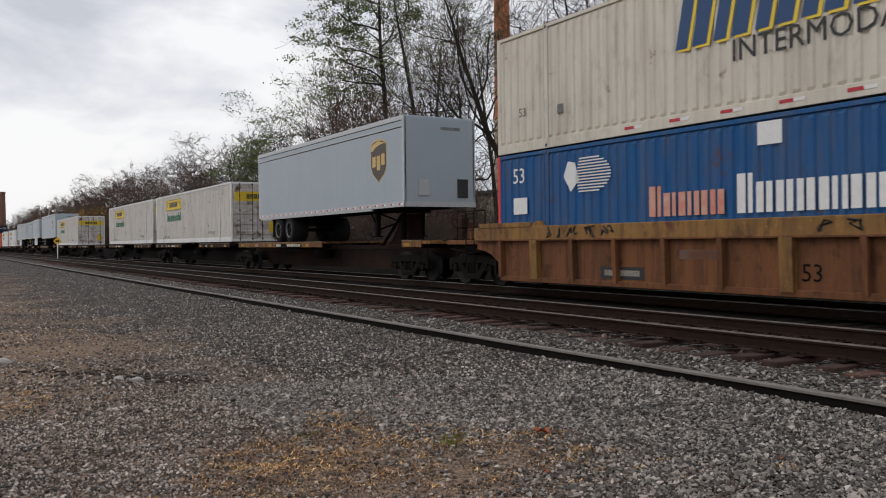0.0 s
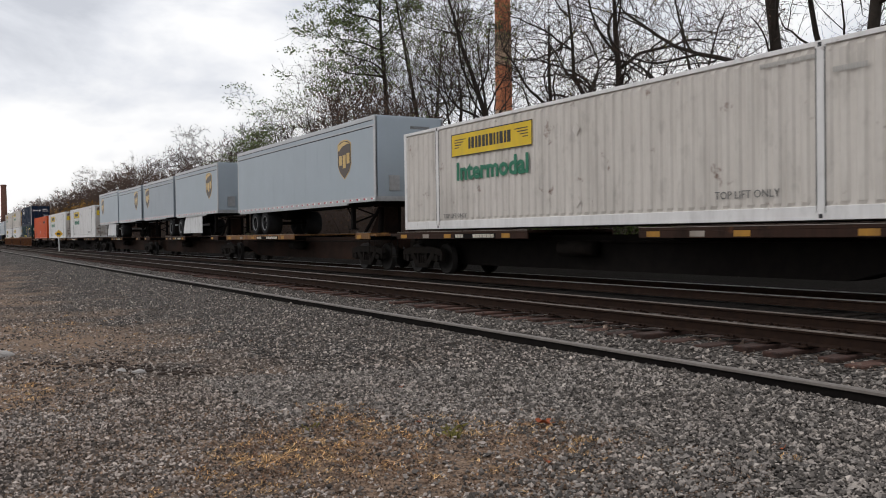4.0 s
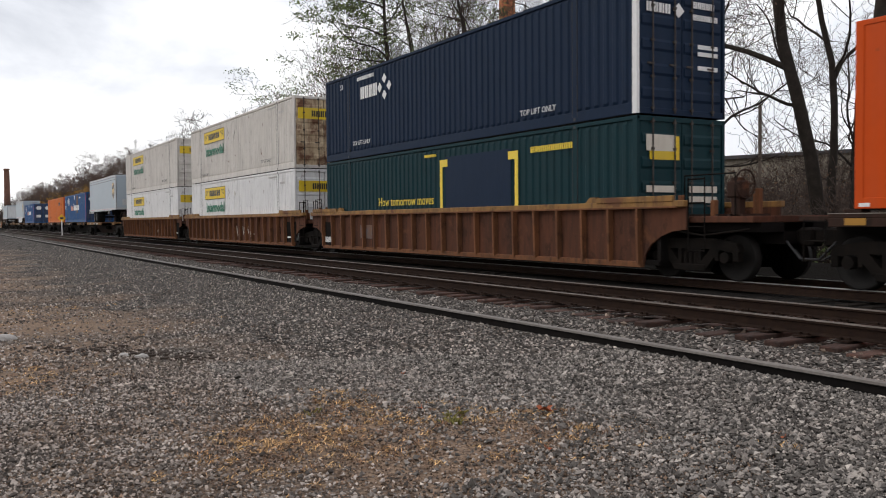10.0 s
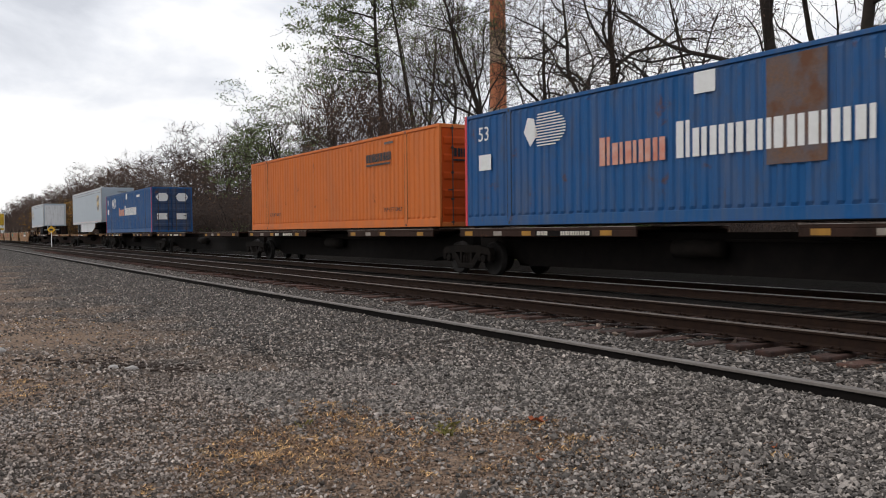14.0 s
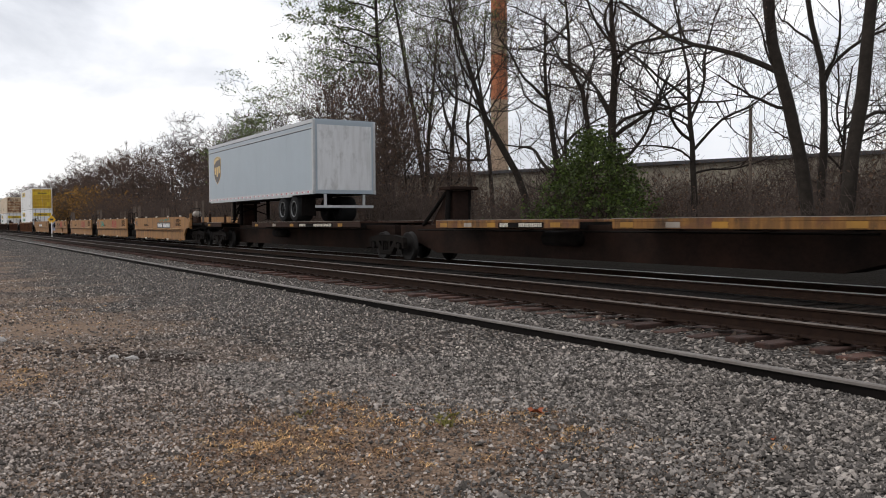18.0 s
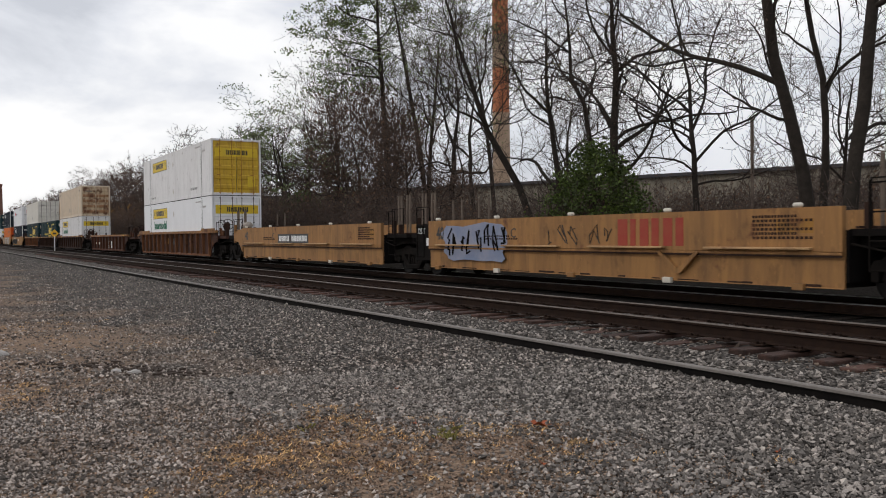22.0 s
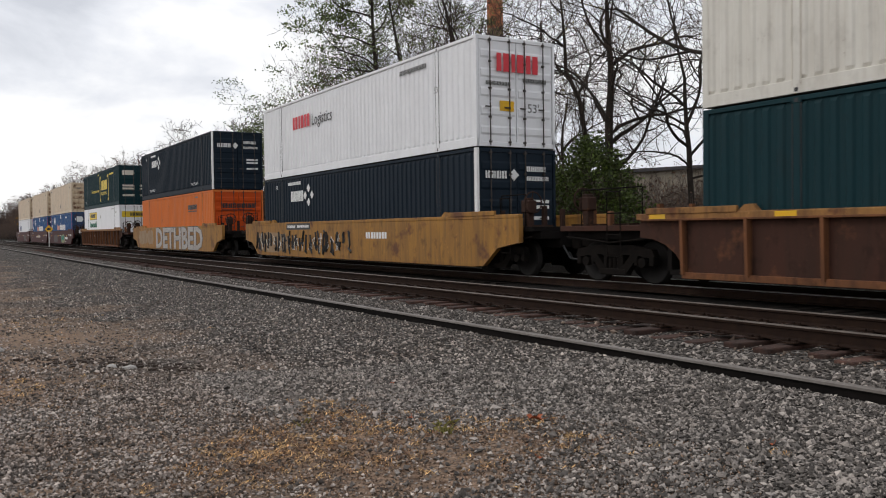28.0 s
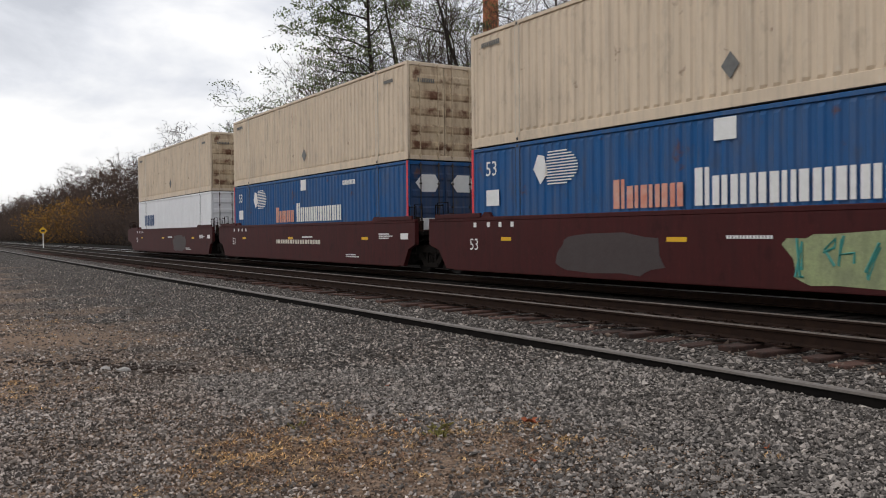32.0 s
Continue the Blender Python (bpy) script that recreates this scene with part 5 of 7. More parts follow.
            for k, yy, hh in ((0.15, -1.05, 0.42), (0.55, -1.12, 0.30), (0.85, -0.7, 0.5), (0.35, 0.6, 0.45)):
                part("end_bracket", Shape().box(lerp(xx, edge, k) - 0.05, lerp(xx, edge, k) + 0.05, yy - 0.06, yy + 0.06, 1.22, 1.22 + hh, 0.012), rib if style == "rib" else RUSTDARK, ob)
            gr = Shape()
            for k in range(7):
                q = lerp(xx, edge, 0.1 + 0.13 * k)
                gr.box(q - 0.03, q + 0.03, -1.24, -0.5, 1.222, 1.26)
            tagged(part("walkway_grating", gr, RUSTDARK, ob), kind="stuff")
            pipe = smooth(Shape())
            pipe.tube([(lerp(xx, edge, 0.05), -1.28, 0.98), (lerp(xx, edge, 0.5), -1.30, 0.86), (lerp(xx, edge, 0.95), -1.2, 0.98)], [0.022] * 3, 6)
            part("air_pipe", pipe, TRUCK, ob)
            if ends[0 if sg < 0 else 1] == "c":
                coupler(ob, edge, sg)
                if style != "tan":
                    q = lerp(xx, edge, 0.78)
                    part("brake_stand", Shape().box(q - 0.10, q + 0.10, -1.16, -0.98, 1.22, 1.92, 0.02).box(q - 0.17, q + 0.17, -1.2, -0.95, 1.55, 1.86, 0.03), RUSTDARK, ob, "rust-brown hand brake housing")
                    wr = smooth(Shape())
                    wr.tube([(q + sg * 0.16, -1.07 + 0.26 * math.cos(k * math.pi / 6), 1.80 + 0.26 * math.sin(k * math.pi / 6)) for k in range(13)], [0.018] * 13, 6)
                    for k in range(4):
                        wr.tube([(q + sg * 0.12, -1.07, 1.80), (q + sg * 0.16, -1.07 + 0.26 * math.cos(k * math.pi / 2), 1.80 + 0.26 * math.sin(k * math.pi / 2))], [0.014, 0.014], 5)
                    part("brake_wheel", wr, RUSTDARK, ob)
            if stake:
                for k in (0.35, 0.75):
                    for dx, yy in ((-0.09, -1.0), (0.09, -1.0), (0.0, 0.95)):
                        part("stake", Shape().box(lerp(xx, edge, k) + dx - 0.025, lerp(xx, edge, k) + dx + 0.025, yy, yy + 0.05, 1.2, 2.42 if yy < 0 else 2.3), POSTWOOD, ob, "weathered upright guide stake")
    for q in bogies:
        bogie(ob, q - u)
    return ob


def spine_car(x0, x1, bogies, label, hitch=None, ends="aa", number=True, deck_mat=None, pedestal=False, decks=None):
    """One platform of a spine wagon: deep black centre beam, side decks with yellow markers, trailer hitch."""
    u = (x0 + x1) / 2
    ob = joins(thing("spine_wagon", label, "rail wagon", "wagons of the train"), u, 0)
    a, b = x0 - u, x1 - u
    s = Shape().prism([(a, 0.70), (a + 0.7, 0.66), (a + 2.3, 0.27), (b - 2.3, 0.27), (b - 0.7, 0.66), (b, 0.70), (b, 1.10), (a, 1.10)], "y", -0.36, 0.36)
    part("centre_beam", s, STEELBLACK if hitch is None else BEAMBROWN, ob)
    n = 0
    deck_mat = deck_mat or (DECKOCHRE if hitch is not None else RUSTDARK)
    if decks is None:
        decks = ((0.03, 0.42), (0.64, 0.97)) if hitch is None else (((0.03, 0.57), (0.91, 0.975)) if hitch > u else ((0.03, 0.16), (0.40, 0.97)))
    for k0, k1 in decks:
        c0, c1 = lerp(a, b, k0), lerp(a, b, k1)
        for yy, sg in ((-1.38, -1), (1.38, 1)):
            lo, hi = sorted((yy, yy - sg * 0.72))
            d = Shape().box(c0, c1, lo, hi, 1.17, 1.235, 0.008)
            e0, e1 = sorted((yy, yy - sg * 0.05))
            d.box(c0, c1, e0, e1, 1.03, 1.17, 0.008)
            part("deck_plate", d, deck_mat, ob)
            part("deck_edge", Shape().box(c0, c1, e0 - 0.006, e1, 1.236, 1.246), DECKGREY, ob, "pale strip along the deck edge")
            if sg < 0:
                L = c1 - c0
                for k, m in ((0.04, DECKMARK), (0.24, DECKGREY), (0.42, DECKMARK), (0.84, DECKMARK)) if L > 3 else ((0.1, DECKMARK),):
                    plate(ob, "yellow_marker" if m == DECKMARK else "data_panel", c0 + L * k, c0 + L * k + 0.36, 1.055, 1.165, m, y=yy)
                if number and n == 0 and L > 3:
                    plate(ob, "dark_panel", c0 + L * 0.50, c0 + L * 0.80, 1.04, 1.168, STEELBLACK, y=yy, t=0.004)
                    bars(ob, 3, c0 + L * 0.51, c0 + L * 0.57, 1.06, 1.155, CREAM, y=yy - 0.004, seed=81)
                    bars(ob, 6, c0 + L * 0.64, c0 + L * 0.79, 1.06, 1.155, CREAM, y=yy - 0.004, seed=82)
                n += L > 3
        for c in (lerp(c0, c1, 0.15), lerp(c0, c1, 0.5), lerp(c0, c1, 0.85)):
            part("cross_bearer", Shape().box(c - 0.06, c + 0.06, -1.33, 1.33, 1.00, 1.17), STEELBLACK, ob)
    if pedestal:
        for c in (a + 0.9, b - 0.9):
            for yy in (-1.15, 1.15):
                part("pedestal", Shape().box(c - 0.15, c + 0.15, yy - 0.12, yy + 0.12, 1.1, 1.31, 0.01), RUSTDARK, ob)
    if hitch is not None:
        h = hitch - u
        hitch_part = part("trailer_hitch", Shape().prism([(h - 1.15, 1.12), (h + 0.12, 1.12), (h + 0.10, 2.12), (h - 0.22, 2.12)], "y", -0.26, 0.26), BEAMBROWN, ob, "rust-brown folding trailer hitch")
        part("hitch_plate", Shape().box(h - 0.32, h + 0.32, -0.5, 0.5, 2.14, 2.24, 0.02), BEAMBROWN, hitch_part)
        for yy in (-0.36, 0.36):
            part("strut", Shape().tube([(h - 0.1, yy, 1.1), (h, yy, 2.15)], [0.09, 0.07], 8), STEELBLACK, hitch_part)
            part("strut", Shape().tube([(h - 1.5, yy, 1.1), (h - 0.1, yy, 2.1)], [0.06, 0.06], 8), STEELBLACK, hitch_part)
    part("air_tank", smooth(Shape()).cyl("x", (-0.62, 0.78), 0.18, -1.0, 0.2, 14), TRUCK, ob)
    br = Shape()
    br.tube([(a + 1.5, -0.55, 0.95), (b - 1.5, -0.55, 0.95)], [0.025, 0.025], 6)
    part("brake_pipe", br, TRUCK, ob)
    for k, edge, sg in ((0, a, -1), (1, b, 1)):
        if ends[k] == "c":
            coupler(ob, edge, sg)
            part("end_step", Shape().box(min(edge, edge - sg * 0.9), max(edge, edge - sg * 0.9), -1.35, 1.35, 1.12, 1.20, 0.008), deck_mat, ob)
            stirrup(ob, edge - sg * 0.3, -1.36, 0.45, 1.15, 3)
    for q in bogies:
        bogie(ob, q - u)
    return ob


def mid(left, length=CL):
    return left + length / 2


# --- the wagons, from the head end back
w_head = well_car(-20.4, 2.4, -17.9, -0.4, [-19.3, 1.2], "rust-orange well wagon with ochre sill and ribbed sides", OCHRE, RUST, RUST, guides=True, number="53")
spine_car(-39.6, -21.2, [-22.9, -39.1], "rusty spine wagon platform carrying a road trailer", hitch=-24.6, ends="ac")
spine_car(-57.0, -40.0, [-56.2], "rusty spine wagon platform under a container", pedestal=True)
spine_car(-74.3, -57.4, [-73.3], "rusty spine wagon platform under a container", pedestal=True)
spine_car(-91.6, -74.7, [-90.6], "empty rusty spine wagon platform with yellow markers", number=True)
spine_car(-109.2, -92.0, [-107.6], "rusty spine wagon platform under a container", pedestal=True, ends="ca")
spine_car(-127.2, -110.2, [-111.4, -127.4], "rusty spine wagon platform carrying a road trailer", hitch=-111.8, ends="ac")
spine_car(-146.4, -127.6, [-146.0], "rusty spine wagon platform carrying two short trailers", hitch=-129.6, decks=((0.03, 0.12), (0.36, 0.62), (0.90, 0.97)), deck_mat=RUSTDARK)
spine_car(-165.2, -146.8, [-163.9], "rusty spine wagon platform carrying two short trailers", hitch=-149.0, ends="ca", decks=((0.03, 0.12), (0.36, 0.62), (0.90, 0.97)), deck_mat=RUSTDARK)
spine_car(-186.6, -166.6, [-168.6, -186.6], "rusty spine wagon platform under a container", pedestal=True, ends="ac")
spine_car(-204.6, -187.0, [-203.6], "rusty spine wagon platform under a container", pedestal=True)
spine_car(-223.4, -205.0, [-221.8], "rusty spine wagon platform under a container", pedestal=True, ends="ca")
w_n = well_car(-245.0, -224.4, -243.9, -226.6, [-226.0, -245.0], "rust-orange well wagon with ochre sill", OCHRE, RUSTBROWN, RUST, guides=True, ends="ac", lip=True, rib_step=0.9)
w_s1 = well_car(-264.5, -245.4, -263.3, -246.2, [-264.7], "rust-orange well wagon with ribbed sides", OCHRE, RUSTBROWN, RUST, guides=True, ends="aa", lip=True, rib_step=0.9)
w_s2 = well_car(-285.4, -264.9, -283.1, -265.9, [-284.4], "rust-orange well wagon with ribbed sides", OCHRE, RUSTBROWN, RUST, guides=True, ends="ca", lip=True, rib_step=0.9)
spine_car(-303.0, -287.0, [-288.6, -302.6], "rusty spine wagon platform carrying a road trailer", hitch=-289.2, ends="ac")
spine_car(-320.4, -303.4, [-320.0], "rusty spine wagon platform under a container", pedestal=True)
spine_car(-338.0, -320.8, [-337.4], "rusty spine wagon platform under a container", pedestal=True)
spine_car(-355.8, -338.4, [-355.4], "empty rusty spine wagon platform with yellow markers")
spine_car(-373.8, -356.2, [-371.6], "rusty spine wagon platform under a container", pedestal=True, ends="ca")
spine_car(-393.4, -374.6, [-375.6, -393.3], "rusty spine wagon platform carrying a road trailer", hitch=-377.2, ends="ac")
spine_car(-411.8, -393.8, [-411.4], "empty rusty spine wagon platform", hitch=-408.8, decks=((0.22, 0.56), (0.62, 0.97)))
spine_car(-431.4, -412.2, [-429.6], "rusty spine wagon platform carrying a road trailer", hitch=-428.3, ends="ca", deck_mat=RUSTDARK)
TANS = [(-448.35, -435.35), (-463.8, -451.3), (-479.6, -466.85), (-495.3, -482.45), (-512.3, -498.3)]
tan_boggies = [[-433.5, -449.8], [-465.3], [-481.0], [-496.8], [-514.0]]
tans = []
for k, ((q0, q1), bg) in enumerate(zip(TANS, tan_boggies)):
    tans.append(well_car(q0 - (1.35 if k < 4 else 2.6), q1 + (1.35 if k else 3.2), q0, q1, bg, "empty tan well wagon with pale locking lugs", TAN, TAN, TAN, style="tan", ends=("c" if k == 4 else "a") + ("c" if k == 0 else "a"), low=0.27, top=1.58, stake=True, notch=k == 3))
w_y = well_car(-536.2, -515.4, -534.0, -517.2, [-517.0, -534.9], "rust-brown well wagon with closely ribbed sides", LIPOCHRE, RUSTWEB, RUST, guides=True, rib_step=1.24, lip=True)
w_empty = well_car(-557.4, -537.2, -554.9, -539.9, [-538.8, -555.4], "empty rust-brown well wagon", LIPOCHRE, RUSTWEB, RUSTBROWN, top=1.44, number=1, lip=True)
plate(w_empty, "yellow_marker", 6.9, 7.3, 1.33, 1.43, SAFETY, y=-1.46, label="yellow safety marker")
well_car(-580.0, -558.2, -578.0, -560.9, [-559.3, -579.9], "rust-brown well wagon with yellow markers", RUST, RUSTDARK, RUSTDARK, guides=True, markers=True, top=1.44, lip=True, ends="ac")
well_car(-599.3, -580.2, -597.5, -580.9, [-599.2], "rust-brown well wagon with yellow markers", RUST, RUSTDARK, RUSTDARK, markers=True, top=1.44, lip=True, ends="aa")
well_car(-620.6, -599.6, -617.2, -600.2, [-619.0], "rust-brown well wagon with yellow markers", LIPOCHRE, RUSTWEB, RUST, guides=True, markers=True, top=1.44, lip=True, ends="ca")
xpo_car = well_car(-643.4, -621.6, -640.7, -623.4, [-623.3, -641.3], "ochre well wagon sprayed with graffiti", GOLDEN, GOLDEN, GOLDEN, style="flat", guides=True)
um_car = well_car(-667.0, -645.3, -664.6, -647.2, [-647.0, -665.0], "ochre well wagon with silver graffiti lettering", GOLDEN, GOLDEN, GOLDEN, style="flat", guides=True)
w_last = well_car(-691.0, -669.0, -688.6, -671.2, [-671.0, -689.0], "rust-brown well wagon with closely ribbed sides", LIPOCHRE, RUSTWEB, RUST, guides=True, rib_step=1.24, lip=True)
mar = []
for q0, q1, bg, e in ((-712.9, -695.4, [-694.6, -714.2], "ac"), (-732.4, -715.2, [-733.5], "aa"), (-752.4, -735.0, [-753.0], "ca")):
    mar.append(well_car(q0 - (1.0 if e[0] == "a" else 1.8), q1 + (0.8 if e[1] == "a" else 2.2), q0, q1, bg, "dark maroon well wagon with smooth sides", MAROON, MAROON, MAROON, style="flat", ends=e, guides=True, low=0.2, top=1.56))

# --- markings and spray paint on the wagons
def on(ob, x):
    """A place along the train, in the wagon's own measure."""
    return x - ob.matrix_basis.translation.x


def number_plate(ob, x0, x1, z0, z1, y, n=10, seed=7, ink=None):
    plate(ob, "number_board", on(ob, x0), on(ob, x1), z0, z1, BLACK, y=y, label="black board with white serial marks")
    q0, q1 = on(ob, x0) + 0.12, on(ob, x1) - 0.12
    bars(ob, 4, q0, lerp(q0, q1, 0.38), z0 + 0.07, z1 - 0.07, ink or MARKWHITE, y=y - 0.006, seed=seed)
    bars(ob, 6, lerp(q0, q1, 0.46), q1, z0 + 0.07, z1 - 0.07, ink or MARKWHITE, y=y - 0.006, seed=seed + 1)


def stencil(ob, x, z, h, rows, w, mat, y):
    for k in range(rows):
        bars(ob, 7, on(ob, x), on(ob, x) + w * (0.75 + 0.25 * (k % 2)), z - k * h * 1.6, z - k * h * 1.6 + h, mat, y=y, seed=100 + k, name="stencil_line")


def blob(ob, x0, x1, z0, z1, mat, y, seed, label, name="graffiti"):
    """A sprayed patch with a wavy outline."""
    rnd = random.Random(seed)
    cx, cz, rx, rz = (on(ob, x0) + on(ob, x1)) / 2, (z0 + z1) / 2, (x1 - x0) / 2, (z1 - z0) / 2
    n = 22
    pts = []
    for i in range(n):
        a = 2 * math.pi * i / n
        q = lambda v: math.copysign(abs(v) ** 0.55, v)
        k = rnd.uniform(0.78, 1.0)
        pts.append((cx + rx * k * q(math.cos(a)), cz + rz * k * q(math.sin(a))))
    return part(name, Shape().prism(pts, "y", y - 0.005, y), mat, ob, label)


def scrawl(ob, x0, x1, z0, z1, mat, y, seed, strokes=6, w=0.022):
    """Loose sprayed strokes."""
    rnd = random.Random(seed)
    s = Shape()
    for k in range(strokes):
        a = lerp(on(ob, x0), on(ob, x1), (k + rnd.random() * 0.6) / strokes)
        pts = []
        for j in range(6):
            pts.append((a + rnd.uniform(-0.1, 0.35) * (x1 - x0) / strokes * 1.6, y - 0.003, lerp(z0, z1, rnd.random())))
        s.tube(pts, [w] * 6, 4)
    return tagged(part("graffiti_stroke", s, mat, ob), kind="stuff")


YS, YT, YF = -1.37, -1.43, -1.457
lettering("53", w_head, on(w_head, -8.95), 0.46, 0.42, STEELBLACK, y=YS)
number_plate(w_head, -13.85, -12.55, 0.36, 0.62, YS, 6, ink=DECKGREY)
plate(w_head, "data_panel", on(w_head, -11.6), on(w_head, -10.6), 0.80, 0.98, RUSTPATCH, y=YS)
scrawl(w_head, -15.6, -13.2, 1.24, 1.5, BLACK, -1.46, 3, 8)
scrawl(w_head, -8.6, -4.5, 1.26, 1.48, BLACK, -1.46, 4, 8)
for ob, x in ((w_s1, -248.35), (w_s2, -267.6)):
    lettering("53", ob, on(ob, x) - 0.30, 0.66, 0.46, STEELBLACK, y=YS, bold=0.01)
    plate(ob, "dark_panel", on(ob, x + 0.72), on(ob, x + 1.95), 0.36, 1.17, STEELBLACK, y=YS - 0.002)
    bars(ob, 6, on(ob, x + 0.95), on(ob, x + 1.7), 0.52, 0.58, MARKWHITE, y=YS - 0.008, seed=5, name="stencil_line")
    scrawl(ob, x - 6.0, x - 3.2, 0.5, 1.0, CREAM, YS, 8, 6, 0.012)
plate(w_n, "dark_panel", on(w_n, -243.55), on(w_n, -242.6), 0.30, 1.15, STEELBLACK, y=YS - 0.002)
bars(w_n, 4, on(w_n, -243.45), on(w_n, -242.8), 0.42, 0.62, MARKWHITE, y=YS - 0.008, seed=6, name="serial_mark")
plate(w_n, "data_panel", on(w_n, -240.4), on(w_n, -239.5), 0.60, 1.05, RUSTPATCH, y=YS)
bars(w_empty, 4, on(w_empty, -553.2), on(w_empty, -552.55), 0.70, 0.84, CREAM, y=YS, seed=2)
bars(w_empty, 6, on(w_empty, -551.72), on(w_empty, -550.55), 0.66, 0.86, CREAM, y=YS, seed=4)
bars(w_empty, 3, on(w_empty, -546.9), on(w_empty, -544.8), 0.40, 0.95, MARKWHITE, y=YS, seed=9)
for (q0, q1), ob, k in zip(TANS, tans, range(5)):
    lettering("40", ob, on(ob, q0 + 0.45), 1.06, 0.50, BLACK, y=YT, squeeze=0.8, bold=0.012)
    stencil(ob, q1 - 1.7, 1.42, 0.045, 6, 1.2, RUSTDARK, YT)
    stencil(ob, q0 + 2.9, 1.12, 0.04, 2, 1.4, RUSTDARK, YT)
    lettering("CDCAB"[4 - k] if k in (0, 4) else "ACDCB"[k], ob, on(ob, q0 + 4.0), 1.10, 0.34, BLACK, y=YT)
    noses = ([(on(ob, q0), -1)] if k == 4 else []) + ([(on(ob, q1), 1)] if k == 0 else [])
    for e, d in noses:
        for yy in (-1.43, 1.33):
            part("end_nose", Shape().prism([(e, 1.55), (e + d * 0.70, 1.50), (e + d * 1.15, 1.30), (e + d * 1.15, 1.0), (e + d * 0.55, 0.93), (e + d * 0.06, 0.52), (e, 0.52)], "y", yy, yy + 0.10), TAN, ob)
        part("corner_post", Shape().box(min(e + d * 1.2, e + d * 1.32), max(e + d * 1.2, e + d * 1.32), -1.40, -1.28, 0.9, 1.75, 0.015), TAN, ob)
        part("air_reservoir", smooth(Shape()).cyl("x", (-0.9, 1.72), 0.16, e + d * 0.9 - 0.35, e + d * 0.9 + 0.35, 14), DECKGREY, ob, "dusty grey reservoir drum")
        part("reservoir_cradle", Shape().box(e + d * 0.9 - 0.28, e + d * 0.9 + 0.28, -1.05, -0.75, 1.2, 1.58, 0.02), RUSTDARK, ob)
    plate(ob, "paint_touchup", on(ob, q1 - 1.2), on(ob, q1 - 0.5), 1.16, 1.40, GOLDEN, y=YT + 0.001, t=0.004)
    if k == 4:
        continue
    part("end_shield", Shape().box(on(ob, q0) - 0.9, on(ob, q0) - 0.05, -1.34, -1.28, 0.45, 1.5, 0.02), STEELBLACK, ob, "black painted end shield")
    lettering("125 T", ob, on(ob, q0) - 0.80, 1.22, 0.24, MARKWHITE, y=-1.34, squeeze=0.8)
    plate(ob, "data_panel", on(ob, q0) - 0.28, on(ob, q0) - 0.10, 0.88, 1.10, MARKWHITE, y=-1.34)
number_plate(tans[0], -441.65, -438.35, 0.92, 1.28, YT, 11)
number_plate(tans[4], -507.6, -504.35, 0.92, 1.28, YT, 11)
for ob, x in ((tans[1], -457.0), (tans[2], -472.3), (tans[3], -487.55)):
    bars(ob, 3, on(ob, x), on(ob, x + 1.9), 0.93, 1.47, MARKBRICK, y=YT, seed=9)
scrawl(tans[0], -441.0, -438.6, 1.32, 1.52, GRAFTEAL, YT, 21, 7, 0.016)
scrawl(tans[1], -462.0, -460.3, 0.95, 1.50, GRAFTEAL, YT, 22, 6, 0.02)
blob(tans[3], -494.7, -491.3, 0.40, 1.52, GRAFBLUE, YT, 5, "blue-grey sprayed lettering patch")
scrawl(tans[3], -494.4, -491.5, 0.6, 1.45, STEELBLACK, YT - 0.005, 23, 8, 0.03)
scrawl(tans[3], -490.2, -487.6, 0.90, 1.40, BLACK, YT, 24, 5, 0.014)
# silver blocks along one golden wagon, black and white scrawl along the other
for q0, q1, seed in ((-664.4, -661.6, 40), (-661.8, -660.0, 41)):
    blob(um_car, q0, q1, 0.42, 1.40, GRAFFAINT, YF, seed, "faint grey sprayed patch")
lettering("DETHBED", um_car, on(um_car, -659.45), 0.32, 1.62, GRAFDARK, y=YF, squeeze=1.46, bold=0.085)
lettering("DETHBED", um_car, on(um_car, -659.45), 0.32, 1.62, GRAFGREY, y=YF - 0.004, squeeze=1.46, bold=0.052)
blob(xpo_car, -640.8, -636.8, 0.32, 1.17, GRAFFAINT, YF, 51, "faint grey sprayed patch")
scrawl(xpo_car, -640.8, -631.2, 0.32, 1.20, BLACK, YF - 0.005, 53, 26, 0.05)
scrawl(xpo_car, -640.5, -632.0, 0.4, 1.12, MARKWHITE, YF - 0.008, 54, 16, 0.012)
number_plate(xpo_car, -637.2, -634.8, 1.24, 1.48, -1.46, 9)
bars(xpo_car, 4, on(xpo_car, -630.2), on(xpo_car, -628.7), 0.92, 1.12, MARKWHITE, y=YF, seed=55, name="serial_mark")
scrawl(w_last, -681.0, -676.0, 0.6, 1.0, RUSTBROWN, YS, 56, 6, 0.010)
blob(w_last, -680.6, -678.0, 0.32, 1.30, RUSTBROWN, YS + 0.002, 71, "lighter rust patch")
blob(w_last, -684.9, -683.3, 0.50, 1.20, RUSTBROWN, YS + 0.002, 72, "lighter rust patch")
bars(w_last, 3, on(w_last, -684.4), on(w_last, -683.6), 0.92, 1.08, DECKGREY, y=YS - 0.003, seed=73)
bars(w_last, 6, on(w_last, -683.0), on(w_last, -681.6), 0.92, 1.08, DECKGREY, y=YS - 0.003, seed=74)
plate(w_y, "data_panel", on(w_y, -527.2), on(w_y, -526.6), 0.80, 1.15, DECKMARK, y=YS, label="small dull yellow notice")
scrawl(w_y, -525.6, -524.6, 0.7, 1.15, MARKGREY, YS, 75, 5, 0.012)
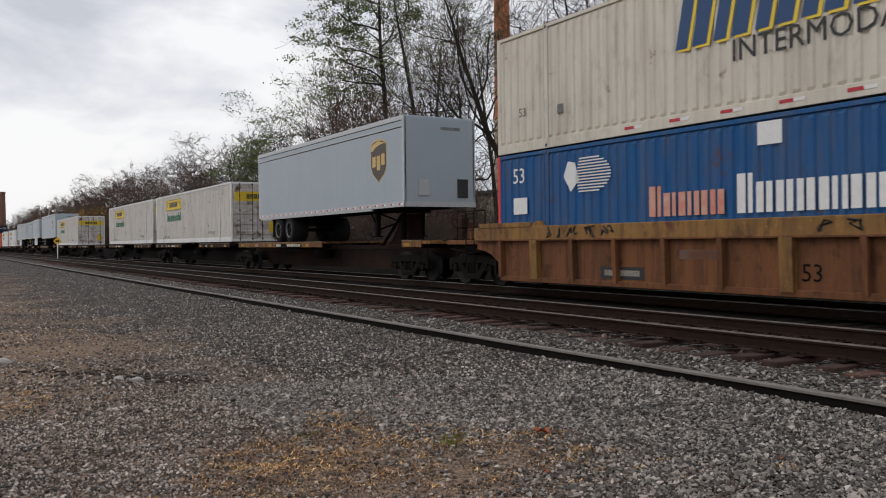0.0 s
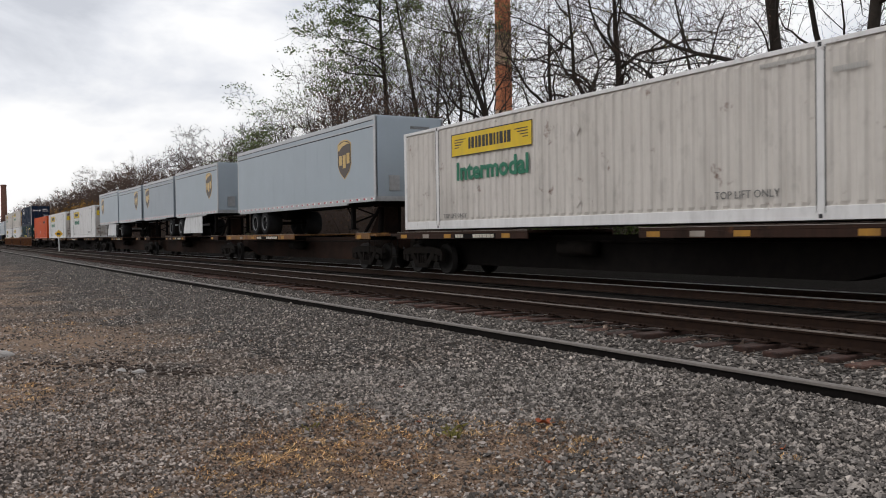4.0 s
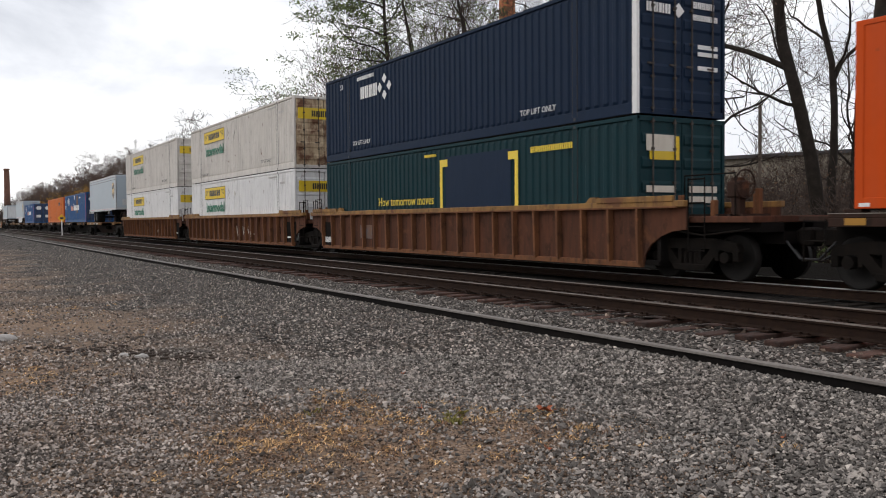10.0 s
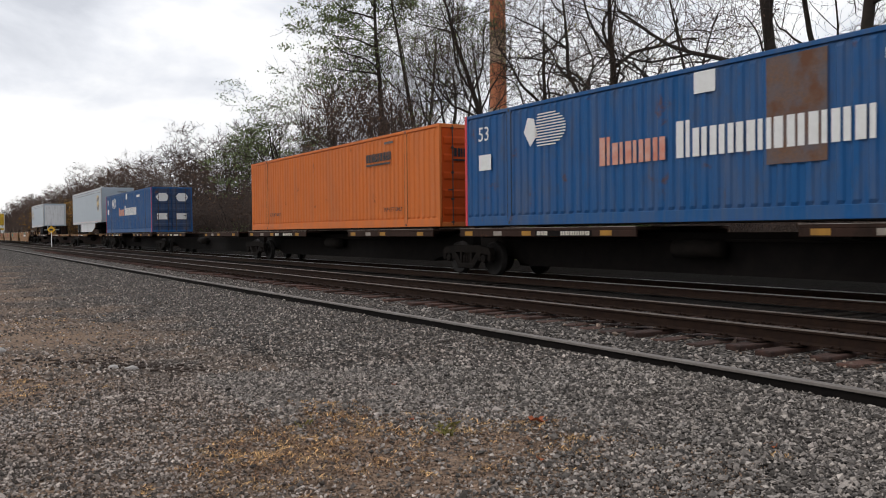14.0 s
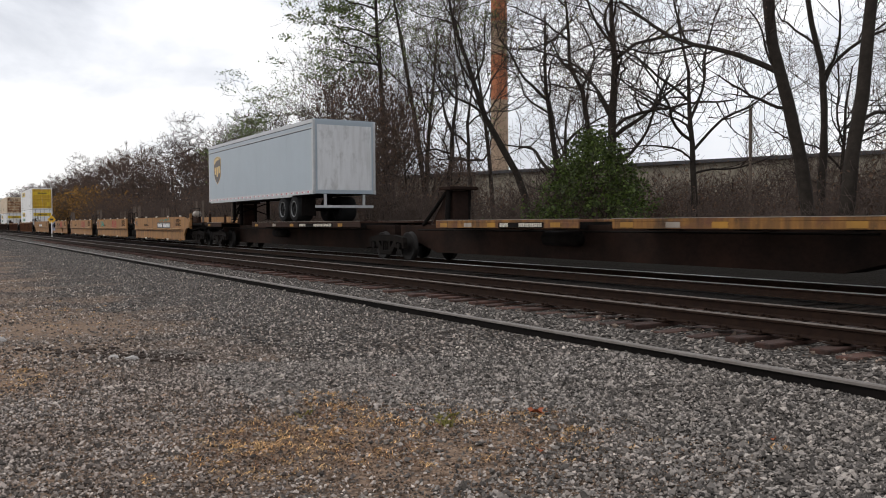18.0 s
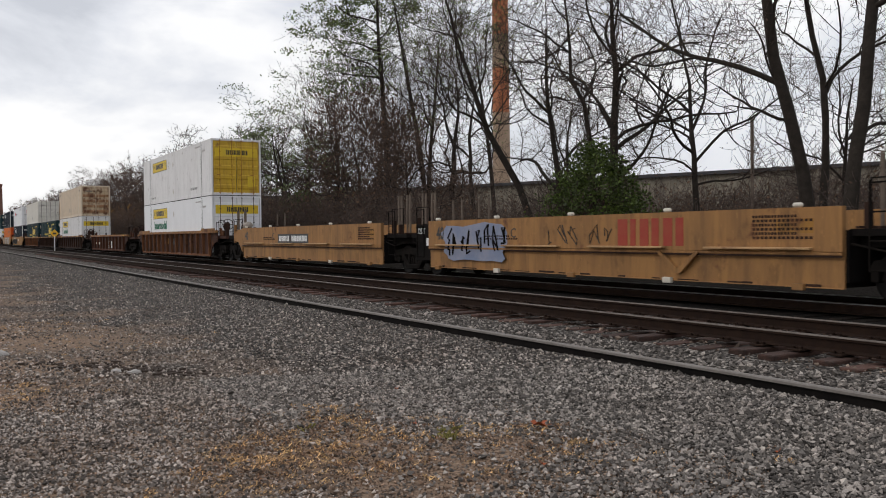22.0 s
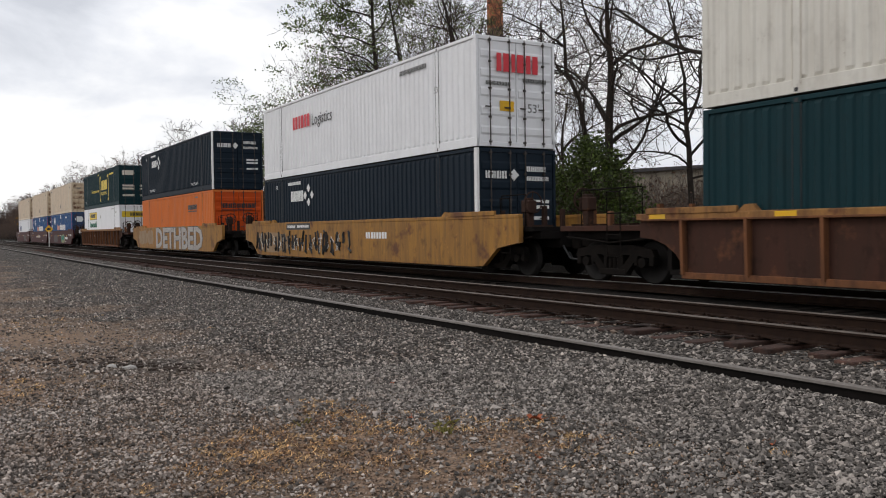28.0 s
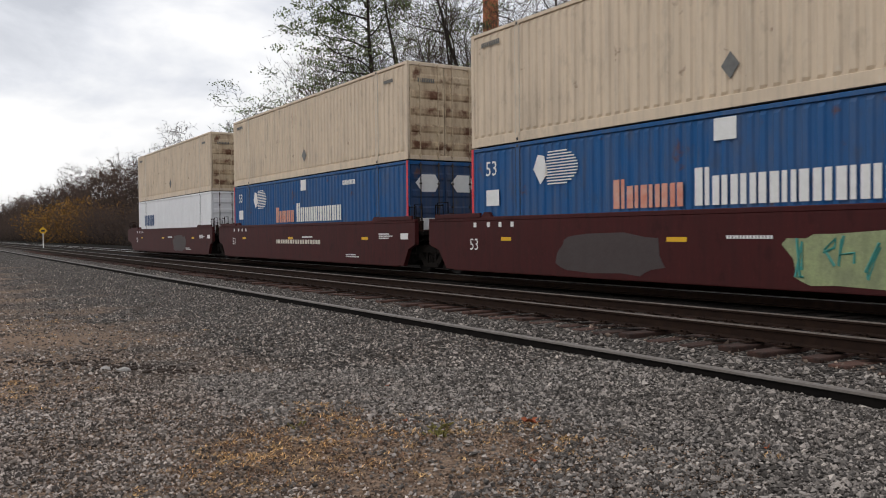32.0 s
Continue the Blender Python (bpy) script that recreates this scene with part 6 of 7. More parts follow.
for k, ob in enumerate(mar):
    q0, q1 = ((-712.9, -695.4), (-732.4, -715.2), (-752.4, -735.0))[k]
    lettering("53", ob, on(ob, q0 + 1.2), 0.72, 0.42, MARKWHITE, y=YF)
    for dx, w in ((2.6, 0.4), (8.0, 0.5), (14.4, 0.45)):
        plate(ob, "yellow_marker", on(ob, q0 + dx), on(ob, q0 + dx + w), 0.96, 1.05, SAFETY, y=YF)
    stencil(ob, q0 + 9.4, 1.02, 0.06, 1, 1.3, MARKWHITE, YF)
    stencil(ob, q1 - 1.6, 1.12, 0.04, 3, 0.9, MARKWHITE, YF)
    stencil(ob, q0 + 13.2, 0.45, 0.04, 2, 1.0, MARKWHITE, YF)
    for dx in (1.4, 2.0, 2.5, 3.0):
        plate(ob, "stencil_line", on(ob, q0 + dx), on(ob, q0 + dx + 0.12), 1.30, 1.42, MARKWHITE, y=-1.46)
    plate(ob, "data_panel", on(ob, q1 - 0.2), on(ob, q1 + 0.25), 0.98, 1.16, MARKWHITE, y=YF)
blob(mar[0], -708.3, -704.9, 0.22, 1.18, PATCH, YF, 61, "grey primer patch")
blob(mar[0], -702.4, -699.6, 0.22, 1.17, GRAFGREEN, YF, 62, "pale green sprayed figure")
scrawl(mar[0], -702.2, -699.8, 0.35, 1.1, GRAFTEAL, YF - 0.005, 63, 6, 0.025)
bars(mar[0], 5, on(mar[0], -699.4), on(mar[0], -697.6), 0.66, 0.88, MARKWHITE, y=YF, seed=66, name="serial_mark")
bars(mar[1], 9, on(mar[1], -725.7), on(mar[1], -721.3), 0.80, 0.95, CREAM, y=YF, seed=67)
blob(mar[2], -742.0, -739.0, 0.22, 1.17, PATCH, YF, 64, "grey primer patch")

# --- the loads
pacer_livery(container(mid(-17.75), FC, "blue corrugated container with white lettering in a well wagon", BLUE, BLUE, BLUEDARK))
swift_livery(container(mid(-17.75), UC, "cream corrugated container with large blue lettering, stacked on top", CREAM, CREAM, CREAM))
trailer(mid(-36.3, 13.5), 13.5, "pale grey road trailer with brown shield emblem", 1, emblem_x=11.8)
for left, faded in ((-56.55, False), (-73.85, False), (-108.3, False), (-183.5, True), (-203.95, True)):
    jb_livery(container(mid(left), DECK, "white corrugated container with yellow name panel on a spine wagon", DULLWHITE if not faded else WHITE, WHITE, DOORWORN, ribs=True), faded=faded)
trailer(mid(-124.9, 14.6), 14.6, "pale grey road trailer with brown shield emblem", 1, emblem_x=12.2)
trailer(mid(-137.1, 8.8), 8.8, "short grey trailer with white side skirt and shield emblem", 1, 2.38, 4.95, 1, emblem_x=7.2, skirt=(1.6, 5.6), wheel_in=0.9)
trailer(mid(-146.25, 8.6), 8.6, "short grey trailer with shield emblem, doors to the front", -1, 2.40, 4.84, 1, emblem_x=1.27, mat=GREYTRAILER2, wheel_in=0.9, dark_end=True)
trailer(mid(-155.5, 8.5), 8.5, "short grey trailer with shield emblem", 1, 2.40, 4.84, 1, emblem_x=6.72, wheel_in=0.9, dark_end=True)
trailer(mid(-164.6, 8.7), 8.7, "short grey trailer with white side skirt and shield emblem", -1, 2.38, 4.95, 1, emblem_x=1.64, skirt=(3.72, 7.4), wheel_in=0.9, dark_end=True)
c = container(mid(-222.45), DECK, "bright orange container on a spine wagon", ORANGE, ORANGE, ORANGE, MARKWHITE, ribs=False)
schneider_livery(c)
for zz in (0.85, 2.12):
    placard(c, -CL / 2 + 8.0, zz, 0.16, DULLWHITE)
    for yy in (-0.95,):
        part("placard_holder", Shape().prism([(yy - 0.16, zz), (yy, zz - 0.22), (yy + 0.16, zz), (yy, zz + 0.22)], "x", CL / 2, CL / 2 + 0.012), DULLWHITE, c)
for k in range(26):
    plate(c, "reflector", -8.0 + k * 0.62, -7.82 + k * 0.62, 0.03, 0.09, MARKWHITE, y=-CW)
c = container(mid(-243.4), FC, "dark green container with yellow slogan in a well wagon", TEAL, TEAL, TEAL)
csx_livery(c, True)
plate(c, "door_notice", -0.95, -0.1, 2.0, 2.5, YELLOW, end=CL / 2)
umax_livery(container(mid(-243.4), UC, "navy corrugated container with white diamonds, stacked on top", NAVY, NAVY, NAVY))
for left in (-262.85, -282.4):
    jb_livery(container(mid(left), FC, "white corrugated container with yellow name panel in a well wagon", WHITE, WHITE, WHITE))
    jb_livery(container(mid(left), UC, "weathered white container with yellow name panel, stacked on top", DULLWHITE, DULLWHITE, BEIGERUST if left > -265 else DULLWHITE))
trailer(mid(-300.7, 13.7), 13.7, "pale grey road trailer with brown shield emblem", 1, emblem_x=12.58)
pacer_livery(container(mid(-319.7), DECK, "blue corrugated container with white lettering and a rusted patch", BLUE, BLUE, BLUEDARK), rusty=True)
schneider_livery(container(mid(-337.2), DECK, "faded orange corrugated container on a spine wagon", ORANGEPALE, ORANGEPALE, ORANGE), 11.5, 2.1)
pacer_livery(container(mid(-373.1), DECK, "blue corrugated container with white lettering on a spine wagon", BLUE, BLUE, BLUEDARK))
trailer(mid(-391.6), CL, "long pale grey road trailer with white side skirt", 1, base=2.20, emblem_x=14.55, skirt=(4.95, 12.7), wheel_in=3.2)
trailer(mid(-430.6, 13.7), 13.7, "pale grey road trailer with roll-up rear door", -1, emblem_x=1.5, roll_door=True, wheel_in=2.1)
c = container(mid(-533.7), FC, "bright white container with yellow name panel in a well wagon", BRIGHTWHITE, BRIGHTWHITE, BRIGHTWHITE, ribs=False)
jb_livery(c)
c = container(mid(-533.7), UC, "white container with yellow doors, stacked on top", WHITE, WHITE, YELLOWDOOR, DECKMARK, ribs=False)
jb_livery(c, words=False)
c = container(mid(-577.8), FC, "white corrugated container with yellow name panel in a well wagon", WHITE, WHITE, WHITE)
jb_livery(c)


def beige(left, label, mat, door):
    c = container(mid(left), UC, label, mat, mat, door, door_bars=DOORBAR if door == PALECREAM else door, rib_mat=RUSTRIB if door == BEIGERUST else (BEIGERUST if door == BEIGEWORN else None))
    placard(c, 0.2, 0.75, 0.20, MARKGREY)
    bars(c, 5, -7.6, -6.8, 2.5, 2.62, MARKGREY, y=-CW, seed=91, name="serial_mark")
    bars(c, 6, 6.6, 7.2, 2.4, 2.5, MARKGREY, y=-CW, seed=92, name="serial_mark")
    bars(c, 4, -0.95, -0.35, 2.30, 2.42, MARKGREY, end=CL / 2, seed=93, name="serial_mark")
    return c


beige(-577.8, "beige corrugated container with rusty doors, stacked on top", BEIGE, BEIGERUST)
csx_livery(container(mid(-597.2), FC, "dark green container with yellow emblem in a well wagon", TEAL, TEAL, TEAL))
csx_livery(container(mid(-616.4), FC, "dark green container with yellow emblem in a well wagon", TEAL, TEAL, TEAL))
beige(-616.4, "cream corrugated container, stacked on top", PALECREAM, PALECREAM)
umax_livery(container(mid(-640.05), FC, "navy corrugated container with white diamonds in a well wagon", NAVYDARK, NAVYDARK, NAVYDARK))
xpo_livery(container(mid(-640.05), UC, "bright white container with red lettering, stacked on top", BRIGHTWHITE, BRIGHTWHITE, BRIGHTWHITE))
schneider_livery(container(mid(-663.8), FC, "faded orange corrugated container in a well wagon", ORANGEPALE, ORANGEPALE, ORANGE), 11.4, 2.0)
umax_livery(container(mid(-663.8), UC, "navy corrugated container with white diamonds, stacked on top", NAVYDARK, NAVYDARK, NAVYDARK))
jb_livery(container(mid(-687.8), FC, "bright white container with yellow name panel in a well wagon", BRIGHTWHITE, BRIGHTWHITE, BRIGHTWHITE, ribs=False))
csx_livery(container(mid(-687.8), UC, "dark green container with yellow emblem, stacked on top", TEAL, TEAL, TEAL))
for left in (-711.8, -731.35):
    pacer_livery(container(mid(left), FC, "blue corrugated container with white lettering in a well wagon", BLUE, BLUE, BLUEDARK))
    beige(left, "beige corrugated container with rusty doors, stacked on top", BEIGE, BEIGEWORN)
c = container(mid(-751.15), FC, "plain white container with dark lettering in a well wagon", BRIGHTWHITE, BRIGHTWHITE, BRIGHTWHITE)
bars(c, 3, -CL / 2 + 1.6, -CL / 2 + 4.2, 1.35, 2.0, MARKBLUE, y=-CW, seed=95)
beige(-751.15, "beige corrugated container with rusty doors, stacked on top", BEIGE, BEIGEWORN)


# ---------------------------------------------------------------- trees
def crook(way, z):
    """Where a crooked trunk stands at the height z: way lists heights and sideways offsets."""
    z0, d0 = 0.0, 0.0
    for z1, d1 in way:
        if z <= z1:
            break
        z0, d0 = z1, d1
    k = max(0.0, (z - z0) / (z1 - z0)) if z1 > z0 else 0.0
    d = lerp(d0, d1, k if z > z1 else k * k * (3 - 2 * k) * 0.5 + k * 0.5)
    return Vector((0.52 * d, 0.85 * d, z))


def grow(rnd, wood, twigs, tips, p, d, length, r, level, top_level, habit, fine=0.0075, way=None):
    """One branch and its side branches. habit: spread, up, curl, clear, reach, density."""
    spread, up, curl, clear, reach, dense = habit
    n = 10 if level == 0 else (8 if level == 1 else (6 if level < top_level else 4))
    pts, rad = [p.copy()], [r]
    q, dd = p.copy(), d.copy()
    bend = Vector((rnd.gauss(0, 1), rnd.gauss(0, 1), rnd.gauss(0, 1))).normalized()
    calm = 1.0 if level < 2 else (0.75 if level == 2 else 0.42)
    amount = (0.06 if level == 0 else 0.42 * curl * calm) / n
    for i in range(n):
        if level and i == n // 2:
            bend = (bend * -0.7 + Vector((rnd.gauss(0, 1), rnd.gauss(0, 1), rnd.gauss(0, 1)))).normalized()
        dd = dd + bend.cross(dd) * amount * 3 + Vector((rnd.gauss(0, 1), rnd.gauss(0, 1), rnd.gauss(0, 1))) * (0.022 if level == 0 else 0.11 * curl * calm)
        dd.z += up * (0.07 if level else 0.0)
        dd.normalize()
        q = q + dd * (length / n)
        if level == 0 and way:
            q = p + crook(way, length * (i + 1) / n) + Vector((rnd.gauss(0, 0.03), rnd.gauss(0, 0.03), 0))
        pts.append(q.copy())
        rad.append(r * lerp(1.0, 0.40 if level else 0.22, ((i + 1) / n) ** (1.0 if level else 1.3)))
    if r > 0.02:
        wood.tube(pts, rad, 8 if level == 0 else (5 if r > 0.05 else 4))
    else:
        twigs.tube(pts, [max(a, fine) for a in rad], 3)
    if level >= top_level:
        tips.append((pts[-1], pts[-3]))
        return
    kids = max(2, round({0: rnd.randint(9, 12), 1: rnd.randint(6, 8), 2: rnd.randint(4, 6)}.get(level, 3) * dense))
    turn = rnd.uniform(0, 6.283)
    for k in range(kids):
        t = lerp(clear if level == 0 else 0.18, 1.0, (k + rnd.random()) / kids) if k else 1.0
        i = min(n - 1, int(t * n))
        base = pts[i].lerp(pts[i + 1], min(1.0, t * n - i))
        ax = (pts[i + 1] - pts[i]).normalized()
        turn += 2.4 + rnd.gauss(0, 0.5)
        side = ax.orthogonal()
        side.rotate(Matrix.Rotation(turn, 3, ax))
        s = spread * rnd.uniform(0.65, 1.25)
        nd = (ax * rnd.uniform(0.5, 0.95) + side * s + Vector((0, 0, 0.18 * up))).normalized()
        grow(rnd, wood, twigs, tips, base, nd, length * rnd.uniform(0.40, 0.62) * (reach * (1.15 - 0.4 * t) if level == 0 else 1.0),
             max(0.0045, rad[i] * (rnd.uniform(0.36, 0.55) if level == 0 else rnd.uniform(0.48, 0.72))), level + 1, top_level, habit, fine)


def leaf_cloud(rnd, spots, per, size, wide, flat=0.45):
    """Clumps of small pointed leaves, flattened into layers."""
    sh = Shape()
    v, f = sh.v, sh.f
    for c0 in spots:
        for k in range(per):
            c = c0 + Vector((rnd.gauss(0, wide), rnd.gauss(0, wide), rnd.gauss(0, wide * flat)))
            s = size * rnd.uniform(0.6, 1.35)
            x = Vector((rnd.gauss(0, 1), rnd.gauss(0, 1), rnd.gauss(0, 0.7))).normalized()
            y = x.orthogonal()
            y.rotate(Matrix.Rotation(rnd.uniform(0, 6.28), 3, x))
            m = len(v)
            v += [tuple(c - x * s), tuple(c + y * s * 0.55), tuple(c + x * s), tuple(c - y * s * 0.55)]
            f.append((m, m + 1, m + 2, m + 3))
    return sh


def tree(x, y, height, label, seed, r=0.2, lean=(0, 0), habit=(0.8, 0.6, 1.0, 0.35, 1, 1), levels=4, bole=0.62, leaves=None, share=0.3, per=12, leaf_size=0.07, wide=0.26, low=0.0, side_stems=(), fine=0.0075, twig=None, way=None, limbs=(), flat=0.45):
    """share: part of the twig ends that still carry a clump of leaves; low: none under this height."""
    rnd = random.Random(seed)
    ob = tagged(new("tree"), label, "tree", "trees along the line")
    ob.matrix_basis = pose(x, y, ground_height(x, y) - 0.05)
    wood, twigs, tips = smooth(Shape()), Shape(), []
    grow(rnd, wood, twigs, tips, Vector((0, 0, 0)), Vector((lean[0], lean[1], 1)).normalized(), height * bole, r, 0, levels, habit, fine, way)
    for z, side, reach, rise, rr in limbs:
        base = crook(way, z) if way else Vector((lean[0] * z, lean[1] * z, z))
        grow(rnd, wood, twigs, tips, base, Vector((0.52 * side, 0.85 * side + rnd.uniform(-0.3, 0.3), rise)).normalized(), reach, rr, 1, levels, habit, fine)
    for lx, ly, k, rr in side_stems:
        grow(rnd, wood, twigs, tips, Vector((0.1 * lx, 0, 0)), Vector((lx, ly, 1)).normalized(), height * bole * k, rr, 0, levels, habit, fine)
    part("trunk", wood, BARK, ob, recalc=False)
    part("crown", twigs, twig or TWIG, ob, "fine bare twigs", recalc=False)
    if leaves:
        spots = [a for a, b in tips if a.z > low and rnd.random() < share]
        part("leaves", leaf_cloud(rnd, spots, per, leaf_size, wide, flat), leaves, ob, recalc=False)
    return ob


def place(ob, x, y, turn, k=1.0):
    c = copy_thing(ob, pose(x, y, ground_height(x, y) - 0.05, 0, 0, turn))
    c.scale = (k, k, k)
    return c


BARE = "bare grey-brown tree with fine twigs"
SPARSE = "tall tree with sparse late green leaves"
LEANING = "tall bare tree with a leaning dark trunk"
OPEN = (0.85, 0.45, 1.5, 0.32, 0.9, 0.82)
WILD = (1.0, 0.35, 1.9, 0.24, 0.85, 0.86)
TALL = (0.62, 0.7, 1.1, 0.35, 0.7, 0.9)
# the three near trunks
tree(-15.35, 21.5, 21, LEANING, 11, 0.205, (-0.20, 0), (0.85, 0.5, 1.1, 0.24, 0.55, 0.85), 4, 0.80, LEAFBROWN, 0.15, 3, 0.035, 0.3, way=((1.8, 0.0), (8.0, -1.25), (16.8, -2.4)), limbs=((4.9, -1, 2.2, 0.15, 0.05), (6.0, -1, 2.0, 0.55, 0.042)))
tree(-16.7, 24.0, 18, BARE, 12, 0.14, (-0.08, 0), (0.75, 0.6, 1.0, 0.36, 0.8, 0.9), 4, 0.72, way=((2.2, 0.0), (4.9, 0.05), (6.0, 0.1), (8.5, -0.5), (13, -0.8)), limbs=((6.0, 1, 3.6, 1.8, 0.07),))
tree(-13.55, 20.5, 21, LEANING, 13, 0.205, (0.10, 0), (0.8, 0.5, 1.1, 0.34, 0.55, 0.85), 4, 0.80, LEAFBROWN, 0.15, 3, 0.035, 0.3, way=((1.7, 0.0), (7.0, 0.62), (16.8, 1.5)), limbs=((4.2, 1, 2.8, 0.7, 0.06),))
# open crowns above the ivy
VASE = (0.85, 0.55, 1.2, 0.28, 0.9, 1.0)
t_h = tree(-21.9, 24.0, 13.5, "bare tree with a wide vase of fine branches", 14, 0.135, (0, 0), VASE, 4, 0.66, LEAFBROWN, 0.10, 3, 0.03, 0.25, fine=0.0072, way=((2.6, 0.0), (6.9, -0.15), (9.0, -0.6)), limbs=((4.2, 1, 4.2, 0.75, 0.06), (4.6, -1, 4.4, 0.8, 0.065), (5.4, 1, 4.6, 1.2, 0.06), (6.0, -1, 4.4, 1.3, 0.06), (3.4, 1, 3.2, 0.3, 0.045)))
t_g = tree(-24.7, 22.6, 16.5, "tree with a thick dark trunk and a few yellow-green leaves", 15, 0.225, (0, 0), OPEN, 4, 0.70, LEAFYELLOW, 0.20, 12, 0.042, 0.3, 7.5, fine=0.0075, way=((3.9, 0.0), (8.3, 0.08), (10.4, -0.05)),
           limbs=((3.6, 1, 4.6, 0.55, 0.085), (4.9, 1, 4.8, 0.75, 0.095), (7.9, 1, 4.0, 1.1, 0.08), (5.6, -1, 2.6, 0.8, 0.06), (8.6, -1, 3.4, 1.3, 0.07)))
t_e = tree(-26.4, 23.0, 14, "bare tree with a crooked dark trunk", 26, 0.15, (0, 0), (0.9, 0.5, 1.5, 0.42, 0.7, 0.85), 4, 0.82, LEAFBROWN, 0.12, 4, 0.03, 0.3, fine=0.0075, way=((4.1, 0.0), (7.0, -0.35), (8.0, -0.85), (9.4, -0.9), (11.5, -1.1)), limbs=((7.1, 1, 3.2, 1.2, 0.06), (9.0, -1, 3.0, 0.8, 0.05)))
tree(-29.2, 23.5, 14, "bare tree with a straight trunk and drooping side limbs", 36, 0.17, (0, 0), (1.0, 0.35, 1.5, 0.36, 0.65, 0.9), 4, 0.76, LEAFYELLOW, 0.08, 6, 0.035, 0.25, 6.0, fine=0.0075, way=((3.8, 0.0), (7.6, -0.5), (11, -0.5)), limbs=((7.0, -1, 3.4, 0.75, 0.075), (7.6, 1, 2.4, 0.3, 0.05), (3.2, -1, 4.4, 1.5, 0.10)))
tree(-30.65, 23.0, 16.0, "bare tree with a long leaning trunk", 17, 0.185, (0, 0), (0.7, 0.6, 1.2, 0.34, 0.6, 0.85), 4, 0.80, LEAFGREEN, 0.16, 8, 0.045, 0.28, 8.0, fine=0.0075, way=((2.6, 0.0), (7.4, -2.2), (10.9, -3.3), (13, -3.9)), limbs=((6.4, -1, 3.4, 0.9, 0.07), (8.0, 1, 3.0, 1.4, 0.055)))
tree(-36.8, 24.0, 14.0, BARE, 37, 0.15, (0, 0), OPEN, 4, 0.68, LEAFGREEN, 0.12, 8, 0.05, 0.3, 6.0, fine=0.0085, way=((3.0, 0.0), (6.4, -0.2), (10, 0.3)))
t_d = tree(-39.6, 24.4, 15.5, "dark bare tree with a broad crown", 16, 0.20, (0, 0), WILD, 4, 0.66, LEAFGREEN, 0.14, 9, 0.055, 0.3, 6.0, fine=0.0085, way=((3.5, 0.0), (9.5, 0.45), (11, 0.2)), limbs=((5.0, 1, 4.2, 0.3, 0.08), (6.4, -1, 4.6, 0.8, 0.08)))
# tall trees that keep their leaves
LAYERS = (1.05, 0.22, 0.9, 0.50, 0.42, 0.85)
t_a = tree(-52.2, 27.0, 25.5, SPARSE, 19, 0.25, (0, 0), LAYERS, 4, 0.80, LEAFGREEN, 0.36, 36, 0.082, 0.34, 9.0, fine=0.009, flat=0.32, way=((6.0, 0.0), (17.9, -0.6), (21, -0.6)),
           limbs=((12.4, -1, 3.0, 0.35, 0.08), (14.2, -1, 3.4, 0.5, 0.08), (16.2, -1, 3.2, 0.45, 0.075), (18.0, -1, 3.0, 0.4, 0.07)))
t_j = tree(-49.0, 28.5, 24, SPARSE, 20, 0.20, (0, 0), (0.85, 0.4, 1.1, 0.36, 0.6, 0.85), 4, 0.76, LEAFGREEN, 0.13, 20, 0.066, 0.34, 9.0, fine=0.009, flat=0.35)
t_i = tree(-46.0, 26.6, 20, SPARSE, 29, 0.17, (0.03, 0), TALL, 4, 0.70, LEAFGREEN, 0.15, 18, 0.062, 0.32, 8.0, fine=0.009, flat=0.35)
t_b = tree(-57.9, 26.0, 17.0, "bare tree with a fan of fine upright twigs", 21, 0.15, (0, 0), (0.42, 0.75, 0.8, 0.40, 0.75, 0.95), 4, 0.68, fine=0.0085, way=((6.0, -0.1), (11.5, -0.4)), limbs=((6.5, -1, 5.6, 1.5, 0.07), (8.0, -1, 5.0, 1.7, 0.06), (8.6, 1, 4.4, 1.8, 0.06)))
t_c = tree(-67.8, 26.0, 14.2, "spreading tree with leaning limbs and green leaf clumps", 28, 0.19, (0, 0), (0.9, 0.4, 1.3, 0.32, 0.75, 0.75), 4, 0.72, LEAFGREEN, 0.34, 34, 0.075, 0.40, 4.5, ((-0.30, -0.45, 0.85, 0.13),), fine=0.013, flat=0.32, way=((3.0, -0.4), (10.2, -1.6)), limbs=((3.5, 1, 6.0, 1.3, 0.10), (6.5, -1, 4.4, 0.7, 0.08), (5.5, 1, 4.0, 0.6, 0.07)))
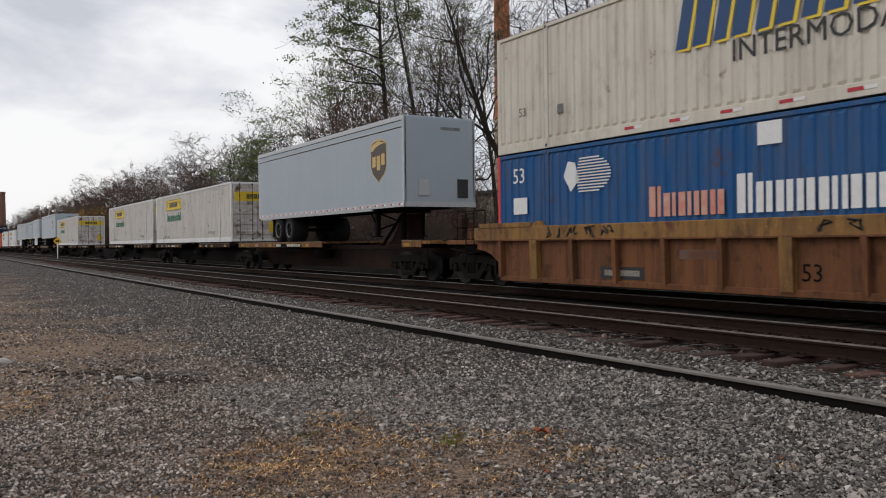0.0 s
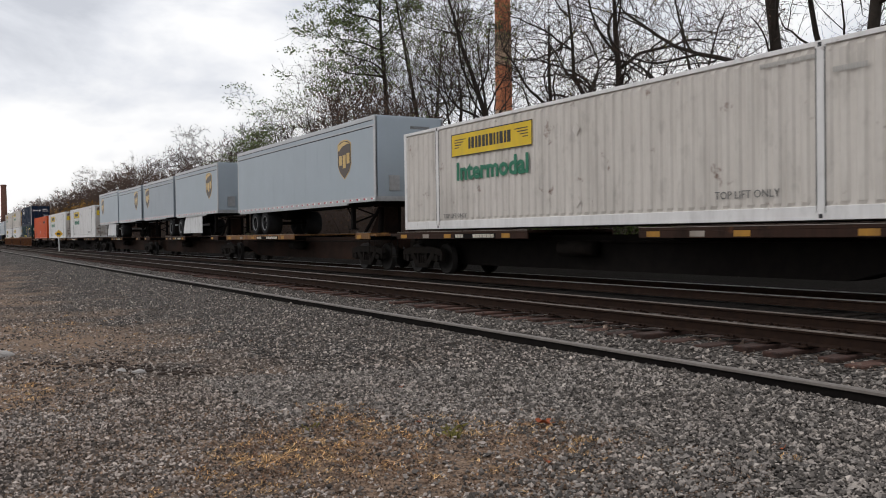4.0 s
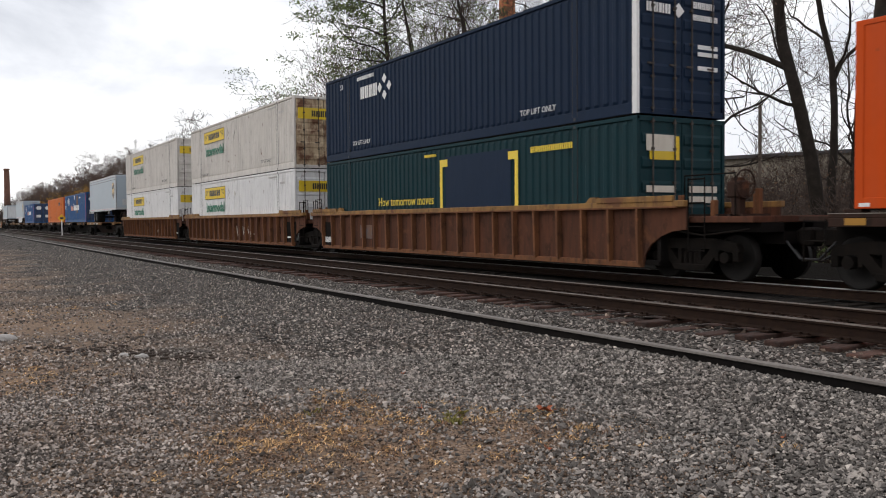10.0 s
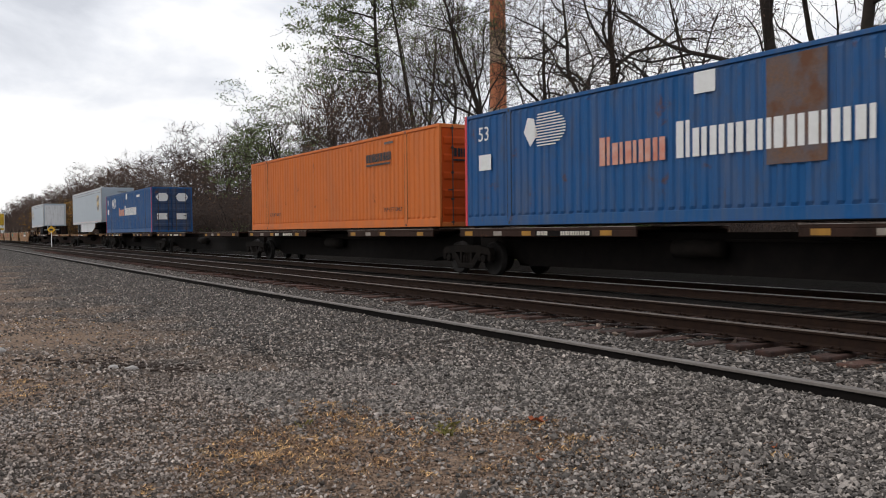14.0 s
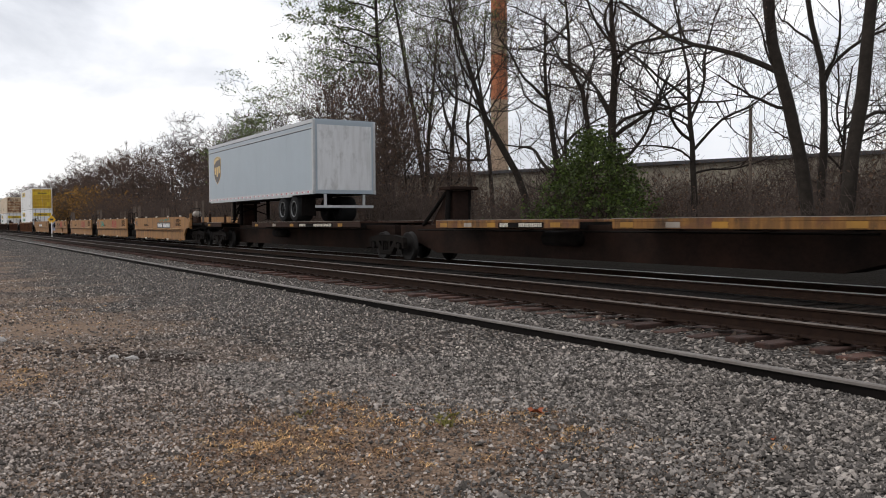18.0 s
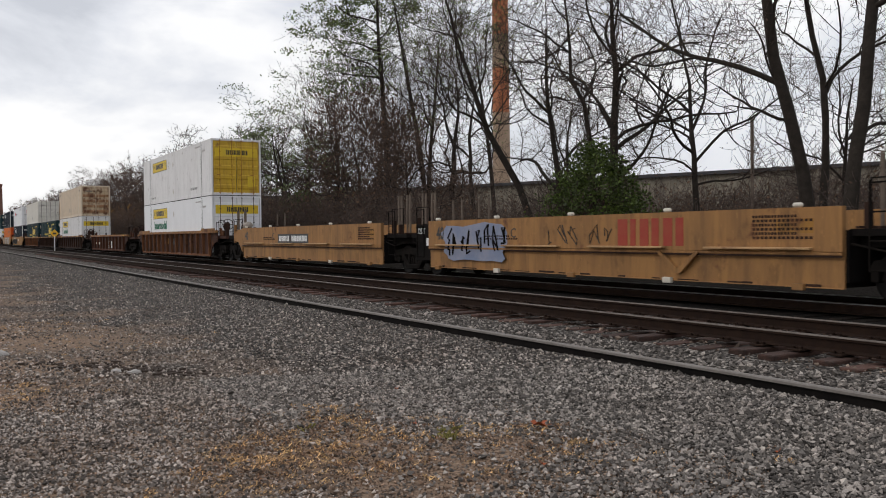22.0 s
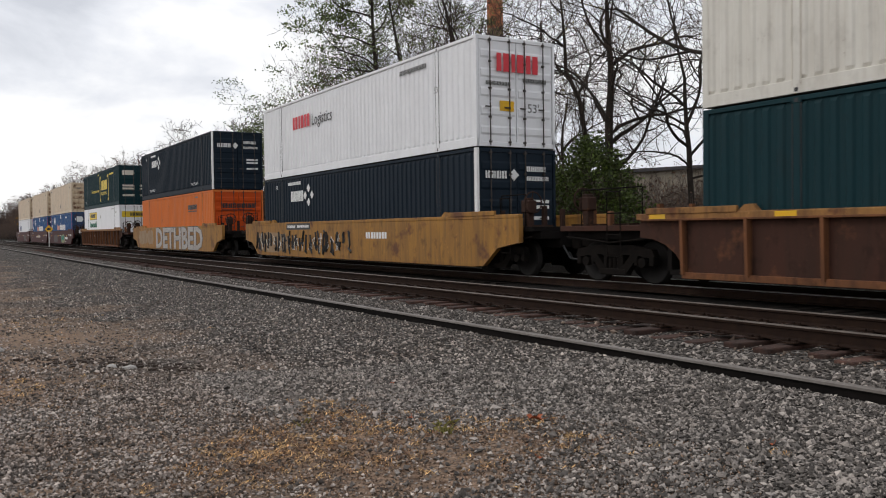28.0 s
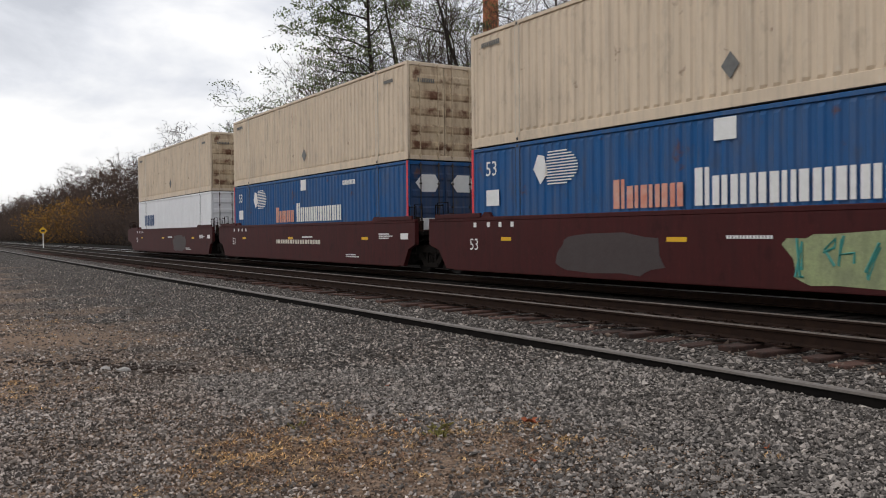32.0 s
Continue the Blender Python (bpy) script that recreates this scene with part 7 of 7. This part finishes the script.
# woods further down the line
t_l = tree(-94.0, 29.0, 17.0, BARE, 22, 0.24, (0, 0), (0.85, 0.5, 1.3, 0.22, 0.9, 1), 4, 0.62, fine=0.019)
t_k = tree(-100.0, 31.0, 17.0, BARE, 24, 0.22, (-0.15, 0), (0.95, 0.5, 1.5, 0.22, 0.9, 1), 4, 0.60, fine=0.019)
t_m = tree(-52.5, 24.0, 10.5, "dense brown tangle of a small tree", 23, 0.12, (0, 0), (0.62, 0.8, 1.3, 0.10, 0.8, 0.9), 4, 0.68, LEAFBROWN, 0.32, 5, 0.06, 0.2, fine=0.010, twig=TWIGBROWN)
for src, x, y, turn, k in ((t_i, -43.5, 30.0, 140, 0.95), (t_h, -33.0, 27.0, 130, 0.9), (t_h, -19.0, 28.5, 200, 0.8), (t_h, -14.5, 28.0, 300, 0.7), (t_h, -10.5, 24.5, 30, 0.8), (t_b, -54.8, 29.0, 90, 0.95), (t_c, -75.5, 29.5, 170, 0.95),
                           (t_m, -50.3, 23.4, 310, 0.95), (t_m, -51.2, 24.8, 40, 1.2), (t_m, -49.4, 24.2, 160, 1.12), (t_m, -47.8, 24.6, 95, 1.05), (t_m, -48.6, 25.4, 250, 1.05), (t_m, -46.6, 23.0, 190, 0.85), (t_m, -44.8, 24.6, 75, 0.9), (t_m, -43.0, 22.8, 20, 0.7), (t_m, -41.2, 24.0, 140, 0.75), (t_m, -38.6, 22.8, 220, 0.55), (t_m, -34.5, 22.8, 10, 0.5), (t_m, -56.0, 23.8, 120, 0.6), (t_m, -60.0, 24.0, 200, 0.5), (t_m, -64.0, 24.0, 10, 0.5),
                           (t_l, -74.0, 30.0, 140, 0.88), (t_k, -82.0, 29.5, 200, 0.95), (t_l, -88.0, 33.0, 320, 1.05),
                           (t_l, -107.0, 30.0, 120, 1.09), (t_k, -116.0, 30.0, 250, 1.12), (t_l, -127.0, 31.0, 30, 1.00), (t_k, -138.0, 30.0, 300, 0.97), (t_l, -149.0, 30.0, 10, 1.05), (t_k, -160.0, 31.0, 100, 0.93), (t_l, -172.0, 29.0, 160, 0.86),
                           (t_k, -190.0, 30.0, 80, 1.16), (t_l, -201.0, 30.0, 220, 1.19), (t_k, -213.0, 31.0, 15, 1.10), (t_l, -232.0, 30.0, 145, 1.00), (t_k, -252.0, 30.0, 100, 0.93), (t_l, -276.0, 31.0, 60, 1.00), (t_k, -300.0, 31.0, 190, 1.00),
                           (t_l, -330.0, 30.0, 60, 1.00), (t_k, -360.0, 29.0, 40, 1.00), (t_l, -410.0, 29.0, 40, 1.10), (t_k, -450.0, 28.0, 90, 1.10)):
    place(src, x, y, turn, k)
rw = random.Random(41)
x = -70.0
while x > -330:
    k = 0.58 if x > -85 else (0.98 if x > -120 else 1.2)
    place(t_m, x + rw.uniform(-1, 1), 23.5 + rw.uniform(0, 4.0), rw.uniform(0, 360), k * rw.uniform(0.8, 1.12))
    x -= 6.0 if x > -150 else 8.0


def shrub(x, y, height, width, label, seed, stems, leaves, per, size, levels=2):
    rnd = random.Random(seed)
    ob = tagged(new("shrub"), label, "shrub", "undergrowth along the line")
    ob.matrix_basis = pose(x, y, ground_height(x, y) - 0.05)
    wood, twigs, tips = Shape(), Shape(), []
    for k in range(stems):
        b = Vector((rnd.gauss(0, width * 0.28), rnd.gauss(0, width * 0.2), 0))
        d = Vector((rnd.gauss(0, 0.28), rnd.gauss(0, 0.28), 1)).normalized()
        grow(rnd, wood, twigs, tips, b, d, height * rnd.uniform(0.5, 0.8), 0.024, 1, 1 + levels, (0.8, 0.8, 1.2, 0.2, 1, 1))
    tagged(part("stem", wood, BARK, ob, recalc=False), kind="stuff")
    part("crown", twigs, TWIGBROWN, ob, recalc=False)
    if leaves:
        part("leaves", leaf_cloud(rnd, [a for a, b in tips], per, size, 0.16, 0.8), leaves, ob, recalc=False)
    return ob


def ivy_thicket(x, y):
    """Dense evergreen climber over old stems: a ragged dome of leaf clumps."""
    rnd = random.Random(31)
    ob = tagged(new("shrub"), "dense dark green ivy thicket", "shrub", "undergrowth along the line")
    ob.matrix_basis = pose(x, y, ground_height(x, y) - 0.05)
    wood, twigs, tips = Shape(), Shape(), []
    for k in range(9):
        grow(rnd, wood, twigs, tips, Vector((rnd.gauss(0, 0.8), rnd.gauss(0, 0.5), 0)), Vector((rnd.gauss(0, 0.15), rnd.gauss(0, 0.15), 1)).normalized(), 4.4 * rnd.uniform(0.6, 1.0), 0.035, 1, 3, (0.7, 0.8, 1.2, 0.2, 1, 1))
    tagged(part("stem", wood, BARK, ob, recalc=False), kind="stuff")
    part("crown", twigs, TWIG, ob, recalc=False)
    spots = []
    for k in range(620):
        a, h = rnd.uniform(0, 6.283), rnd.random()
        rad = (2.5 * (1 - h ** 4) + 0.2) * rnd.uniform(0.55, 1.05) * (1 + 0.22 * math.sin(3 * a + 5 * h) + 0.12 * math.sin(7 * a))
        spots.append(Vector((rad * math.cos(a), rad * 0.62 * math.sin(a), 0.3 + h * 4.45 + 0.3 * math.sin(2.7 * a) * h)))
    part("leaves", leaf_cloud(rnd, spots, 22, 0.062, 0.17, 0.7), LEAFDARK, ob, recalc=False)
    return ob


ivy = ivy_thicket(-23.9, 20.9)
place(ivy, -61.5, 24.5, 70, 1.0)
s_bare = shrub(-35.0, 19.6, 3.6, 3.0, "bare brown thicket of thin stems", 32, 13, None, 0, 0)
s_brown = shrub(-46.0, 20.0, 3.8, 3.2, "brown thicket with russet leaves", 33, 13, LEAFBROWN, 1, 0.06)
s_orange = shrub(-128.0, 21.5, 4.2, 4.5, "thicket with orange autumn leaves", 34, 15, LEAFORANGE, 3, 0.11)
s_green = shrub(-29.0, 19.2, 1.6, 2.6, "low green weeds and brambles", 35, 12, LEAFGREEN, 2, 0.06)
rs = random.Random(77)
x = -9.0
while x > -320:
    for row in range(3 if x > -60 else 2):
        src = rs.choice([s_bare, s_bare, s_brown] if x > -95 else ([s_bare, s_brown, s_brown, s_brown, s_orange] if x > -160 else [s_bare, s_brown, s_brown]))
        k = rs.uniform(0.65, 1.15) * (0.72 if x > -28 else 1.0)
        place(src, x + rs.uniform(-1.5, 1.5), 19.6 + row * 2.4 + rs.uniform(-0.5, 0.8), rs.uniform(0, 360), k * (1.0 if x > -34 else (1.1 if x > -60 else (1.4 if x > -150 else 1.5))))
    x -= 3.2 if x > -70 else (5.0 if x > -150 else 7.0)
for x in range(-14, -120, -5):
    place(s_bare, x + rs.uniform(-2, 2), 27.0 + rs.uniform(0, 7), rs.uniform(0, 360), rs.uniform(1.0, 1.5))
for x in (-139, -147, -153, -159, -167, -176):
    place(s_orange, x, 20.8 + rs.uniform(-0.4, 0.8), rs.uniform(0, 360), rs.uniform(1.25, 1.7))
for k in range(44):
    place(rs.choice((s_bare, s_brown, s_brown)), -8.0 - k * 0.6 + rs.uniform(-0.6, 0.6), rs.uniform(23.0, 33.0), rs.uniform(0, 360), rs.uniform(0.6, 1.1))
for x in (-12, -15, -18.5, -26.5, -31, -37, -43, -50, -63, -66):
    place(s_green, x, 19.4 + rs.uniform(-0.3, 0.6), rs.uniform(0, 360), rs.uniform(0.6, 1.0) * (2.0 if x < -60 else 1))


def far_woods():
    """Hazy line of far woods beyond the bend of the line, as one sheet of twiggy clumps."""
    rnd = random.Random(5)
    s = Shape()
    for i in range(1500):
        x = rnd.uniform(-900, -190)
        y = rnd.uniform(26, 70) + max(0, (-x - 300) * 0.03)
        h = rnd.uniform(7, 14)
        z = ground_height(x, y)
        for k in range(7):
            a = rnd.uniform(0, 6.28)
            d = rnd.uniform(0.5, 3.2)
            s.tube([(x, y, z), (x + d * 0.5 * math.cos(a), y + d * 0.5 * math.sin(a), z + h * 0.55), (x + d * math.cos(a), y + d * math.sin(a), z + h * rnd.uniform(0.75, 1.0))], [0.22, 0.14, 0.05], 3)
    return tagged(part("far_woods", s, TWIG, recalc=False), "hazy brown line of distant bare woods", "woods", kind="stuff")


far_woods()


# ---------------------------------------------------------------- buildings, chimneys, sign
def warehouse():
    ob = thing("warehouse", "long low beige factory building with flat dark roof edge", "building")
    ax, ay, bx, by = -18.0, 71.3, -128.0, 32.2
    L = math.hypot(bx - ax, by - ay)
    ob.matrix_basis = pose(ax, ay, -0.3, 0, 0, math.degrees(math.atan2(by - ay, bx - ax)))
    part("wall", Shape().box(0, L, -0.3, 0.0, 0, 6.55), CONCRETE, ob)
    part("wall", Shape().box(0, L, -18.0, -17.7, 0, 6.55), CONCRETE, ob)
    part("wall", Shape().box(-0.3, 0.0, -17.7, -0.3, 0, 6.55), CONCRETE, ob)
    part("wall", Shape().box(L, L + 0.3, -17.7, -0.3, 0, 6.55), CONCRETE, ob)
    part("roof", Shape().box(-0.6, L + 0.6, -18.4, 0.4, 6.55, 6.85), ROOFDARK, ob, "dark flat roof with overhanging edge")
    for k in range(19):
        x = 3 + k * 6.1
        part("pilaster", Shape().box(x - 0.2, x + 0.2, 0.0, 0.14, 0, 6.55), CONCRETE, ob)
    return ob


warehouse()


def chimney(x, y, height, r0, r1, label, bands):
    ob = thing("factory_chimney", label, "chimney")
    ob.matrix_basis = pose(x, y, 0)
    z = 0.0
    for k, (z1, m) in enumerate(bands):
        a, b = lerp(r0, r1, z / height), lerp(r0, r1, z1 / height)
        s = smooth(Shape())
        n = 24
        for zz, rr in ((z, a), (z1, b)):
            s.v += [(rr * math.cos(2 * math.pi * i / n), rr * math.sin(2 * math.pi * i / n), zz) for i in range(n)]
        s.f += [(i, (i + 1) % n, n + (i + 1) % n, n + i) for i in range(n)]
        part("shaft", s, m, ob)
        z = z1
    cap = Shape().cyl("z", (0, 0), r1 + 0.18, height - 0.8, height, 24)
    part("cap", cap, bands[-1][1], ob)
    return ob


chimney(-85.6, 60.0, 46, 1.15, 0.85, "tall slender brick factory chimney with faded band", [(16.0, BRICKGREY), (21.5, BRICK), (25.5, BRICKGREY), (46, BRICK)])
chimney(-500.0, 30.6, 30, 1.7, 1.3, "distant dark brown brick chimney", [(30, BRICKDARK)])


def track_sign():
    ob = thing("track_sign", "small yellow diamond railway sign on a pale post", "sign")
    ob.matrix_basis = pose(-101.6, 11.5, -0.2)
    part("post", Shape().cyl("z", (0, 0), 0.055, 0, 1.7, 10), MARKWHITE, ob, "pale grey post")
    p = Shape().prism([(-0.46, 1.95), (0, 1.49), (0.46, 1.95), (0, 2.41)], "y", -0.02, 0.02)
    d = part("diamond", p, SAFETY, ob)
    part("sign_mark", Shape().box(-0.2, 0.2, -0.03, -0.021, 1.85, 2.05), BLACK, ob, "black bar on the sign")
    ob.matrix_basis = pose(-101.6, 11.5, -0.2, 0, 0, 58)
    return ob


track_sign()
pole = thing("utility_post", "thin weathered wooden post among the trees", "post")
pole.matrix_basis = pose(-21.0, 26.0, -0.6)
part("post", smooth(Shape()).cyl("z", (0, 0), 0.06, 0, 5.9, 10), POSTWOOD, pole)
part("post_cap", Shape().box(-0.08, 0.08, -0.07, 0.07, 5.9, 5.95), POSTWOOD, pole)


# ---------------------------------------------------------------- small things on the yard
def grass_tuft(name, label, mat, spots, seed, h=0.07):
    rnd = random.Random(seed)
    s = Shape()
    for x, y, rad, n in spots:
        for i in range(n):
            if i % 9 == 0:
                a, d = rnd.uniform(0, 6.283), rad * math.sqrt(rnd.random()) * rnd.uniform(0.5, 1)
                tx, ty = x + d * math.cos(a), y + d * math.sin(a)
            px, py = tx + rnd.gauss(0, 0.03), ty + rnd.gauss(0, 0.03)
            z = ground_height(px, py)
            hh = h * rnd.uniform(0.3, 1.1)
            b = rnd.uniform(0, 6.283)
            w = rnd.uniform(0.003, 0.008)
            lx, ly = math.cos(b) * hh * rnd.uniform(0.4, 1.4), math.sin(b) * hh * rnd.uniform(0.4, 1.4)
            m = len(s.v)
            s.v += [(px - w * math.sin(b), py + w * math.cos(b), z), (px + w * math.sin(b), py - w * math.cos(b), z), (px + lx * 0.6 + w * math.sin(b), py + ly * 0.6, z + hh * 0.8), (px + lx, py + ly, z + hh * 0.75)]
            s.f.append((m, m + 1, m + 2, m + 3))
    return tagged(part(name, s, mat, recalc=False), label, "grass", kind="stuff")


def straw(name, label, mat, spots, seed, length=0.026):
    """Short dry stalks lying and leaning on the ground, in loose clumps."""
    rnd = random.Random(seed)
    s = Shape()
    for x, y, rad, n in spots:
        for i in range(n * 2 // 3):
            if i % 18 == 0:
                tx, ty = x + rnd.gauss(0, rad * 0.66), y + rnd.gauss(0, rad * 0.66)
            px, py = tx + rnd.gauss(0, 0.03), ty + rnd.gauss(0, 0.03)
            z = ground_height(px, py) + rnd.uniform(0.004, 0.022)
            b, w, n2 = rnd.uniform(0, 6.283), rnd.uniform(0.0015, 0.0045), length * rnd.uniform(0.35, 1.2)
            ux, uy, rise = math.cos(b), math.sin(b), n2 * rnd.uniform(-0.1, 0.75)
            m = len(s.v)
            s.v += [(px - w * uy, py + w * ux, z), (px + w * uy, py - w * ux, z), (px + ux * n2 + w * uy * 0.6, py + uy * n2 - w * ux * 0.6, z + rise), (px + ux * n2 - w * uy * 0.6, py + uy * n2 + w * ux * 0.6, z + rise + w)]
            s.f.append((m, m + 1, m + 2, m + 3))
    return tagged(part(name, s, mat, recalc=False), label, "grass", kind="stuff")


STRAW_SPOTS = ((-6.75, 2.92, 0.34, 750), (-6.2, 2.80, 0.34, 650), (-6.06, 2.16, 0.32, 650), (-5.55, 1.85, 0.42, 1300), (-5.42, 2.50, 0.40, 900), (-5.8, 2.95, 0.30, 500), (-5.74, 3.49, 0.26, 420), (-5.26, 3.87, 0.28, 520), (-4.58, 3.85, 0.36, 480),
               (-4.72, 3.05, 0.45, 320), (-5.1, 1.95, 0.40, 700), (-16.6, 1.75, 1.0, 700), (-14.2, 1.6, 0.9, 350), (-9.9, 0.66, 0.55, 700), (-8.8, 0.50, 0.55, 600), (-12.6, 2.3, 1.2, 260), (-3.73, 4.86, 0.16, 60))
straw("dry_grass", "patch of dry straw-coloured grass on the gravel", GRASSDRY, STRAW_SPOTS, 61)
straw("dead_grass", "brown dead grass stalks among the straw", GRASSBROWN, [(x, y, r * 1.25, n * 2 // 3) for x, y, r, n in STRAW_SPOTS], 63)
grass_tuft("green_weed", "small yellow-green weed in the gravel", GRASSGREEN, [(-5.42, 3.28, 0.035, 36), (-5.62, 3.40, 0.06, 12), (-6.3, 2.5, 0.08, 12)], 62, 0.07)


def fallen_leaf(x, y, turn, k=1.0):
    ob = thing("fallen_leaf", "curled orange-red dead leaf on the gravel", "leaf", "fallen leaves")
    z = ground_height(x, y)
    ob.matrix_basis = pose(x, y, z + 0.02, 0, 0, turn)
    s = Shape()
    rim = 14
    s.v.append((0, 0, 0.012))
    for i in range(rim):
        a = 2 * math.pi * i / rim
        r = 0.075 * k * (1.0 if i % 2 == 0 else 0.62)
        s.v.append((r * math.cos(a), r * math.sin(a) * 0.8, 0.045 * k * abs(math.sin(a * 1.5))))
    s.f += [(0, 1 + i, 1 + (i + 1) % rim) for i in range(rim)]
    part("blade", s, DEADLEAF, ob)
    part("stalk", Shape().tube([(0.05 * k, 0, 0.01), (0.11 * k, 0.01, 0.03)], [0.0025, 0.0018], 4), DEADLEAF, ob)
    return ob


for x, y, turn, k in ((-5.31, 4.06, 20, 1.0), (-5.95, 3.3, 130, 0.35), (-3.8, 4.95, 70, 0.3), (-4.4, 3.4, 200, 0.3), (-7.4, 3.9, 10, 0.35)):
    fallen_leaf(x, y, turn, k)


def rock(x, y, r, label, seed, mat=ROCKPALE):
    rnd = random.Random(seed)
    s = Shape()
    bm = bmesh.new()
    bmesh.ops.create_icosphere(bm, subdivisions=3, radius=1.0)
    for v in bm.verts:
        k = 1 + 0.35 * noise.noise(v.co * 1.3 + Vector((seed, 0, 0))) + 0.12 * noise.noise(v.co * 3.7)
        v.co = Vector((v.co.x * r * 1.3 * k, v.co.y * r * k, v.co.z * r * 0.55 * k))
    me = bpy.data.meshes.new("rock")
    bm.to_mesh(me)
    bm.free()
    ob = tagged(part("rock", me, mat), label, "rock", "loose rocks")
    ob.matrix_basis = pose(x, y, ground_height(x, y) + r * 0.15, 0, 0, seed * 40)
    return ob


rock(-12.62, 0.66, 0.13, "pale grey flat rock lying in the yard", 2)
rock(-10.1, 1.95, 0.06, "small pale stone in the yard", 3)
rock(-10.35, 1.8, 0.05, "small pale stone in the yard", 5)


def dark_patch():
    """Ragged strip of old broken asphalt, lying flat in the gravel."""
    rnd = random.Random(9)
    s = Shape()
    for i in range(110):
        k = rnd.random()
        x, y = lerp(-11.6, -9.5, k) + rnd.gauss(0, 0.10), lerp(1.1, 2.6, k) + rnd.gauss(0, 0.13)
        r = rnd.uniform(0.015, 0.06)
        z = ground_height(x, y)
        n = 7
        turn = rnd.uniform(0, 6.283)
        pts = [(x + r * rnd.uniform(0.5, 1.3) * math.cos(turn + 6.283 * i / n), y + r * rnd.uniform(0.5, 1.3) * math.sin(turn + 6.283 * i / n)) for i in range(n)]
        s.prism(pts, "z", z - 0.02, z + rnd.uniform(0.010, 0.026))
    return tagged(part("broken_asphalt", s, ASPHALT), "dark crumbled strip of old asphalt", "debris", kind="stuff")


dark_patch()



# ---------------------------------------------------------------- what moves
def motions():
    stops = (0, 4, 8, 12, 16, 20, 24, 28, 32)
    for ob, u, z in movers:
        walk(ob, [(t, pose(u + run(t), TRACK_TRAIN, z)) for t in stops])


motions()
